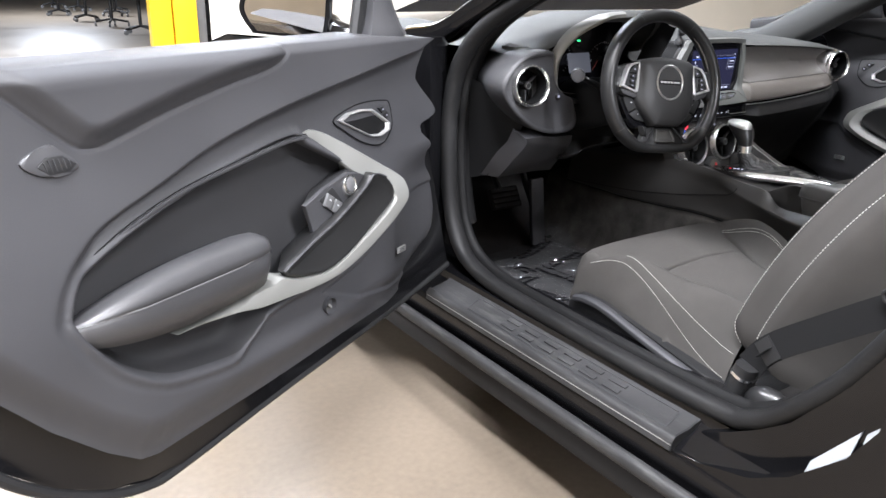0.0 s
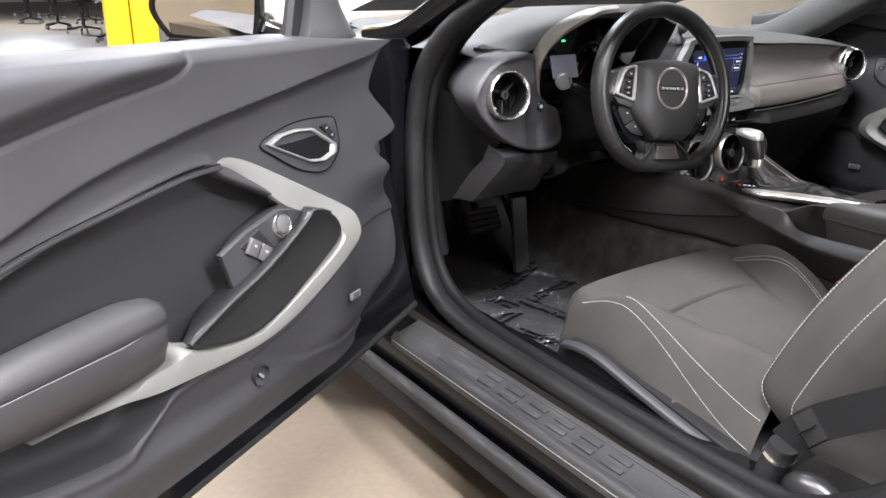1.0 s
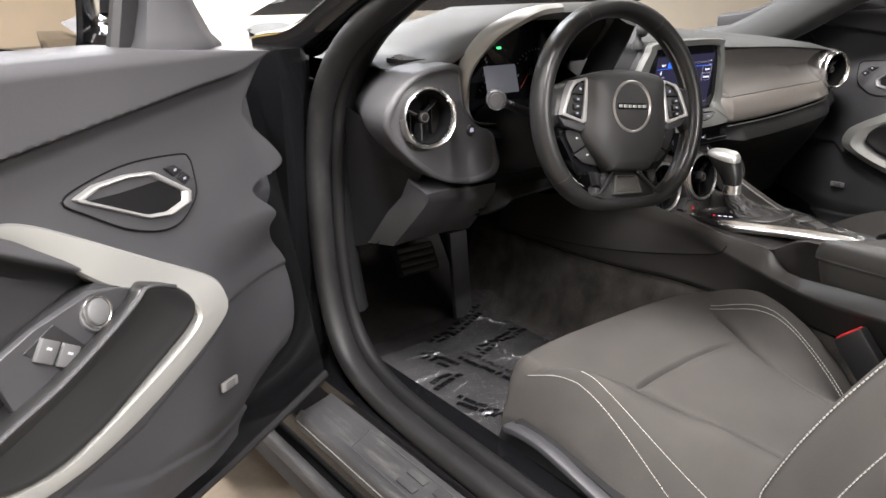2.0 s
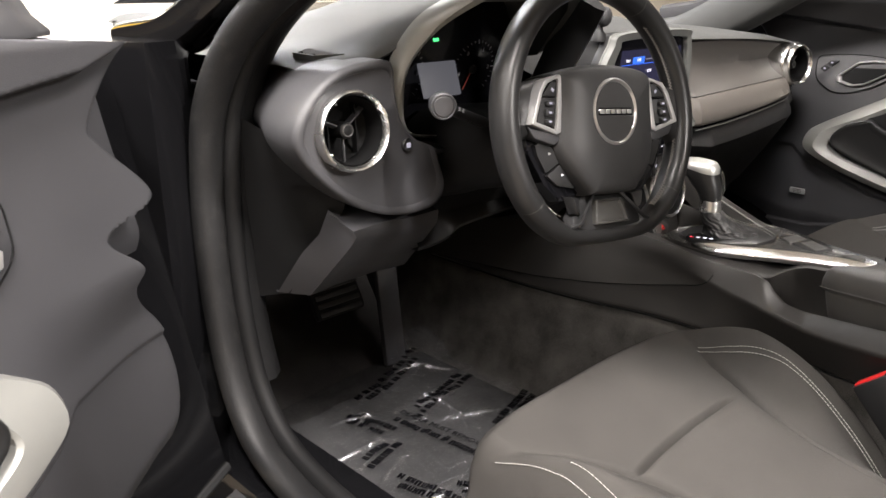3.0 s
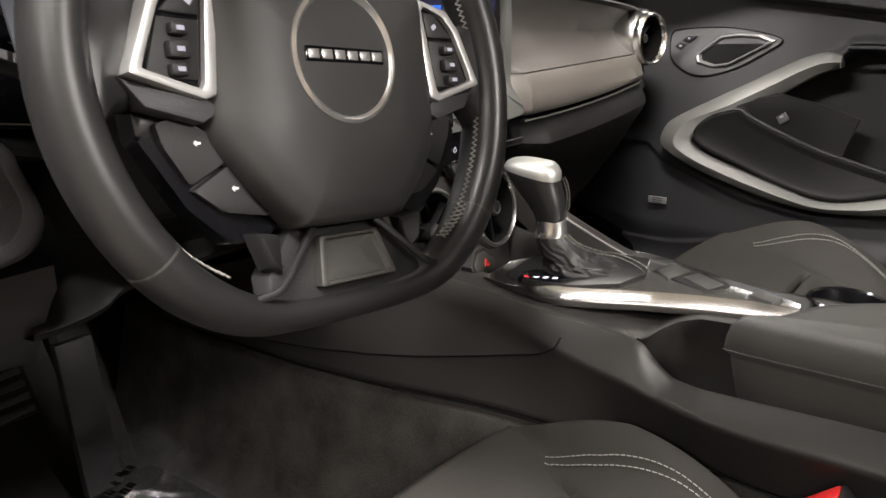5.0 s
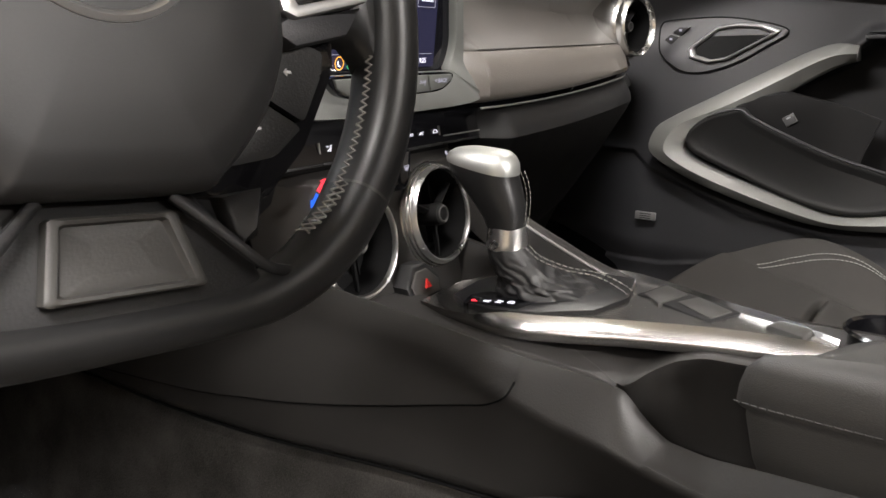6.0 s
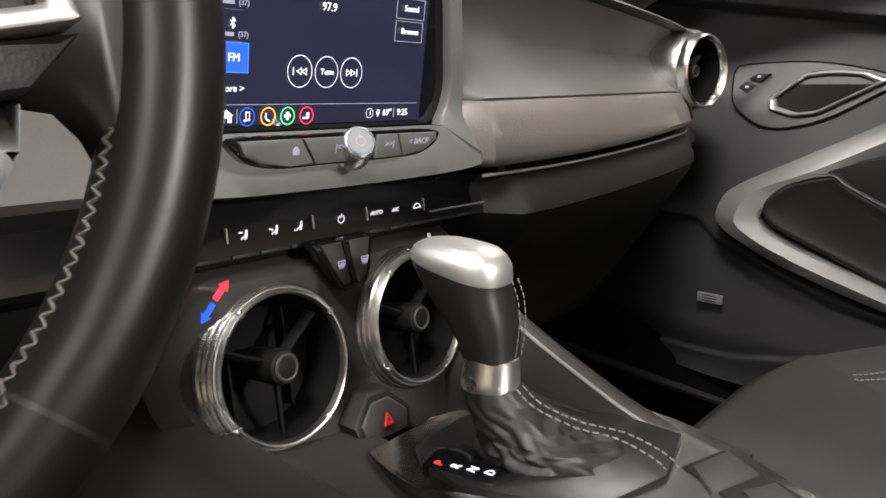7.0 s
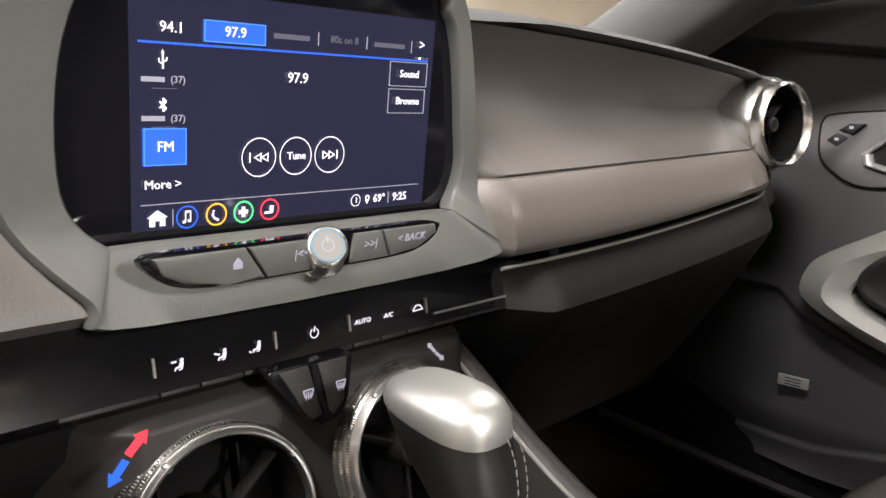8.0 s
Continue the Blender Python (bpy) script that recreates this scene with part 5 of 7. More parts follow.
                part("skip_mark", bm, ICON, scr)
            rect(x + s * .0050 - .0003, x + s * .0050 + .0003, .757, .7618, ICON, 3)
    for x, mat in ((-.0616, ICON_BLUE), (-.0465, ICON_ORANGE), (-.0317, ICON_GREEN), (-.0167, ICON_RED)):
        ring(x, .7326, .0056, mat, .0008)
    rect(-.0625, -.0621, .7305, .7352, ICON, 3, "app_mark")
    rect(-.0600, -.0596, .7310, .7355, ICON, 3, "app_mark")
    rect(-.0625, -.0596, .7348, .7356, ICON, 3, "app_mark")
    rect(-.0636, -.0621, .7298, .7310, ICON, 3, "app_mark")
    rect(-.0611, -.0596, .7302, .7314, ICON, 3, "app_mark")
    bm = bmesh.new()
    sweep(bm, [P(-.0480, .7346, 3), P(-.0485, .7326, 3), P(-.0475, .7308, 3), P(-.0455, .7298, 3)], oval(.0006, n=5))
    part("app_mark", bm, ICON, scr)
    rect(-.0342, -.0292, .7317, .7335, ICON, 3, "app_mark")
    rect(-.0326, -.0308, .7301, .7351, ICON, 3, "app_mark")
    rect(-.0195, -.0150, .7305, .7316, ICON, 3, "app_mark")
    rect(-.0165, -.0145, .7310, .7345, ICON, 3, "app_mark")
    rect(-.0687, -.0684, .729, .737, ICON_DIM, 3)
    bm = bmesh.new()
    slab(bm, [P(-.0797, .7295, 3), P(-.0772, .7295, 3), P(-.0772, .7320, 3), P(-.0748, .7320, 3), P(-.0748, .7295, 3), P(-.0723, .7295, 3), P(-.0723, .7335, 3), P(-.0712, .7335, 3), P(-.0760, .7370, 3), P(-.0808, .7335, 3), P(-.0797, .7335, 3)], (0, .0003, 0))
    part("home_mark", bm, ICON, scr)
    ring(.0390, .7331, .0034, ICON, .0004)
    letters("1", M(.0390, .7331, 4), .0042, ICON, scr)
    for z in (.7954, .7784):
        rect(-.0828, -.0722, z - .0011, z + .0011, ICON_DIM, 3, "device_bar")
        letters("(37)", M(-.0663, z, 4), .0044, ICON_DIM, scr)
        rect(-.0784, -.0664, z - .0040, z - .0037, ICON_FAINT, 3, "divider_line")
    for pts_, w in (([(-.0730, .8000), (-.0730, .8070)], .0004), ([(-.0748, .8045), (-.0748, .8030), (-.0730, .8018)], .0003), ([(-.0712, .8050), (-.0712, .8038), (-.0730, .8026)], .0003),
                    ([(-.0746, .7858), (-.0716, .7830), (-.0730, .7815), (-.0730, .7873), (-.0716, .7858), (-.0746, .7830)], .0004)):
        bm = bmesh.new()
        for (xa, za), (xb, zb) in zip(pts_, pts_[1:]):
            sweep(bm, [P(xa, za, 3), P(xb, zb, 3)], oval(w, n=5))
        part("device_mark", bm, ICON, scr)
    bm = bmesh.new()
    slab(bm, [P(-.0737, .8066, 3), P(-.0723, .8066, 3), P(-.0730, .8082, 3)], (0, .0003, 0))
    part("device_mark", bm, ICON, scr)
    letters("80s on 8", M(.0254, .8185, 4), .0052, ICON_FAINT, scr)
    for x0, x1 in ((-.0169, .0039), (.0462, .0679)):
        rect(x0, x1, .8168, .8192, ICON_FAINT, 3, "station_bar")
    for x in (.0091, .0407, .0730):
        rect(x, x + .0004, .8150, .8215, ICON_DIM, 3)
    for k in range(4):
        rect(.0765 + .0028 * k, .0781 + .0028 * k, .8118, .8130, ICON if k == 1 else ICON_FAINT, 3, "page_dot")
    outline(-.0823, -.0622, .7574, .7741, ICON_RIM, .0005, 4)
    outline(-.0536, -.0219, .8128, .8224, ICON_RIM, .0005, 4)
    bm = bmesh.new()
    lathe(bm, M(.0473, .7340, 3), [(.0009, 0), (.0016, 0)], 16)
    slab(bm, [P(.0459, .7333, 3), P(.0487, .7333, 3), P(.0473, .7304, 3)], (0, .0003, 0))
    part("place_pin", bm, ICON, scr)
    # key row and knob under the screen
    K = lambda x, z, dy=0.0: Vector((x, -.0415 - .10 * (z - .705) + dy, z))
    keys = [[(-.0965, .7222), (-.0535, .7222), (-.0430, .7068), (-.0620, .7068), (-.0815, .7092), (-.0925, .7145)], [(-.0525, .7222), (-.0130, .7222), (-.0070, .7072), (-.0420, .7068)],
            [(.0080, .7222), (.0255, .7222), (.0315, .7076), (.0060, .7072)], [(.0265, .7222), (.0640, .7220), (.0655, .7170), (.0520, .7098), (.0325, .7076)]]
    bm = bmesh.new()
    slab(bm, [K(p[0], p[1], .0012) for p in smooth_path([(-.0985, .7235, 0), (-.05, .7240, 0), (.02, .7240, 0), (.0650, .7232, 0), (.0672, .7165, 0), (.0530, .7088, 0), (.030, .7066, 0), (-.035, .7060, 0), (-.064, .7058, 0), (-.083, .7080, 0), (-.0945, .7135, 0)], 4, True)], (0, .006, 0), .001)
    part("key_bezel", bm, PIANO, d, "dark gap round the media keys")
    for kk in keys:
        bm = bmesh.new()
        slab(bm, [K(x, z, -.001) for x, z in kk], (0, .006, 0), .0015)
        part("media_key", bm, HOUSING, d, "grey media key")
    letters("< BACK", axes(K(.046, .7165, -.0016), xax, (0, -.25, 1)), .0058, ICON_DIM, d)
    letters("|<<", axes(K(-.024, .716, -.0014), xax, (0, -.25, 1)), .0062, ICON_DIM, d)
    letters(">>|", axes(K(.018, .716, -.0014), xax, (0, -.25, 1)), .0062, ICON_DIM, d)
    bm = bmesh.new()
    slab(bm, [K(-.058 + a, .7155 + b, -.0016) for a, b in ((-.0022, -.0022), (.0022, -.0022), (.0022, .0006), (.0, .0028), (-.0022, .0006))], (0, .0006, 0))
    part("key_mark", bm, ICON_DIM, d)
    mk = facing((-.0085, -.039, .7145), 24, 24)
    bm = bmesh.new()
    lathe(bm, mk, [(.0, .0120), (.0088, .0120), (.0100, .0112), (.0108, .009), (.0112, -.004), (.0125, -.006)], 40)
    kn = part("volume_knob", bm, BRIGHT, d, "chromed volume knob")
    bm = bmesh.new()
    lathe(bm, mk, [(.0, .0124), (.0082, .0124), (.0086, .0120)], 32)
    part("knob_light", bm, SATIN, kn, "satin knob face")
    bm = bmesh.new()
    lathe(bm, mk, [(.0074, .0127), (.0082, .0127)], 32)
    part("knob_light", bm, glow("pale_blue", (.16, .34, .52), .35), kn, "pale blue ring")
    bm = bmesh.new()
    lathe(bm, mk, [(.0026, .0128), (.0032, .0128)], 24)
    bar(bm, mk @ pose(0, .003, .0128), .0007, .003, .0003)
    part("power_mark", bm, ICON_DIM, kn)
    # climate key strip
    bm = bmesh.new()
    rows = []
    for x in np.linspace(-.215, .165, 30):
        rows.append([(x, .0, .692), (x, -.012, .690), (x, -.014, .672), (x, -.020, .656), (x, -.012, .648), (x, .01, .646)])
    sheet(bm, rows)
    strip = part("climate_strip", bm, PIANO, d, "gloss black climate key strip", angle=50)
    xs = [-.130, -.086, -.066, -.043, -.022, .025, .045, .065, .086, .118, .155]
    for a, b in zip(xs, xs[1:]):
        bm = bmesh.new()
        bar(bm, pose((a + b) / 2, -.0175, .6560, -20, 0, 0), b - a - .0008, .004, .0062, .0008)
        part("climate_key", bm, PLASTIC_DARK, d, "black climate key")
    for x, aim in ((-.075, 0), (-.053, 1), (-.034, 2)):
        bm = bmesh.new()
        put = lambda u, v: (x + u, -.0168, .6660 + v)
        lathe(bm, axes(put(.0014, .0024), (1, 0, 0), (0, -.25, 1)), [(0, .0004), (.0010, .0004)], 12)
        for q in ([(.0012, .0010), (.0004, -.0012), (-.0016, -.0014), (-.0022, -.0032)], [(.0022, .0012), (.0014, -.0022), (-.0004, -.0026)], ([(-.0034, .0018), (-.0012, .0018)], [(-.0038, .0012), (-.0012, .0004)], [(-.0040, -.0016), (-.0026, -.0030)])[aim]):
            for m, n in zip(q, q[1:]):
                sweep(bm, [put(*m), put(*n)], oval(.0005, n=5))
        part("airflow_mark", bm, ICON_MID, strip)
    ms = lambda x, z: axes((x, -.0172, z), xax, (0, -.25, 1))
    letters("AUTO", ms(.034, .6665), .0042, ICON_MID, strip)
    letters("A/C", ms(.053, .6665), .0042, ICON_MID, strip)
    bm = bmesh.new()
    car_line = [(.0725, .6652), (.0732, .6672), (.0752, .6686), (.0775, .6684), (.0790, .6670), (.0800, .6656), (.0725, .6652)]
    for (xa, za), (xb, zb) in zip(car_line, car_line[1:]):
        sweep(bm, [(xa, -.0170, za), (xb, -.0170, zb)], oval(.0004, n=5))
    part("recirculation_mark", bm, ICON_MID, strip)
    bm = bmesh.new()
    for k in range(14):
        a, b = radians(120 + 300 * k / 14), radians(120 + 300 * (k + 1) / 14)
        sweep(bm, [(.001 + .0026 * math.cos(a), -.0172, .6662 + .0026 * math.sin(a)), (.001 + .0026 * math.cos(b), -.0172, .6662 + .0026 * math.sin(b))], oval(.0003, n=5))
    bar(bm, ms(.001, .6684), .0006, .0030, .0004)
    part("power_mark", bm, ICON_MID, strip)
    for x in (-.087, -.023, .0245, .083):
        bm = bmesh.new()
        bar(bm, pose(x, -.0165, .667, -8, 0, 0), .0014, .002, .009)
        part("divider", bm, SATIN, strip)
    for x0, x1, z in ((.088, .155, .6615), (.088, .155, .6565)):
        bm = bmesh.new()
        sweep(bm, [(x0, -.0188, z), (x1, -.0188, z)], oval(.0006, .0008, 6))
        part("bright_edge", bm, SATIN, strip, "thin bright edge")
    # lower stack face with the two vents
    bm = bmesh.new()
    rows = []
    for z, y, w in ((.650, -.006, .142), (.640, -.022, .142), (.60, -.028, .138), (.56, -.036, .130), (.53, -.045, .118), (.50, -.05, .11)):
        rows.append(np.array([(k * (w if k > 0 else w - .010), y + .055 * (max(0, abs(k) - .72) / .28) ** 1.8, z) for k in np.linspace(-1, 1, 81)]))
    fine = [rows[i] * (1 - j / 14) + rows[i + 1] * (j / 14) for i in range(len(rows) - 1) for j in range(14)] + [rows[-1]]
    sheet(bm, fine)
    inside = lambda c: min(math.hypot(c.x + .063, c.z - .5855) / .054, math.hypot(c.x - .054, c.z - .5905) / .0525) < .88
    bmesh.ops.delete(bm, geom=[f for f in bm.faces if inside(f.calc_center_median())], context="FACES")
    part("stack_face", bm, PLASTIC_BROWN, d, "dark brown-grey lower centre face", angle=60)
    vent("centre_vent", facing((-.063, -.037, .587), 2, 10) @ pose(0, 0, -.004), .0535, d, BRIGHT, True, -.004)
    vent("centre_vent", facing((.054, -.041, .592), 0, 10) @ pose(0, 0, -.004), .0520, d, BRIGHT, True, -.004)
    bm = bmesh.new()
    slab(bm, [(x, -.0335 - .10 * (.657 - z), z) for x, z in chamfer([(-.0390, .6575), (.0135, .6575), (.0085, .6330), (.0030, .6255), (-.0120, .6235), (-.0185, .6290)], .1)], (0, .01, 0), .0012)
    part("demist_bezel", bm, PIANO, d, "black wedge-shaped bezel")
    for q in ([(-.0325, .6560), (-.0150, .6560), (-.0085, .6295), (-.0145, .6280), (-.0185, .6320)], [(-.0095, .6560), (.0095, .6560), (.0050, .6330), (-.0015, .6275), (-.0045, .6300)]):
        bm = bmesh.new()
        slab(bm, [(x, -.0345 - .10 * (.657 - z), z) for x, z in q], (0, .006, 0), .0008)
        k = part("demist_key", bm, PLASTIC_BROWN, d, "demister key")
        bm = bmesh.new()
        cx = sum(p[0] for p in q[:3]) / 3 + .002
        mk = lambda u, v: (cx + u, -.0362, .6420 + v)
        for a, b in (((-.0030, .0022), (.0030, .0022)), ((-.0030, .0022), (-.0022, -.0012)), ((.0030, .0022), (.0022, -.0012)), ((-.0022, -.0012), (.0022, -.0012)), ((-.0012, .0010), (-.0016, -.0028)), ((0, .0010), (0, -.0028)), ((.0012, .0010), (.0016, -.0028))):
            sweep(bm, [mk(*a), mk(*b)], oval(.00035, n=5))
        part("key_mark", bm, ICON_DIM, k)
    bm = bmesh.new()
    sweep(bm, smooth_path([(-.0125, -.0355, .6565), (-.0105, -.0365, .6430), (-.0062, -.0372, .6290)], 5), oval(.0022, .0016, 8), up=(0, -1, 0), scale=list(np.interp(np.linspace(0, 1, 11), [0, .5, 1], [1.0, 1.0, .3])))
    part("key_divider", bm, VOID, d, "dark divider between the keys")
    # arrows of the temperature ring
    for (x0, z0, x1, z1, mat) in ((-.1075, .6375, -.0985, .6465, ICON_RED), (-.1085, .6355, -.1165, .6260, ICON_BLUE), (.0745, .6440, .0690, .6500, ICON_DIM), (.0755, .6430, .0820, .6372, ICON_DIM)):
        a, b = Vector((x0, -.034, z0)), Vector((x1, -.034, z1))
        t = (b - a).normalized()
        s = Vector((t.z, 0, -t.x))
        bm = bmesh.new()
        g = .5 if x0 > 0 else 1.0
        e = b - t * .005 * g
        slab(bm, [a + s * .0017 * g, e + s * .0017 * g, e + s * .0036 * g, b, e - s * .0036 * g, e - s * .0017 * g, a - s * .0017 * g], (0, .001, 0))
        part("temperature_arrow", bm, mat, d, "lit arrow beside the vent")
    # hazard key
    bm = bmesh.new()
    slab(bm, [(-.022, -.062, .526), (.022, -.062, .526), (.026, -.058, .540), (.010, -.052, .556), (-.010, -.052, .556), (-.026, -.058, .540)], (0, .02, 0), .002)
    hz = part("hazard_bezel", bm, PLASTIC_DARK, d)
    bm = bmesh.new()
    slab(bm, [(-.018, -.0635, .529), (.018, -.0635, .529), (.021, -.060, .540), (.008, -.054, .552), (-.008, -.054, .552), (-.021, -.060, .540)], (0, .01, 0), .002)
    hk = part("hazard_key", bm, HAZARDGREY, hz, "grey hazard key")
    bm = bmesh.new()
    tri = lambda g: [(-.0042 * g, -.0637, .5400 - .0030 * g), (.0042 * g, -.0637, .5400 - .0030 * g), (0, -.0612, .5400 + .0045 * g)]
    frame_slab(bm, tri(1.0), tri(.45), (0, .002, 0))
    part("hazard_mark", bm, ICON_HAZARD, hk, "small red triangle")


HAZARDGREY = material("hazard_key_grey", (0.038, 0.036, 0.034), 0.45, grain=0.3, scale=900, bump=0.1, vary=0.06)
ICON_HAZARD = material("printed_red", (0.50, 0.02, 0.02), 0.5, vary=0.05)
DIALMARK = material("printed_dial_grey", (0.16, 0.16, 0.17), 0.6, vary=0.05)
NEEDLE = material("dull_red_needle", (0.22, 0.03, 0.02), 0.5, vary=0.05)
LEATHER_SOFT = material("padded_vinyl", (0.110, 0.100, 0.090), 0.46, grain=0.5, scale=600, bump=0.25, vary=0.06)
LEATHER_GREY = material("grey_black_leather", (0.042, 0.041, 0.039), 0.42, grain=0.4, scale=1200, bump=0.25, vary=0.1)
PLASTIC_BROWN = material("brown_grey_plastic", (0.021, 0.0198, 0.0188), 0.46, grain=0.4, scale=900, bump=0.15, vary=0.08, spec=0.3)
SCREENGLASS = material("screen_glass_black", (0.006, 0.006, 0.008), 0.06, vary=0.0)
HOUSING = material("grey_housing_plastic", (0.092, 0.095, 0.090), 0.48, grain=0.4, scale=900, bump=0.15, vary=0.06)
THREAD_DARK = material("dark_grey_thread", (0.085, 0.082, 0.08), 0.8, vary=0.1)
DISPLAY = glow("display_dark_blue", (0.020, 0.020, 0.042), 0.56)
DISPLAY.node_tree.nodes["Principled BSDF"].inputs["Roughness"].default_value = 0.12
DISPLAY.node_tree.nodes["Principled BSDF"].inputs["Specular IOR Level"].default_value = 0.35
ICON_MID = glow("lit_soft_white", (0.62, 0.62, 0.70), 0.7)
ICON_FAINT = glow("lit_faint", (0.10, 0.10, 0.14), 0.5)
ICON_RIM = glow("lit_pale_blue", (0.05, 0.22, 0.95), 0.75)
dashboard()


# ---- steering wheel ----
def steering_wheel():
    """The wheel stands turned a few degrees; its own plane has x across, y up and z to the driver."""
    tilt, yaw, turn = radians(12.2), radians(5.8), radians(-5.2)
    nrm = Vector((-math.sin(yaw) * math.cos(tilt), -math.cos(yaw) * math.cos(tilt), math.sin(tilt)))
    flat = Vector((math.cos(yaw), -math.sin(yaw), 0))
    rise = nrm.cross(flat)
    W = axes((-.3802, -.1897, .7835), flat * math.cos(turn) + rise * math.sin(turn), rise * math.cos(turn) - flat * math.sin(turn))
    w = thing("steering_wheel", tuple(W.translation), "black leather sports steering wheel with a flat bottom", "steering wheel")
    V = lambda x, y, z=0.0: W @ Vector((x, y, z))
    R, back = .1525, -.013
    arc = [(R * math.cos(radians(a)), R * math.sin(radians(a)), back) for a in np.linspace(-34, 214, 94)]
    left = arc[-1]
    foot = smooth_path([arc[-2], left, (-.107, -.1085, back), (-.080, -.1265, back), (-.050, -.1345, back), (0, -.1360, back), (.050, -.1345, back), (.080, -.1265, back), (.107, -.1085, back), arc[0], arc[1]], 5)[6:-5]
    ring = [tuple(p) for p in arc] + [tuple(p) for p in foot[:-1]]
    thick = [float(np.interp(abs(p[0]), [0, .048, .085, .124], [.70, .72, .90, 1.0])) if p[1] < -.085 else 1.0 for p in ring]
    bm = bmesh.new()
    sweep(bm, [V(*p) for p in ring], oval(.0138, .0175, 20, 2.3), up=nrm, loop=True, scale=thick)
    rim = part("rim", bm, LEATHER, w, "black leather rim", angle=60)
    # crossed thread along the inner side of the rim
    for side in (1, -1):
        path = []
        for i in range(64):
            t = radians(-52 + 104 * i / 63)
            rr = R - .0130 if t > radians(-34) else (R - .0130) * (1 - .30 * (radians(-34) - t) ** 2)
            path.append((V(side * (rr + .0012) * math.cos(t), (rr + .0012) * math.sin(t), back + .0085), V(side * (rr - .0012) * math.cos(t), (rr - .0012) * math.sin(t), back + .0015)))
        bm = bmesh.new()
        for a, b in zip(path, path[1:]):
            sweep(bm, [a[0], b[1]], oval(.00055, n=5))
            sweep(bm, [a[1], b[0]], oval(.00055, n=5))
        part("rim_stitching", bm, THREAD_RIM, w, "crossed pale grey stitching")
    # leather joints across the rim
    for a in (217, -37, 62, 118):
        k = min(range(len(ring)), key=lambda i: abs((math.degrees(math.atan2(ring[i][1], ring[i][0])) - a + 180) % 360 - 180))
        p, q = Vector(ring[k]), Vector(ring[(k + 1) % len(ring)])
        d = (q - p).normalized() * .0007
        bm = bmesh.new()
        sweep(bm, [V(*(p - d)), V(*(p + d))], oval(.01395, .01765, 20, 2.3), up=nrm, scale=[thick[k]] * 2)
        part("leather_joint", bm, KEY, w, "sewn leather joint")
    # airbag pad
    out = [(-.0800, .0440), (-.0735, .0515), (-.030, .0595), (.030, .0595), (.0735, .0515), (.0800, .0440), (.0800, .015), (.0830, -.0150), (.0800, -.0360), (.0585, -.0650), (.0400, -.0835), (.030, -.0868), (-.030, -.0868), (-.0400, -.0835), (-.0585, -.0650), (-.0800, -.0360), (-.0830, -.0150), (-.0800, .015)]
    p2 = smooth_path([(x, y, 0) for x, y in out], 4, True)
    lay = lambda k, z: [V(p[0] * k, p[1] * k - .012 * (1 - k), z - .010 * max(0, abs(p[0] * k) - .062) / .02) for p in p2]
    bm = bmesh.new()
    loft(bm, [lay(1.0, -.045), lay(1.015, -.020), lay(1.012, -.004), lay(.985, .004), lay(.94, .008), lay(.80, .0105), lay(.5, .0115), lay(.2, .012)])
    pad = part("airbag_pad", bm, PAD, w, "soft charcoal airbag pad", angle=60)
    bm = bmesh.new()
    lathe(bm, W @ pose(-.0018, .0064, .0095), [(.0330, -.003), (.0342, .0028), (.0362, .0045), (.0382, .0030), (.0392, -.003)], 64)
    part("emblem_ring", bm, POLISH, pad, "satin silver ring")
    bm = bmesh.new()
    bar(bm, W @ pose(-.0018, .0064, .0116), .058, .0086, .0016, .0006)
    pl = part("emblem_plate", bm, PIANO, pad, "narrow black name plate")
    for k in range(6):
        bm = bmesh.new()
        bar(bm, W @ pose(-.0253 + .0094 * k, .0064, .0124), .0076, .0052, .0012, .0004)
        part("emblem_bar", bm, POLISH, pl)
    # leather-covered side spokes between the rim and the pad
    for s in (-1, 1):
        bm = bmesh.new()
        rows = []
        for x, hi, lo, z in ((.070, .050, -.020, -.016), (.095, .046, -.021, -.013), (.113, .0405, -.020, -.010), (.128, .0365, -.022, -.006), (.134, .0400, -.028, -.006), (.141, .0530, -.042, -.006), (.149, .062, -.052, -.008)):
            mid = (hi + lo) / 2
            rows.append([V(s * x, hi, z - .018), V(s * x, hi - .001, z - .008), V(s * x, hi - .007, z - .001), V(s * x, mid, z), V(s * x, lo + .007, z - .001), V(s * x, lo + .001, z - .008), V(s * x, lo, z - .018), V(s * x, mid, z - .026)])
        loft(bm, rows)
        part("spoke", bm, LEATHER, w, "black leather side spoke", angle=60)
        fo = chamfer([(.1026, .0425), (.0775, .0485), (.0725, .0440), (.0795, -.0150), (.0870, -.0175), (.1275, -.0058), (.1235, .0040), (.1125, .0305)], .12)
        fi = chamfer([(.0978, .0380), (.0825, .0438), (.0800, .0410), (.0868, -.0085), (.0885, -.0115), (.1192, -.0030), (.1170, .0040), (.1065, .0285)], .12)
        lift = lambda x: -.0010 + .07 * (x - .075)
        f3, g3 = ([V(s * x, y, lift(x)) for x, y in q] for q in (fo, fi))
        bm = bmesh.new()
        o2 = [p - nrm * .0022 for p in f3]
        mid3 = [p * .55 + q * .45 + nrm * .0006 for p, q in zip(f3, g3)]
        loft(bm, [[p - nrm * .014 for p in f3], o2, [p * .9 + q * .1 for p, q in zip(f3, g3)], mid3, [p * .1 + q * .9 for p, q in zip(f3, g3)], [p - nrm * .0022 for p in g3], [p - nrm * .014 for p in g3]], loop=True)
        part("switch_frame", bm, POLISH, w, "satin silver switch frame", angle=50)
        bm = bmesh.new()
        slab(bm, [p - nrm * .003 for p in g3], nrm * -.010, .0008)
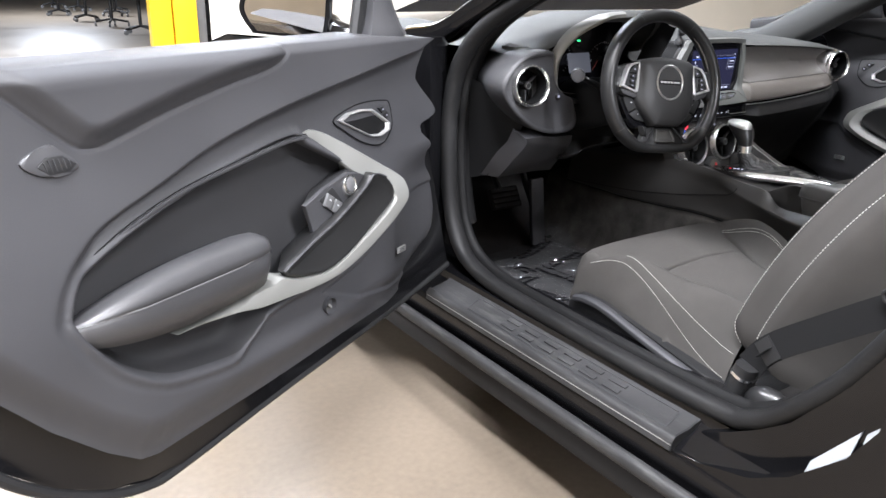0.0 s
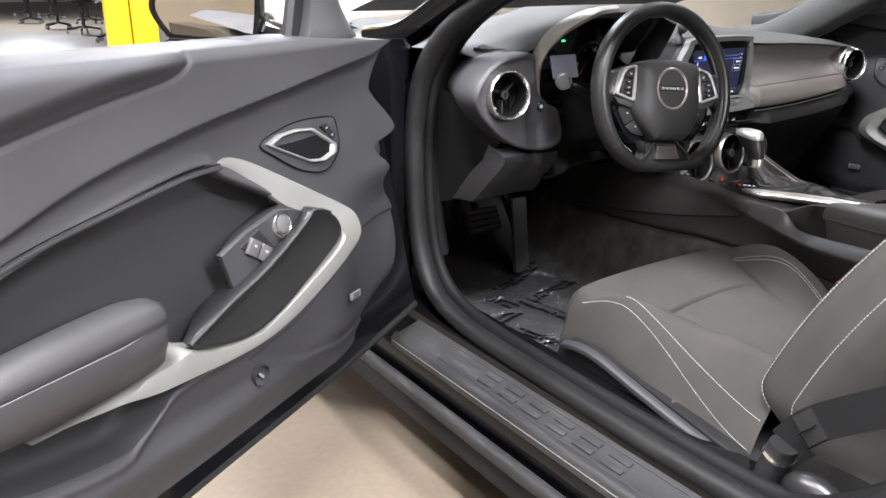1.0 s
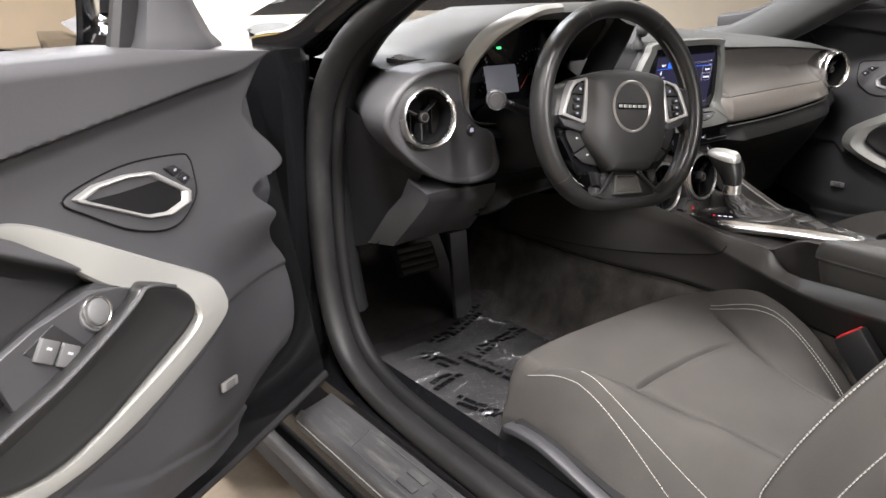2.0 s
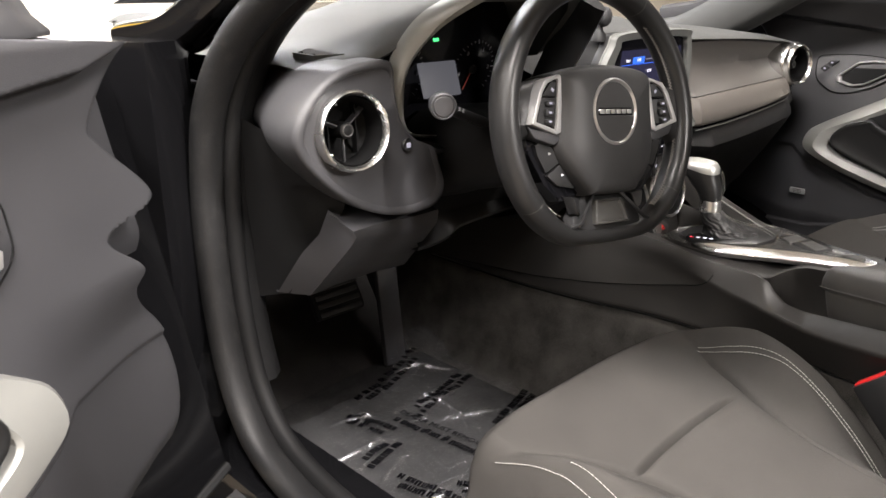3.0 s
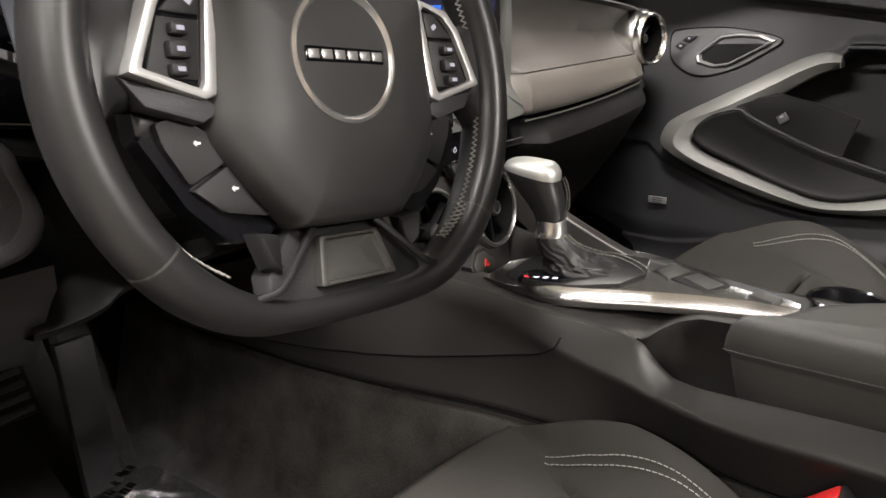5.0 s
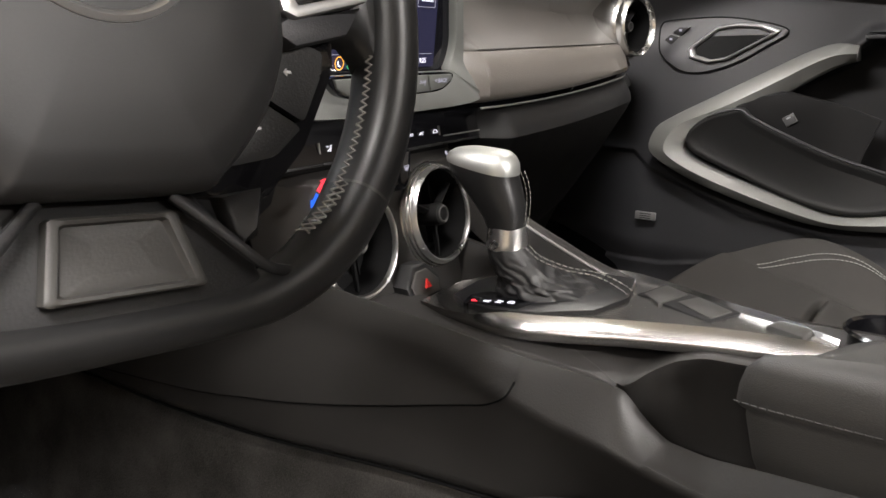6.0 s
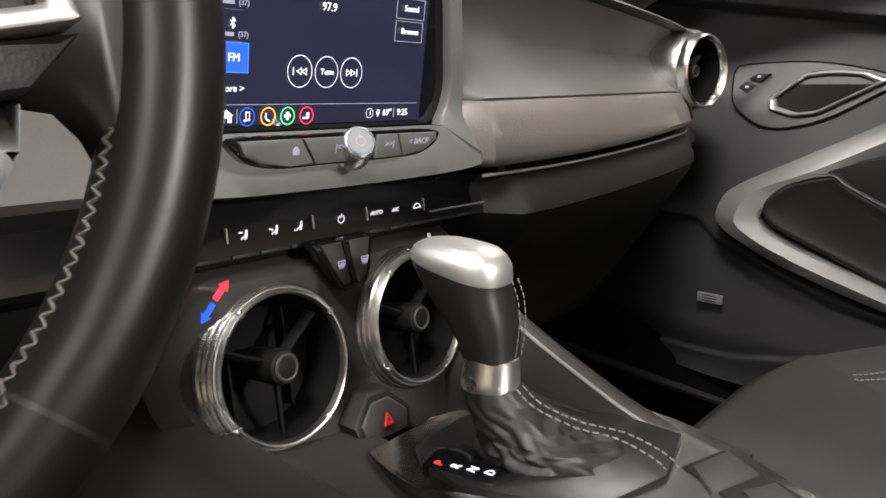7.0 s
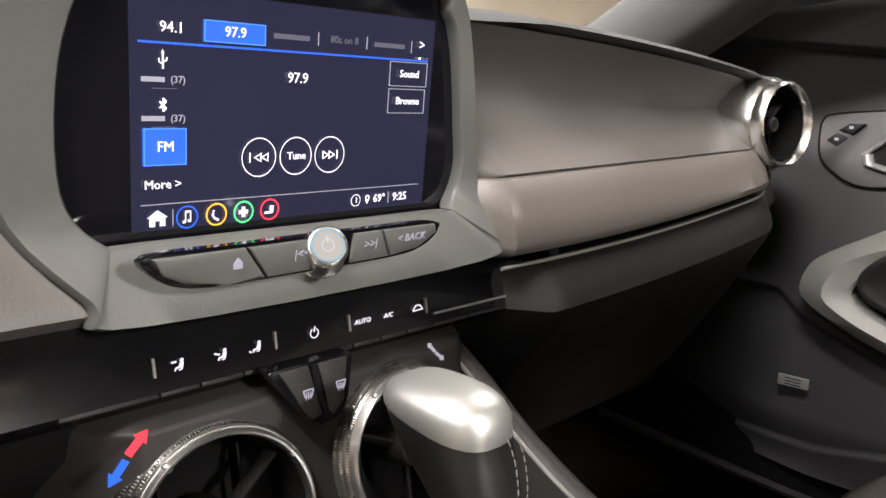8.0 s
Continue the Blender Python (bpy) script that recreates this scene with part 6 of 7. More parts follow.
        part("switch_pad", bm, PIANO, w, "black switch pad")
        cut = lambda a, b, d: [V(s * x, y, lift(x) + d) for x, y in ((np.interp(a, [-.0085, .041], [.0880, .0812]) + .0004, a), (np.interp(b, [-.0085, .041], [.0880, .0812]) + .0004, b), (np.interp(b, [-.003, .004, .0285, .038, .0438], [.1180, .1160, .1055, .0970, .0835]), b), (np.interp(a, [-.003, .004, .0285, .038, .0438], [.1180, .1160, .1055, .0970, .0835]), a))]
        for a, b, dz in ((.0245, .0405, -.0010), (-.0075, .0225, -.0016)):
            bm = bmesh.new()
            slab(bm, cut(a, b, dz), nrm * -.006, .0012)
            key = part("switch_key", bm, PLASTIC_DARK, w, "black switch key")
            if a > 0:
                bm = bmesh.new()
                bar(bm, W @ pose(s * .0900, .0315, lift(.09) - .0008) @ pose(0, 0, 0, 0, 0, 35 * s), .0042, .0030, .0006)
                part("key_mark", bm, ICON_DIM, key)
        for x, y, sx, sy in ((.0985, .0165, .010, .0062), (.0995, .0065, .0125, .0085), (.1005, -.0032, .010, .0062)):
            bm = bmesh.new()
            bar(bm, W @ pose(s * x, y, lift(x) + .0002, 0, -4 * s, 0), sx, sy, .006, .0018)
            rk = part("rocker", bm, PLASTIC_DARK, w)
            bm = bmesh.new()
            bar(bm, W @ pose(s * x, y, lift(x) + .0033, 0, -4 * s, 0), .0042, .0022, .0006)
            part("rocker_mark", bm, ICON_DIM, rk)
        # skirt under the frame and the dark lower wing with two keys
        bm = bmesh.new()
        slab(bm, [V(s * x, y, -.0035) for x, y in ((.1290, -.0065), (.0860, -.0185), (.0780, -.0165), (.0800, -.0245), (.0880, -.0285), (.1180, -.0205))], nrm * -.018, .002)
        part("frame_skirt", bm, PLASTIC, w, "charcoal skirt under the switches")
        bm = bmesh.new()
        slab(bm, [V(s * x, y, -.0165) for x, y in chamfer([(.1190, -.0200), (.0700, -.0200), (.0640, -.0420), (.0380, -.0760), (.0440, -.0880), (.0720, -.0920), (.0960, -.0700), (.1180, -.0340)], .1)], nrm * -.016, .003)
        part("lower_wing", bm, PIANO, w, "gloss dark wing")
        for q, mk in (([(.1095, -.0275), (.1000, -.0245), (.0920, -.0255), (.0670, -.0425), (.0660, -.0440), (.0945, -.0590), (.1070, -.0380)], (.0880, -.0375)), ([(.0930, -.0615), (.0660, -.0472), (.0450, -.0720), (.0490, -.0785), (.0770, -.0740)], (.0690, -.0620))):
            bm = bmesh.new()
            slab(bm, [V(s * x, y, -.0125) for x, y in chamfer(q, .1)], nrm * -.012, .0014)
            b = part("lower_key", bm, PLASTIC_DARK, w, "dark lower key")
            bm = bmesh.new()
            mm = W @ pose(s * mk[0], mk[1], -.0122)
            slab(bm, [mm @ Vector(q) for q in ((-.0022, 0, .0004), (-.0006, .0016, .0004), (-.0006, .0006, .0004), (.0018, .0006, .0004), (.0018, -.0006, .0004), (-.0006, -.0006, .0004), (-.0006, -.0016, .0004))], nrm * -.0006)
            part("key_mark", bm, ICON_MARK, b)
        # bracket between the lower wing and the bottom spoke
        bm = bmesh.new()
        loft(bm, [[V(s * x, y, z) for x, y, z in q] for q in ([(.066, -.087, -.016), (.060, -.108, -.014), (.050, -.112, -.013), (.046, -.089, -.018)], [(.064, -.087, -.007), (.059, -.106, -.006), (.050, -.110, -.006), (.047, -.090, -.010)], [(.061, -.090, -.004), (.057, -.103, -.003), (.052, -.107, -.004), (.049, -.093, -.007)])])
        part("spoke_bracket", bm, PLASTIC_DARK, w, "gloss bracket beside the bottom spoke")
    # bottom spoke: a raised tray with a framed face and sloping struts
    bm = bmesh.new()
    slab(bm, [V(*p) for p in ((-.034, -.084, -.014), (.034, -.084, -.014), (.058, -.112, -.009), (.060, -.131, -.004), (-.060, -.131, -.004), (-.058, -.112, -.009))], nrm * -.016, .003)
    bs = part("lower_spoke", bm, PLASTIC_DARK, w, "charcoal bottom spoke")
    bm = bmesh.new()
    tray = lambda k, dz: [V(x * k, -.1085 + (y + .1085) * k, z + dz) for x, y, z in chamfer([(-.0205, -.0945, -.0065), (.0225, -.0945, -.0065), (.0290, -.1215, -.0005), (-.0270, -.1215, -.0005)], .08)]
    loft(bm, [tray(1.06, -.008), tray(1.06, .0005), tray(1.0, .0012), tray(.90, .0008), tray(.86, -.0012), tray(.84, -.0018), tray(.4, -.0018)])
    part("spoke_tray", bm, KEY, bs, "framed recess of the bottom spoke", angle=40)
    for s in (-1, 1):
        bm = bmesh.new()
        sweep(bm, smooth_path([V(s * .024, -.088, -.008), V(s * .040, -.103, -.003), V(s * .056, -.118, .0005), V(s * .070, -.122, -.003)], 4), oval(.0024, .0018, 10, 2.6), up=nrm)
        part("strut", bm, PLASTIC_DARK, bs, "sloping grey strut")
    bm = bmesh.new()
    lathe(bm, W @ pose(0, 0, -.09), [(.0, .05), (.05, .05), (.055, .0), (.06, -.03)], 30)
    part("hub", bm, PLASTIC_DARK, w)


THREAD_RIM = material("pale_rim_thread", (0.13, 0.125, 0.115), 0.8, vary=0.1)
ICON_MARK = material("printed_white_mark", (0.62, 0.62, 0.62), 0.6, vary=0.05)
steering_wheel()


# ---- centre console ----
def console():
    c = thing("centre_console", (0, -.4, .25), "charcoal centre console with a silver gear plate", "console")
    ys = [.10, .0, -.06, -.12, -.18, -.24, -.27, -.30, -.34, -.38, -.45, -.6, -.9, -1.05]
    ease = lambda y, a, b, d: float(np.mean([np.interp(-y + q, a, b) for q in np.linspace(-d, d, 9)]))
    rim = lambda y: ease(y, [-.1, .03, .12, .20, .26, .276, .290, .308, .335, .38, .45, .60, 1.0], [.572, .562, .549, .535, .530, .525, .507, .493, .489, .490, .492, .494, .50], .005)
    half = lambda y: ease(y, [-.1, .03, .12, .25, .36, .5, 1.0], [.105, .098, .090, .078, .074, .074, .08], .03)
    wid = lambda y: ease(y, [-.1, .0, .11, .19, .25, .32, 1.0], [.142, .141, .131, .112, .094, .072, .068], .03)
    foot = lambda y: ease(y, [-.12, .06, .11, .19, .25, .40, 1.0], [.424, .434, .438, .431, .421, .406, .402], .03)
    bulge = lambda y: half(y) + ease(y, [.0, .14, .24, 1.0], [.013, .013, .024, .024], .03)
    fold = lambda y: ease(y, [-.12, .12, .20, .235, .27, .30, .33, .38, 1.0], [.552, .529, .507, .497, .490, .482, .474, .468, .466], .014)
    far = lambda y: ease(y, [.1, .2, .25, .268, .278, .286, .300, .318, .345, .42], [-.012, -.030, -.058, -.070, -.074, -.056, -.046, -.041, -.039, -.039], .004)
    brow = lambda y: ease(y, [.1, .2, .268, .278, .286, .300, .318, .42], [.533, .533, .524, .524, .530, .538, .543, .545], .004)
    bm = bmesh.new()
    rows = []
    for y in list(np.linspace(.36, -.24, 60)) + list(np.linspace(-.245, -.38, 55)) + list(np.linspace(-.40, -1.05, 40)):
        r, h, w = rim(y), half(y), wid(y)
        p = float(sstep(-.270, -.281, np.array(y)))
        df = .055 * float(sstep(-.10, -.085, np.array(y)))
        rr = float(np.interp(-y, [-.1, .03, .12, .26, .4, 1.0], [.572, .562, .549, .545, .545, .55]))
        fx = max(far(y), -h + .006)
        gap, ze, deep = fx + h, brow(y), .085 * p
        lx, lz, zb = bulge(y), fold(y), foot(y)
        zi = lambda q: r + (1 - p) * ((ze - r) * q - .004 * math.sin(math.pi * q))
        rows.append([(-w + .012, y, zb - .002), (-w + .001, y, zb), (-w - .0015, y, zb + .003), (-w - .001, y, zb + .009), (-lx + .0015, y, lz - .006), (-lx - .0005, y, lz), (-lx + .0015, y, lz + .004), (-h - .011, y, r - .010), (-h - .003, y, r - .002),
                     (-h + min(.003, .2 * gap), y, zi(.2)), (-h + min(.007, .3 * gap), y, zi(.35) - .003 * p), (-h + min(.010, .45 * gap), y, zi(.5) - .016 * p), (-h + min(.016, .55 * gap), y, zi(.6) - deep), (fx + .016 * p, y, ze - deep * 1.05), (fx + .013 * p, y, ze - .018 * p), (fx + .003 * p, y, ze - .004 * p), (fx + .002, y, ze - df), (fx + .007, y, ze + .002 - df), (h - .020, y, rr - .012 - df),
                     (h - .014, y, rr - .012), (h - .006, y, rr), (h, y, rr), (h + .014, y, rr - .012), (h + .030, y, rr - .045), (.14, y, .44), (.15, y, .42)])
    sheet(bm, rows)
    part("console_body", bm, PLASTIC_BROWN, c, "charcoal plastic console body", angle=50)
    bm = bmesh.new()
    rows = []
    for y in np.linspace(.45, -1.05, 50):
        w, zb = wid(y), foot(y)
        rows.append([(-w - .075, y, .22), (-w - .058, y, .232), (-w - .040, y, .26), (-w - .016, y, .35), (-w - .002, y, zb - .016), (-w + .004, y, zb - .002), (-w + .03, y, zb + .004), (.12, y, .45), (.148, y, .44), (.16, y, .36), (.185, y, .25), (.21, y, .22)])
    sheet(bm, rows)
    part("tunnel_carpet", bm, TUNNELPILE, c, "black carpet on the tunnel side, paler where lit", angle=60)
    bm = bmesh.new()
    sweep(bm, [(-wid(y) - .0015, y, foot(y) - .0005) for y in np.linspace(.36, -.5, 60)], oval(.0013, n=6))
    part("joint_line", bm, VOID, c, "dark joint above the carpet")
    # knee pad panel ahead
    bm = bmesh.new()
    edge = smooth_path([(.34, .430), (.12, .447), (.03, .459), (-.03, .468), (-.10, .481), (-.165, .494), (-.186, .499), (-.200, .508), (-.205, .519)], 4)
    side = lambda y, z: -.003 - float(np.interp(z, [foot(y) + .009, fold(y) - .006, fold(y), fold(y) + .004, rim(y) - .010, rim(y) - .002, rim(y)], [wid(y) + .001, bulge(y) - .0015, bulge(y) + .0005, bulge(y) - .0015, half(y) + .011, half(y) + .003, half(y) + .001]))
    rows = [[(side(y, z0 + (rim(y) - .002 - z0) * k), y, z0 + (rim(y) - .002 - z0) * k) for k in np.linspace(0, 1, 8)] for y, z0 in edge]
    rows = [[(p[0] + .003, p[1], p[2]) for p in r[:1]] + r for r in rows]
    sheet(bm, rows)
    pad = part("side_pad", bm, PLASTIC_BROWN, c, "smooth side pad with a rounded end")
    bm = bmesh.new()
    sweep(bm, [(side(y, z) + .001, y, z - .0006) for y, z in edge], oval(.0011, n=6))
    part("pad_joint", bm, VOID, pad, "dark joint round the pad")
    # silver gear plate
    left = [(-.040, -.080), (-.053, -.110), (-.062, -.150), (-.064, -.184), (-.055, -.224), (-.045, -.258), (-.034, -.310), (-.028, -.360), (-.026, -.396)]
    right = [(.030, -.076), (.058, -.088), (.088, -.120), (.108, -.165), (.110, -.205), (.090, -.252), (.055, -.310), (.031, -.358), (.010, -.394)]
    zt = lambda y: float(np.interp(-y, [.08, .12, .2, .3, .4], [.537, .541, .546, .552, .557]))
    L = smooth_path([(x, y, zt(y)) for x, y in left], 5)
    Rr = smooth_path([(x, y, zt(y) - .001) for x, y in right], 5)
    bm = bmesh.new()
    rows = []
    for p, q in zip(L, Rr):
        w = np.linalg.norm(q - p)
        e = float(sstep(-.13, -.18, np.array(p[1])))
        a, b = p + (q - p) * min(.3, (.003 + .011 * e) / w), q - (q - p) * min(.3, .006 / w)
        up = np.array((0, 0, .001 + .005 * e)) * min(1, w / .06)
        rows.append([p + (.006, 0, -.012), p + (.003, 0, -.006), p + (.004, 0, -.003), a + up, a + up + (.002, 0, -.001), a + up * .2 + (.004, 0, 0), b + up * .2 - (.003, 0, 0), b + up, q + (0, 0, .001), q + (.003, 0, -.018)])
    sheet(bm, rows)
    gp = part("gear_plate", bm, PLATE, c, "polished silver gear plate", angle=45)
    well = [(-.020, -.103), (.03, -.098), (.055, -.108), (.080, -.137), (.092, -.18), (.086, -.223), (.03, -.238), (-.012, -.227), (-.036, -.19), (-.045, -.155), (-.036, -.122)]
    bm = bmesh.new()
    slab(bm, [(x, y, zt(y) + .0042) for x, y in well], (0, 0, -.02), .001)
    part("plate_inset", bm, SATINBLACK, gp, "satin black inset")
    bm = bmesh.new()
    slab(bm, [(x, y, zt(y) + .0048) for x, y in ((-.038, -.124), (-.018, -.118), (-.004, -.127), (.004, -.168), (-.016, -.178), (-.036, -.172))], (0, 0, -.01), .001)
    gi = part("gear_indicator", bm, PIANO, gp, "black gear indicator")
    for k, ch in enumerate("PRND"):
        y = -.132 - .0100 * k
        m = axes((-.033 + .0025 * k, y, zt(y) + .0052), (1, 0, 0), (0, 1, -.05))
        letters(ch, m, .0080, ICON_RED if k == 0 else ICON, gi)
    bm = bmesh.new()
    slab(bm, [(x, y, zt(y) + .0016) for x, y in ((.050, -.238), (.088, -.250), (.064, -.288), (.036, -.324), (.004, -.310), (.030, -.270))], (0, 0, -.01), .0008)
    part("key_recess", bm, RUBBER, gp, "dark recess round the keys")
    for q in ([(.052, -.243), (.083, -.252), (.064, -.276), (.028, -.263)], [(.040, -.274), (.060, -.285), (.034, -.318), (.010, -.308)]):
        bm = bmesh.new()
        slab(bm, [(x, y, zt(y) + .0030) for x, y in q], (0, 0, -.012), .0018)
        part("mode_key", bm, KEY, gp, "grey console key")
    bm = bmesh.new()
    slab(bm, [(.012, -.346, zt(-.35) + .0035), (.034, -.354, zt(-.35) + .003), (.016, -.377, zt(-.37) + .004), (-.007, -.373, zt(-.38) + .0045)], (0, 0, -.012), .003)
    part("brake_switch", bm, KEY, gp, "parking brake switch")
    # raised rail on the passenger's side
    rail = smooth_path([(.128, .04, .655), (.118, -.03, .622), (.106, -.085, .596), (.102, -.14, .572), (.100, -.20, .550), (.098, -.26, .545)], 6)
    bm = bmesh.new()
    sheet(bm, [[(p[0] - .012, p[1], p[2] - .05), (p[0] - .008, p[1], p[2] - .008), (p[0] - .003, p[1], p[2]), (p[0] + .004, p[1], p[2]), (p[0] + .012, p[1], p[2] - .012), (p[0] + .03, p[1], p[2] - .12)] for p in rail])
    rl = part("side_rail", bm, PLASTIC_BROWN, c, "raised charcoal side rail", angle=60)
    bm = bmesh.new()
    sweep(bm, [p + np.array((-.007, 0, -.004)) for p in rail], oval(.0014, n=6))
    part("rail_line", bm, SATIN, rl, "thin satin line")
    # gear boot
    bm = bmesh.new()
    rings = []
    for t in np.linspace(0, 1, 44):
        cx, cy, cz = .030 * (1 - t) ** 1.2, -.182 + .0415 * t ** .75, .543 + .047 * t ** 1.25
        a, b = .0600 - .0435 * t ** .55, .0545 - .0385 * t ** .55
        ring = []
        for k in range(96):
            th = 2 * math.pi * k / 96
            cu, sv = math.cos(th), math.sin(th)
            fold = .16 * noise.noise((cu * 1.6 + 3, sv * 1.6, t * 3.2)) + .13 * (abs(noise.noise((cu * 2.6, sv * 2.6 + 5, t * 5.5 + th * .3))) * 2 - .6) + .02 * noise.noise((cu * 5, sv * 5, t * 9))
            f = 1 + fold * (1 - t) ** .5 * min(1, t * 5 + .25)
            sag = .010 * abs(noise.noise((cu * 2.2 + 8, sv * 2.2, t * 7))) * (1 - t) * min(1, t * 6)
            ring.append((cx + a * f * cu, cy + b * f * sv, cz - sag + .004 * (1 - t) * min(1, t * 5)))
        rings.append(ring)
    loft(bm, rings)
    boot = part("gear_boot", bm, BOOTLEATHER, c, "creased black leather gear boot", angle=80)
    for dx in (-.0035, .0035):
        pts = smooth_path([(dx + .004, -.1585, .588), (dx + .008, -.1690, .579), (dx * 1.2 + .016, -.190, .5715), (dx * 1.4 + .028, -.212, .567), (dx * 1.6 + .040, -.230, .556), (dx * 1.8 + .044, -.238, .547)], 8)
        stitches(pts, (0, -.3, 1), THREAD_RIM, boot, .0036, .0018, .0006)
    return c


def gear_lever():
    g = thing("gear_lever", (0, -.14, .55), "black leather gear lever with a silver cap", "gear lever")
    tilt = lambda t: -.140 + .030 * t
    bm = bmesh.new()
    rings = []
    for t, rx, ry, cy in ((0, .0150, .0150, -.1405), (.15, .0160, .0168, -.1395), (.35, .0178, .0205, -.1350), (.6, .0196, .0252, -.1275), (.8, .0204, .0285, -.1215), (.92, .0206, .0300, -.1185), (1, .0206, .0305, -.1175)):
        rings.append([(p[0], cy + p[1], .6035 + (.0485 + .005 * p[1] / .03) * t) for p in oval(rx, ry, 28, 2.7)])
    loft(bm, rings)
    k = part("knob", bm, LEATHER, g, "black leather knob", angle=60)
    bm = bmesh.new()
    loft(bm, [[(p[0], -.1175 + dy + p[1], z + .005 * p[1] / .03 * w) for p in oval(rx, ry, 28, 2.7)] for z, rx, ry, dy, w in ((.6510, .0209, .0308, 0, 1), (.6535, .0211, .0311, 0, 1), (.6590, .0200, .0296, -.001, .8), (.6630, .0172, .0258, -.002, .6), (.6655, .0130, .0200, -.004, .4), (.6665, .006, .010, -.006, .2))])
    part("cap", bm, CAPMETAL, k, "satin silver cap", angle=60)
    bm = bmesh.new()
    lathe(bm, pose(0, -.1415, .5850), [(.0135, 0), (.0166, .0005), (.0172, .002), (.0168, .008), (.0160, .0165), (.0155, .0190), (.0140, .0195)], 28)
    part("collar", bm, BRIGHT, g, "bright metal collar")
    for dx in (-.003, .003):
        stitches(smooth_path([(dx + .005, -.1562, .606), (dx + .005, -.1575, .616), (dx + .005, -.1580, .628), (dx + .005, -.1560, .640), (dx + .005, -.1520, .649)], 6), (0, -1, 0), THREAD_RIM, k, .0028, .0014, .0004)


def armrest():
    a = thing("armrest", (0, -.6, .49), "padded black armrest on the console", "armrest")
    bm = bmesh.new()
    out = [(-.062, -.350), (-.045, -.372), (.0, -.395), (.035, -.43), (.06, -.48), (.085, -.6), (.085, -.92), (-.072, -.92), (-.069, -.6), (-.066, -.45)]
    p = smooth_path([(x, y, 0) for x, y in out], 4, True)
    c = np.array((-.005, -.62, 0))
    ring = lambda k, z: [tuple(c + (q - c) * k + np.array((0, 0, z))) for q in p]
    bm = bmesh.new()
    loft(bm, [ring(.925, .470), ring(.955, .490), ring(.980, .5205), ring(.978, .5235), ring(.994, .5250), ring(1.003, .5275), ring(1.0, .540), ring(.988, .552), ring(.955, .561), ring(.88, .565), ring(.5, .567)])
    lid = part("lid", bm, LEATHER_GREY, a, "stitched black leather lid", angle=60)
    stitches([c + (q - c) * 1.004 + np.array((0, 0, .5285)) for q in p[20:]] + [c + (p[0] - c) * 1.004 + np.array((0, 0, .5285))], (-1, 0, 0), KEY, lid, .004, .0014, .0006)
    bm = bmesh.new()
    lathe(bm, pose(.062, -.425, .552), [(.036, .0), (.034, .002), (.032, .0), (.031, -.05), (0, -.05)], 30)
    part("cup_holder", bm, PIANO, a, "round dark cup holder")


BOOTLEATHER = material("soft_boot_leather", (0.010, 0.010, 0.0104), 0.42, grain=0.5, scale=1400, bump=0.25, vary=0.15, spec=0.45)
SATINBLACK = material("satin_black_panel", (0.010, 0.010, 0.0105), 0.30, grain=0.3, scale=900, bump=0.08, vary=0.08)
CAPMETAL = material("satin_metal_cap", (0.46, 0.47, 0.45), 0.46, metal=0.85, vary=0.05)
console()
gear_lever()
armrest()


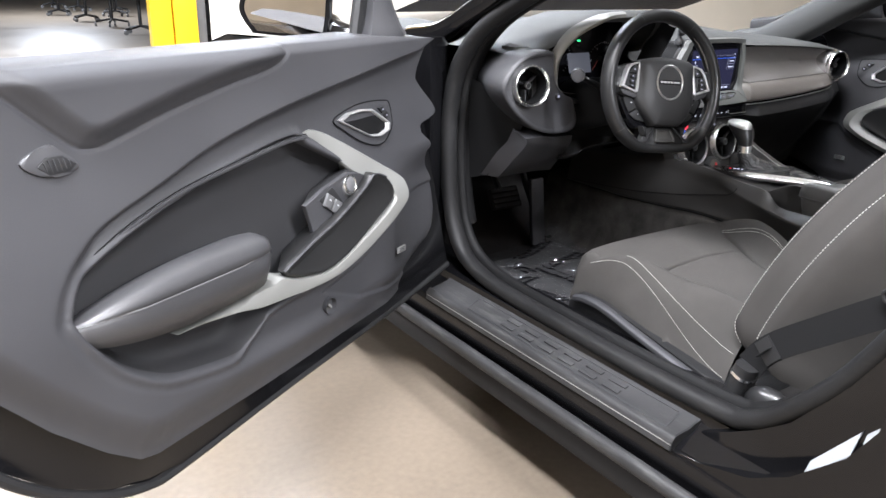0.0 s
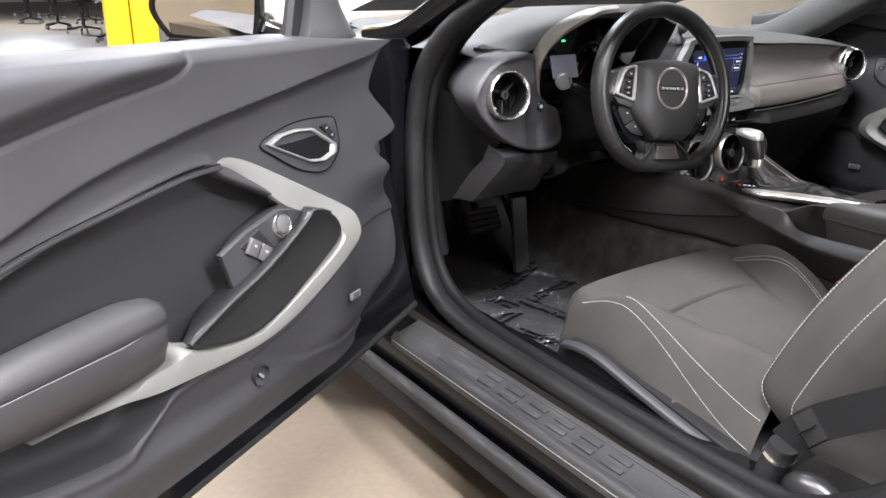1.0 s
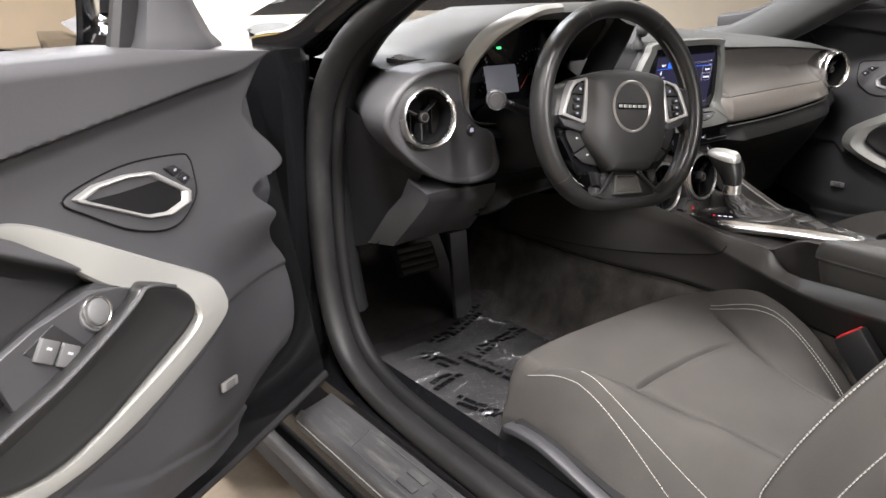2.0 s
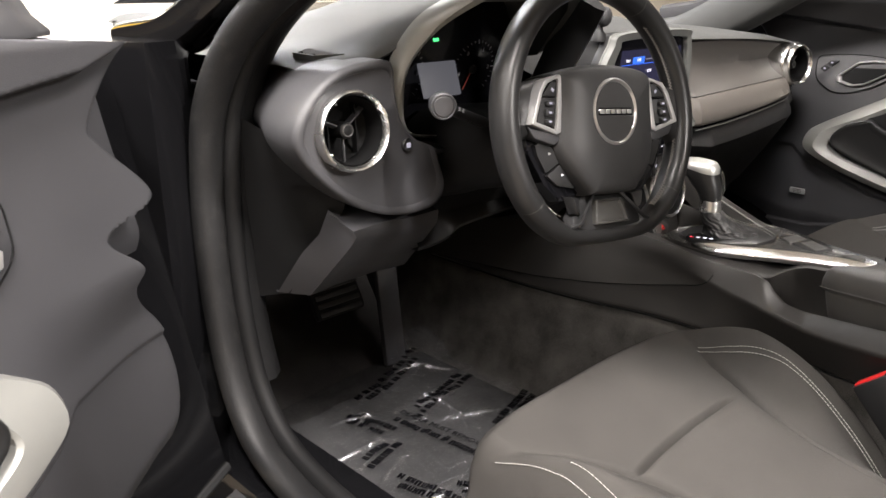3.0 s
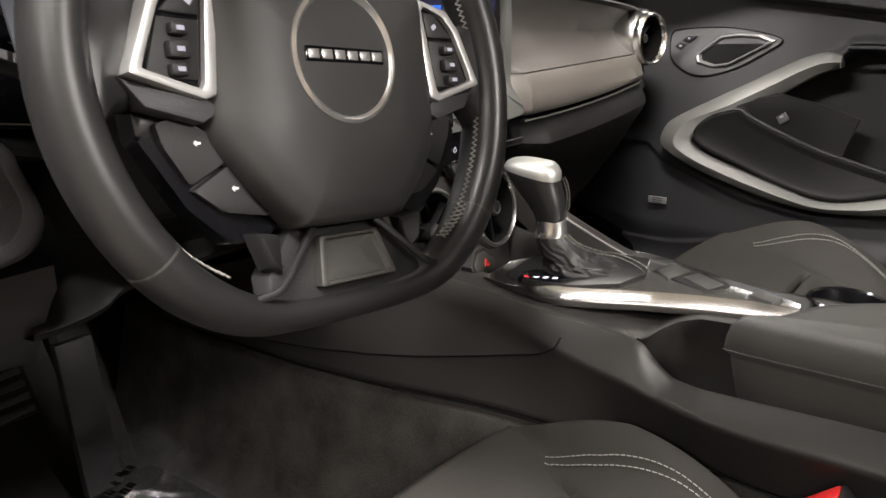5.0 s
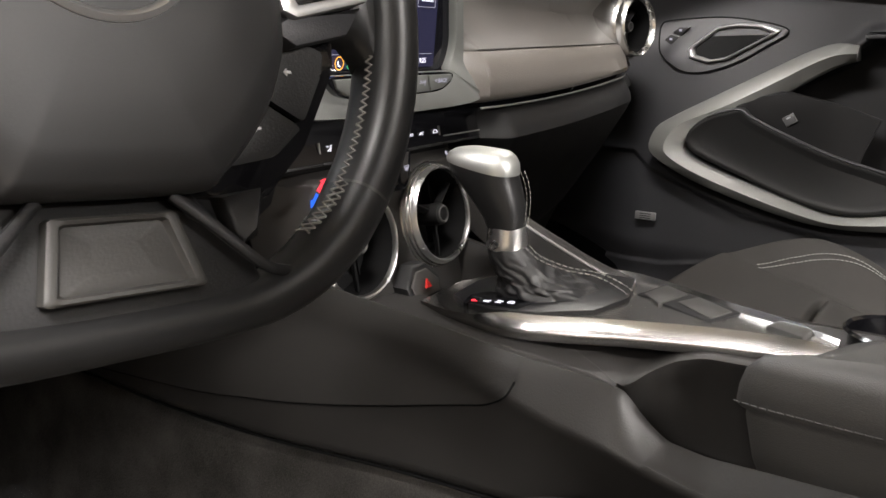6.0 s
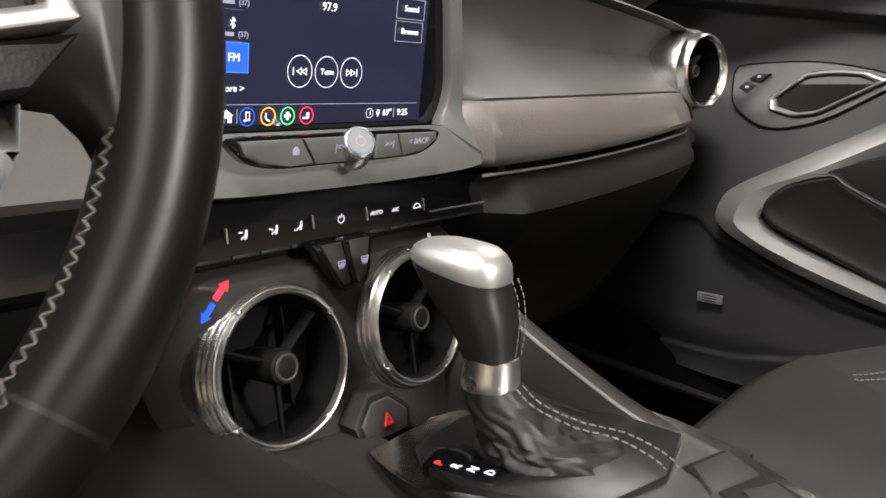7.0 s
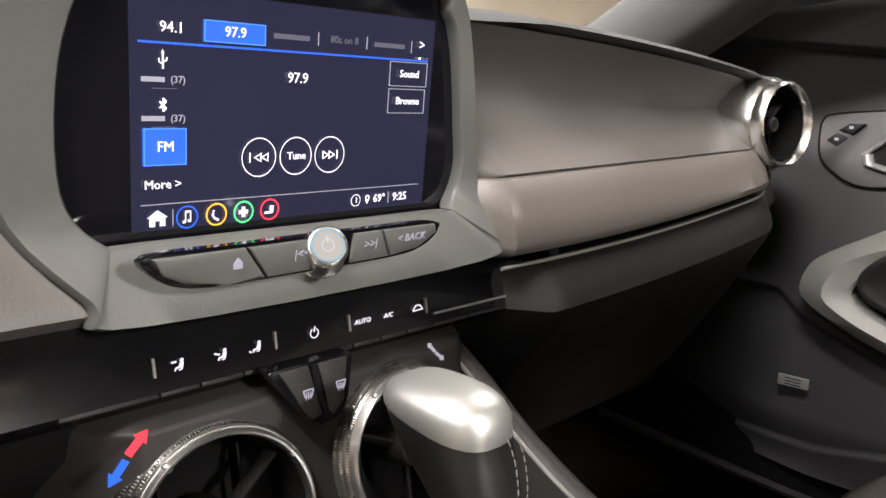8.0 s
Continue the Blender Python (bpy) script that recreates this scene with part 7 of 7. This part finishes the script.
# ---- seats ----
def car_seat():
    s = thing("bucket_seat", (-.36, -.35, .22), "charcoal cloth bucket seat with pale stitching", "seat", "front seats")
    cx, hw = -.345, .245

    def top(a, v):
        """Cushion surface: a across from -1 to 1, v from front to back."""
        aa = abs(a)
        ac = float(np.interp(v, [0, .1, .25, .45, .75, 1], [.96, .86, .68, .52, .38, .34]))
        bol = .050 * float(sstep(ac, min(ac + .32, .99), np.array(aa))) * float(sstep(-.08, .30, np.array(v)))
        edge = -.062 * max(0, (aa - .84) / .16) ** 2.2 if a < 0 else -.05 * max(0, (a - .95) / .05) ** 2.2
        z = .424 - .045 * v + .012 * math.sin(math.pi * min(1, v * 1.6)) * (1 - aa) + bol + edge
        crease = -.018 * math.exp(-((aa - ac) / .014) ** 2) * float(sstep(.10, .35, np.array(v)))
        gone = v - .388 - .06 * max(0, aa - .30) ** 1.5
        cross = (-.013 * math.exp(-(gone / .010) ** 2) + .005 * math.exp(-((gone - .035) / .030) ** 2)) * float(sstep(ac + .01, ac - .12, np.array(aa))) * (1 if a < 0 else float(sstep(.50, .25, np.array(a))))
        z = z - (.11 * float(sstep(.30, 1.0, np.array(v))) * float(sstep(.55, 1.0, np.array(aa))) if a < 0 else min(.17, .5 * max(0, v - .28) ** 2) * float(sstep(.35, .80, np.array(aa))))
        y = -.150 - .43 * v - .02 * aa ** 3 * (1 - v)
        x = cx + hw * a * (1 - .06 * (1 - v) * aa) * (1 + .04 * v)
        return Vector((x, y, z + crease + cross))

    av = np.linspace(-1, 1, 141)
    bm = bmesh.new()
    rows = []
    front = []
    for zz, yy, k in ((.270, -.165, .93), (.300, -.143, .96), (.345, -.128, .99), (.385, -.124, 1.0), (.408, -.130, 1.0)):
        r = []
        for a in av:
            t = top(a, 0)
            r.append(Vector((cx + (t.x - cx) * k, yy - .03 * abs(a) ** 4, min(zz, t.z - .004 - (.424 - zz) * .2) if zz > .35 else zz)))
        rows.append(r)
    for v in sorted(list(np.linspace(0, 1, 90)) + list(np.linspace(.362, .425, 24))):
        rows.append([top(a, v) for a in av])
    full = []
    for i, r in enumerate(rows):
        lo = .27
        l, q = r[0], r[-1]
        full.append([Vector((l.x + .006, l.y, lo)), Vector((l.x - .012, l.y, (lo + l.z) / 2)), Vector((l.x - .010, l.y, l.z - .03 if l.z > .33 else l.z - .002))] + r +
                    [Vector((q.x + .010, q.y, q.z - .03 if q.z > .33 else q.z - .002)), Vector((q.x + .012, q.y, (lo + q.z) / 2)), Vector((q.x - .006, q.y, lo))])
    sheet(bm, full)
    cu = part("cushion", bm, CLOTH, s, "charcoal cloth cushion", angle=80)
    inner = lambda v: float(np.interp(v, [0, .1, .25, .45, .75, 1], [.96, .86, .68, .52, .38, .34]))
    runs = (lambda v: .795, lambda v: .826, lambda v: -.945, lambda v: -.90 + .04 * float(sstep(.4, .9, np.array(v))))
    for run, v0 in zip(runs, (.15, .14, .05, .30)):
        stitches([top(run(v), v) + Vector((-.001, 0, .0016)) for v in np.linspace(v0, .98, 80)], (0, 0, 1), THREAD, cu, .0040, .0014, .00058)
    # backrest
    def back(a, v):
        aa = abs(a)
        bol = .065 * float(sstep(.42, .80, np.array(aa))) * (1 - .4 * v) - .006 * math.exp(-((aa - .62) / .02) ** 2) - .004 * math.exp(-((aa - .92) / .015) ** 2)
        edge = -.07 * max(0, (aa - .86) / .14) ** 2
        w = .26 - .05 * max(0, v - .5) * 2 - .018 * (1 - float(sstep(0, .45, np.array(v))))
        y = -.61 - .17 * v - .28 * v * v + bol + edge - .05 * max(0, (.09 - v) / .09) ** 2
        return Vector((cx + w * a, y, .36 + .66 * v))

    bm = bmesh.new()
    rows = []
    for v in np.linspace(0, 1, 50):
        r = [back(a, v) for a in np.linspace(-1, 1, 51)]
        l, q = r[0], r[-1]
        rows.append([l + Vector((.01, -.16, -.02)), l + Vector((-.016, -.08, 0)), l + Vector((-.020, -.035, 0)), l + Vector((-.013, -.010, 0))] + r + [q + Vector((.013, -.010, 0)), q + Vector((.020, -.035, 0)), q + Vector((.016, -.08, 0)), q + Vector((-.01, -.16, -.02))])
    top_edge = [p + Vector((0, -.06, .03)) for p in rows[-1]]
    sheet(bm, rows + [top_edge])
    bk = part("backrest", bm, CLOTH, s, "charcoal cloth backrest with bolsters", angle=80)
    for a0 in (-.90, -.64, .64, .90):
        stitches([back(a0, v) + Vector((0, .0012, 0)) for v in np.linspace(.02, .95, 80)], (0, 1, 0), THREAD, bk, .0042, .0022, .0008)
    for sd in (-1, 1):
        stitches([back(sd, v) + Vector((.0075 * sd, -.0038, 0)) for v in np.linspace(.04, .9, 80)], (.6 * sd, .8, 0), THREAD, bk, .0042, .0022, .0008)
    # side valance with recline lever
    bm = bmesh.new()
    vp = [(-.155, .285), (-.165, .318), (-.20, .345), (-.27, .348), (-.36, .337), (-.45, .322), (-.56, .302), (-.62, .285), (-.62, .225), (-.40, .232), (-.175, .240)]
    slab(bm, [(-.602 - .012 * float(sstep(-.2, -.5, np.array(y))), y, z) for y, z in vp], (.05, 0, 0), .010, 3)
    va = part("side_valance", bm, PLASTIC_DARK, s, "black plastic seat valance")
    bm = bmesh.new()
    sweep(bm, smooth_path([(-.603, -.19, .330), (-.607, -.23, .339), (-.611, -.29, .339), (-.616, -.41, .317), (-.619, -.54, .293), (-.619, -.62, .276)], 8), oval(.008, .0115, 12, 2.5), up=(-1, 0, 0))
    part("valance_rail", bm, PLASTIC, va, "grey valance edge")
    bm = bmesh.new()
    bar(bm, pose(-.610, -.305, .288), .012, .016, .012, .003)
    part("seat_switch", bm, SATIN, va, "small seat switch")
    bm = bmesh.new()
    bar(bm, pose(cx, -.38, .24), .40, .40, .06, .01)
    part("seat_rail", bm, PLASTIC_DARK, s)
    return s


seat = car_seat()
copy_thing(seat, Matrix.Translation((.345, -.36, .254)))


SATINCAP = material("glossy_black_cap", (0.012, 0.012, 0.0125), 0.28, vary=0.08)


def seat_belt():
    b = thing("seat_belt", (-.66, -.70, .33), "black seat belt with its anchor by the sill", "seat belt")
    bm = bmesh.new()
    pts = smooth_path([(-.655, -.665, .385), (-.652, -.70, .435), (-.650, -.78, .500), (-.640, -.88, .575), (-.62, -1.0, .65)], 8)
    sweep(bm, pts, [(-.024, -.001), (.024, -.001), (.024, .001), (-.024, .001)], up=(-1, 0, .2))
    web = part("webbing", bm, WEBBING, b, "woven black webbing")
    bm = bmesh.new()
    sweep(bm, [(-.6565, -.6860, .4180), (-.6545, -.7060, .4410)], [(-.021, -.0016), (.021, -.0016), (.021, .0016), (-.021, .0016)], up=(-1, 0, .2))
    label = part("care_label", bm, PLASTIC_DARK, web, "grey sewn label")
    for k in range(6):
        bm = bmesh.new()
        bar(bm, axes((-.6575, -.689 - .0028 * k, .4215 + .0033 * k), (0, -.02, -1), (0, -.65, .75)), .0015, .0016, .034)
        part("label_line", bm, WEBBING, label)
    bm = bmesh.new()
    sweep(bm, smooth_path([(-.665, -.655, .315), (-.662, -.66, .35), (-.658, -.67, .392)], 5), oval(.019, .026, 14, 2.6), up=(-1, 0, 0))
    an = part("anchor_cover", bm, PLASTIC_DARK, b, "black anchor cover")
    bm = bmesh.new()
    sweep(bm, [(-.660, -.664, .372), (-.6595, -.666, .377)], oval(.0205, .0275, 16, 2.6), up=(-1, 0, 0))
    part("chrome_band", bm, CHROME, an, "bright band")
    bm = bmesh.new()
    bmesh.ops.create_uvsphere(bm, u_segments=20, v_segments=12, radius=.038, matrix=pose(-.668, -.722, .342) @ Matrix.Diagonal((.6, 1.15, .85, 1)))
    part("anchor_cap", bm, SATINCAP, b, "rounded glossy black cap")
    bm = bmesh.new()
    loop = [(-.655 + .004 * math.cos(t), -.885 + .032 * math.cos(t), .585 + .014 * math.sin(t)) for t in np.linspace(0, 2 * math.pi, 24, endpoint=False)]
    sweep(bm, loop, oval(.004, n=8), up=(-1, 0, 0), loop=True)
    part("belt_guide", bm, PLASTIC_DARK, b, "black belt guide loop")


def buckle():
    b = thing("belt_buckle", (-.115, -.47, .36), "black belt buckle with a red release button", "belt buckle")
    m = axes((-.108, -.469, .406), (.06, -.76, .65), (0, .57, .82))
    bm = bmesh.new()
    bar(bm, m, .050, .084, .026, .005)
    body = part("buckle_body", bm, PLASTIC_DARK, b)
    bm = bmesh.new()
    bar(bm, m @ pose(0, .0395, .0005), .042, .0075, .0190, .0025)
    part("release_button", bm, RED, b, "red release button")


seat_belt()
buckle()


# ---- footwell ----
def pedal(name, label, c, w, h, tilt, arm_top, ribs):
    p = thing(name, (c[0], c[1], c[2] - h / 2), label, "pedal", "pedals")
    m = Matrix.Translation(c) @ pose(0, 0, 0, tilt, 0, 0)
    bm = bmesh.new()
    bar(bm, m, w, .014, h, .004)
    pad = part("pad", bm, RUBBER if ribs else PLASTIC, p, "black rubber pad" if ribs else "long plain plastic pad")
    for k in range(ribs):
        bm = bmesh.new()
        bar(bm, m @ pose(0, -.008, (k - (ribs - 1) / 2) * h / ribs), w * .86, .006, h / ribs * .55, .0015)
        part("rib", bm, PLASTIC, pad)
    bm = bmesh.new()
    sweep(bm, smooth_path([Vector(c) + Vector((0, .01, 0)), Vector(arm_top) * .5 + Vector(c) * .5 + Vector((0, .05, 0)), arm_top], 5), oval(.012, .008, 8), up=(1, 0, 0))
    part("arm", bm, PLASTIC_DARK, p)


pedal("brake_pedal", "ribbed black rubber brake pedal", (-.372, .375, .392), .105, .062, -28, (-.37, .50, .66), 4)
pedal("accelerator_pedal", "tall narrow black accelerator pedal", (-.276, .338, .345), .048, .20, -7, (-.262, .42, .60), 0)


def film_material():
    m = bpy.data.materials.new("clear_plastic_film")
    m.use_nodes = True
    nt = m.node_tree
    out = nt.nodes["Material Output"]
    tr = nt.nodes.new("ShaderNodeBsdfTransparent")
    tr.inputs[0].default_value = (.93, .93, .95, 1)
    gl = nt.nodes.new("ShaderNodeBsdfGlossy")
    gl.inputs["Roughness"].default_value = 0.24
    gl.inputs["Color"].default_value = (.9, .9, .95, 1)
    df = nt.nodes.new("ShaderNodeBsdfDiffuse")
    df.inputs["Color"].default_value = (.75, .76, .78, 1)
    m1 = nt.nodes.new("ShaderNodeMixShader")
    m1.inputs[0].default_value = 0.027
    nt.links.new(tr.outputs[0], m1.inputs[1])
    nt.links.new(df.outputs[0], m1.inputs[2])
    mx = nt.nodes.new("ShaderNodeMixShader")
    mx.inputs[0].default_value = 0.10
    nt.links.new(m1.outputs[0], mx.inputs[1])
    nt.links.new(gl.outputs[0], mx.inputs[2])
    nt.links.new(mx.outputs[0], out.inputs[0])
    return m


FILM = film_material()
MATPILE = material("black_mat_pile", (0.016, 0.0155, 0.0155), 1.0, grain=1.0, scale=420, bump=0.8, vary=0.4, blotch=30, spec=0.06)


def floor_mats():
    mat = thing("floor_mat", (-.36, .10, .22), "black carpet floor mat in the driver's footwell", "floor mat")
    bm = bmesh.new()
    slab(bm, [(-.57, .34, .222), (-.57, -.14, .222), (-.17, -.14, .222), (-.15, .10, .222), (-.16, .33, .225), (-.30, .36, .225)], (0, 0, .012), .0)
    part("mat_carpet", bm, MATPILE, mat)
    film = thing("plastic_cover", (-.36, .10, .235), "crumpled clear plastic film printed in black, over the mat", "plastic cover")
    rnd = random.Random(11)
    folds = []
    for k in range(70):
        a = radians(rnd.choice((20, 35, 150, 165, 80)) + rnd.uniform(-16, 16))
        folds.append((rnd.uniform(-.54, -.12), rnd.uniform(-.12, .30), math.cos(a), math.sin(a), rnd.uniform(.03, .10), rnd.uniform(.0020, .0042), rnd.uniform(.0030, .0075), rnd.uniform(-4, 4)))

    def film_height(x, y):
        """The film lies loosely: swells, long thin folds, and a bunch pushed up against the pedal."""
        z = .244 + .007 * noise.noise((x * 9, y * 9, 2)) + .004 * noise.noise((x * 24, y * 16, 7)) + .0012 * noise.noise((x * 70, y * 60, 4))
        for fx, fy, ca, sa, ln, wd, ht, bend in folds:
            along = (x - fx) * ca + (y - fy) * sa
            if abs(along) < ln:
                off = (y - fy) * ca - (x - fx) * sa - bend * along * along
                if abs(off) < 4 * wd:
                    z += ht * math.exp(-(off / wd) ** 2) * (1 - (along / ln) ** 2)
        bunch = math.exp(-((x + .225) / .075) ** 2) * float(sstep(.235, .33, np.array(y)))
        z += bunch * (.045 + .022 * noise.noise((x * 46, y * 6, 11)) + .010 * abs(noise.noise((x * 70 + y * 9, y * 8, 17))))
        return z + .030 * float(sstep(-.17, -.105, np.array(x)))

    bm = bmesh.new()
    nx, ny = 200, 215
    rows = []
    for j in range(ny):
        v = j / (ny - 1)
        row = []
        for i in range(nx):
            u = i / (nx - 1)
            x = -.555 + .455 * u + .01 * noise.noise((v * 6, 0, 3))
            y = .275 - .43 * v + .075 * float(sstep(.45, .68, np.array(u))) * (1 - v) + .012 * noise.noise((u * 7, 1, 5))
            row.append((x, y, film_height(x, y)))
        rows.append(row)
    sheet(bm, rows)
    f = part("film", bm, FILM, film, angle=180)
    f.visible_shadow = False
    # warning text printed in double rows, in a zigzag of blocks
    runs = ((-.211, .197, -.376, .160), (-.171, .228, -.144, .091), (-.174, .068, -.314, .032), (-.403, .185, -.377, -.005), (-.469, .232, -.442, .136), (-.460, .115, -.535, .095), (-.415, .262, -.250, .290),
            (-.36, -.045, -.22, -.025), (-.525, .040, -.500, -.06), (-.47, -.03, -.42, -.12), (-.26, -.07, -.15, -.055))
    for k, (x0, y0, x1, y1) in enumerate(runs):
        span, turn = math.hypot(x1 - x0, y1 - y0), math.degrees(math.atan2(y1 - y0, x1 - x0))
        for row in range(2):
            rnd, at = random.Random(k * 7 + row), -span / 2 + (.012 if row else 0)
            m = pose((x0 + x1) / 2, (y0 + y1) / 2, 0, 0, 0, turn) @ pose(0, .0085 - .017 * row, 0)
            if k == 3 and row == 0:
                letters("DEALER MUST REMOVE", m @ pose(0, 0, film_height((x0 + x1) / 2, (y0 + y1) / 2) + .006), .0165, PIANO, film, "print")
                continue
            bm = bmesh.new()
            while at < span / 2 - (.015 if row else 0):
                w = rnd.uniform(.005, .009)
                c = m @ pose(at + w / 2, rnd.uniform(-.0008, .0008), 0)
                z = film_height(c.translation.x, c.translation.y) + .002
                for g in range(2):
                    bar(bm, pose(0, 0, z) @ c @ pose((g - .5) * w * .62, 0, 0), w * .38, .0122, .0005)
                bar(bm, pose(0, 0, z) @ c @ pose(0, rnd.choice((-.0046, 0, .0046)), 0), w * .9, .0026, .0005)
                at += w + rnd.choice((.0018, .0018, .0018, .0022, .0060))
            part("print_bar", bm, PIANO, film, "black printed bar")


floor_mats()
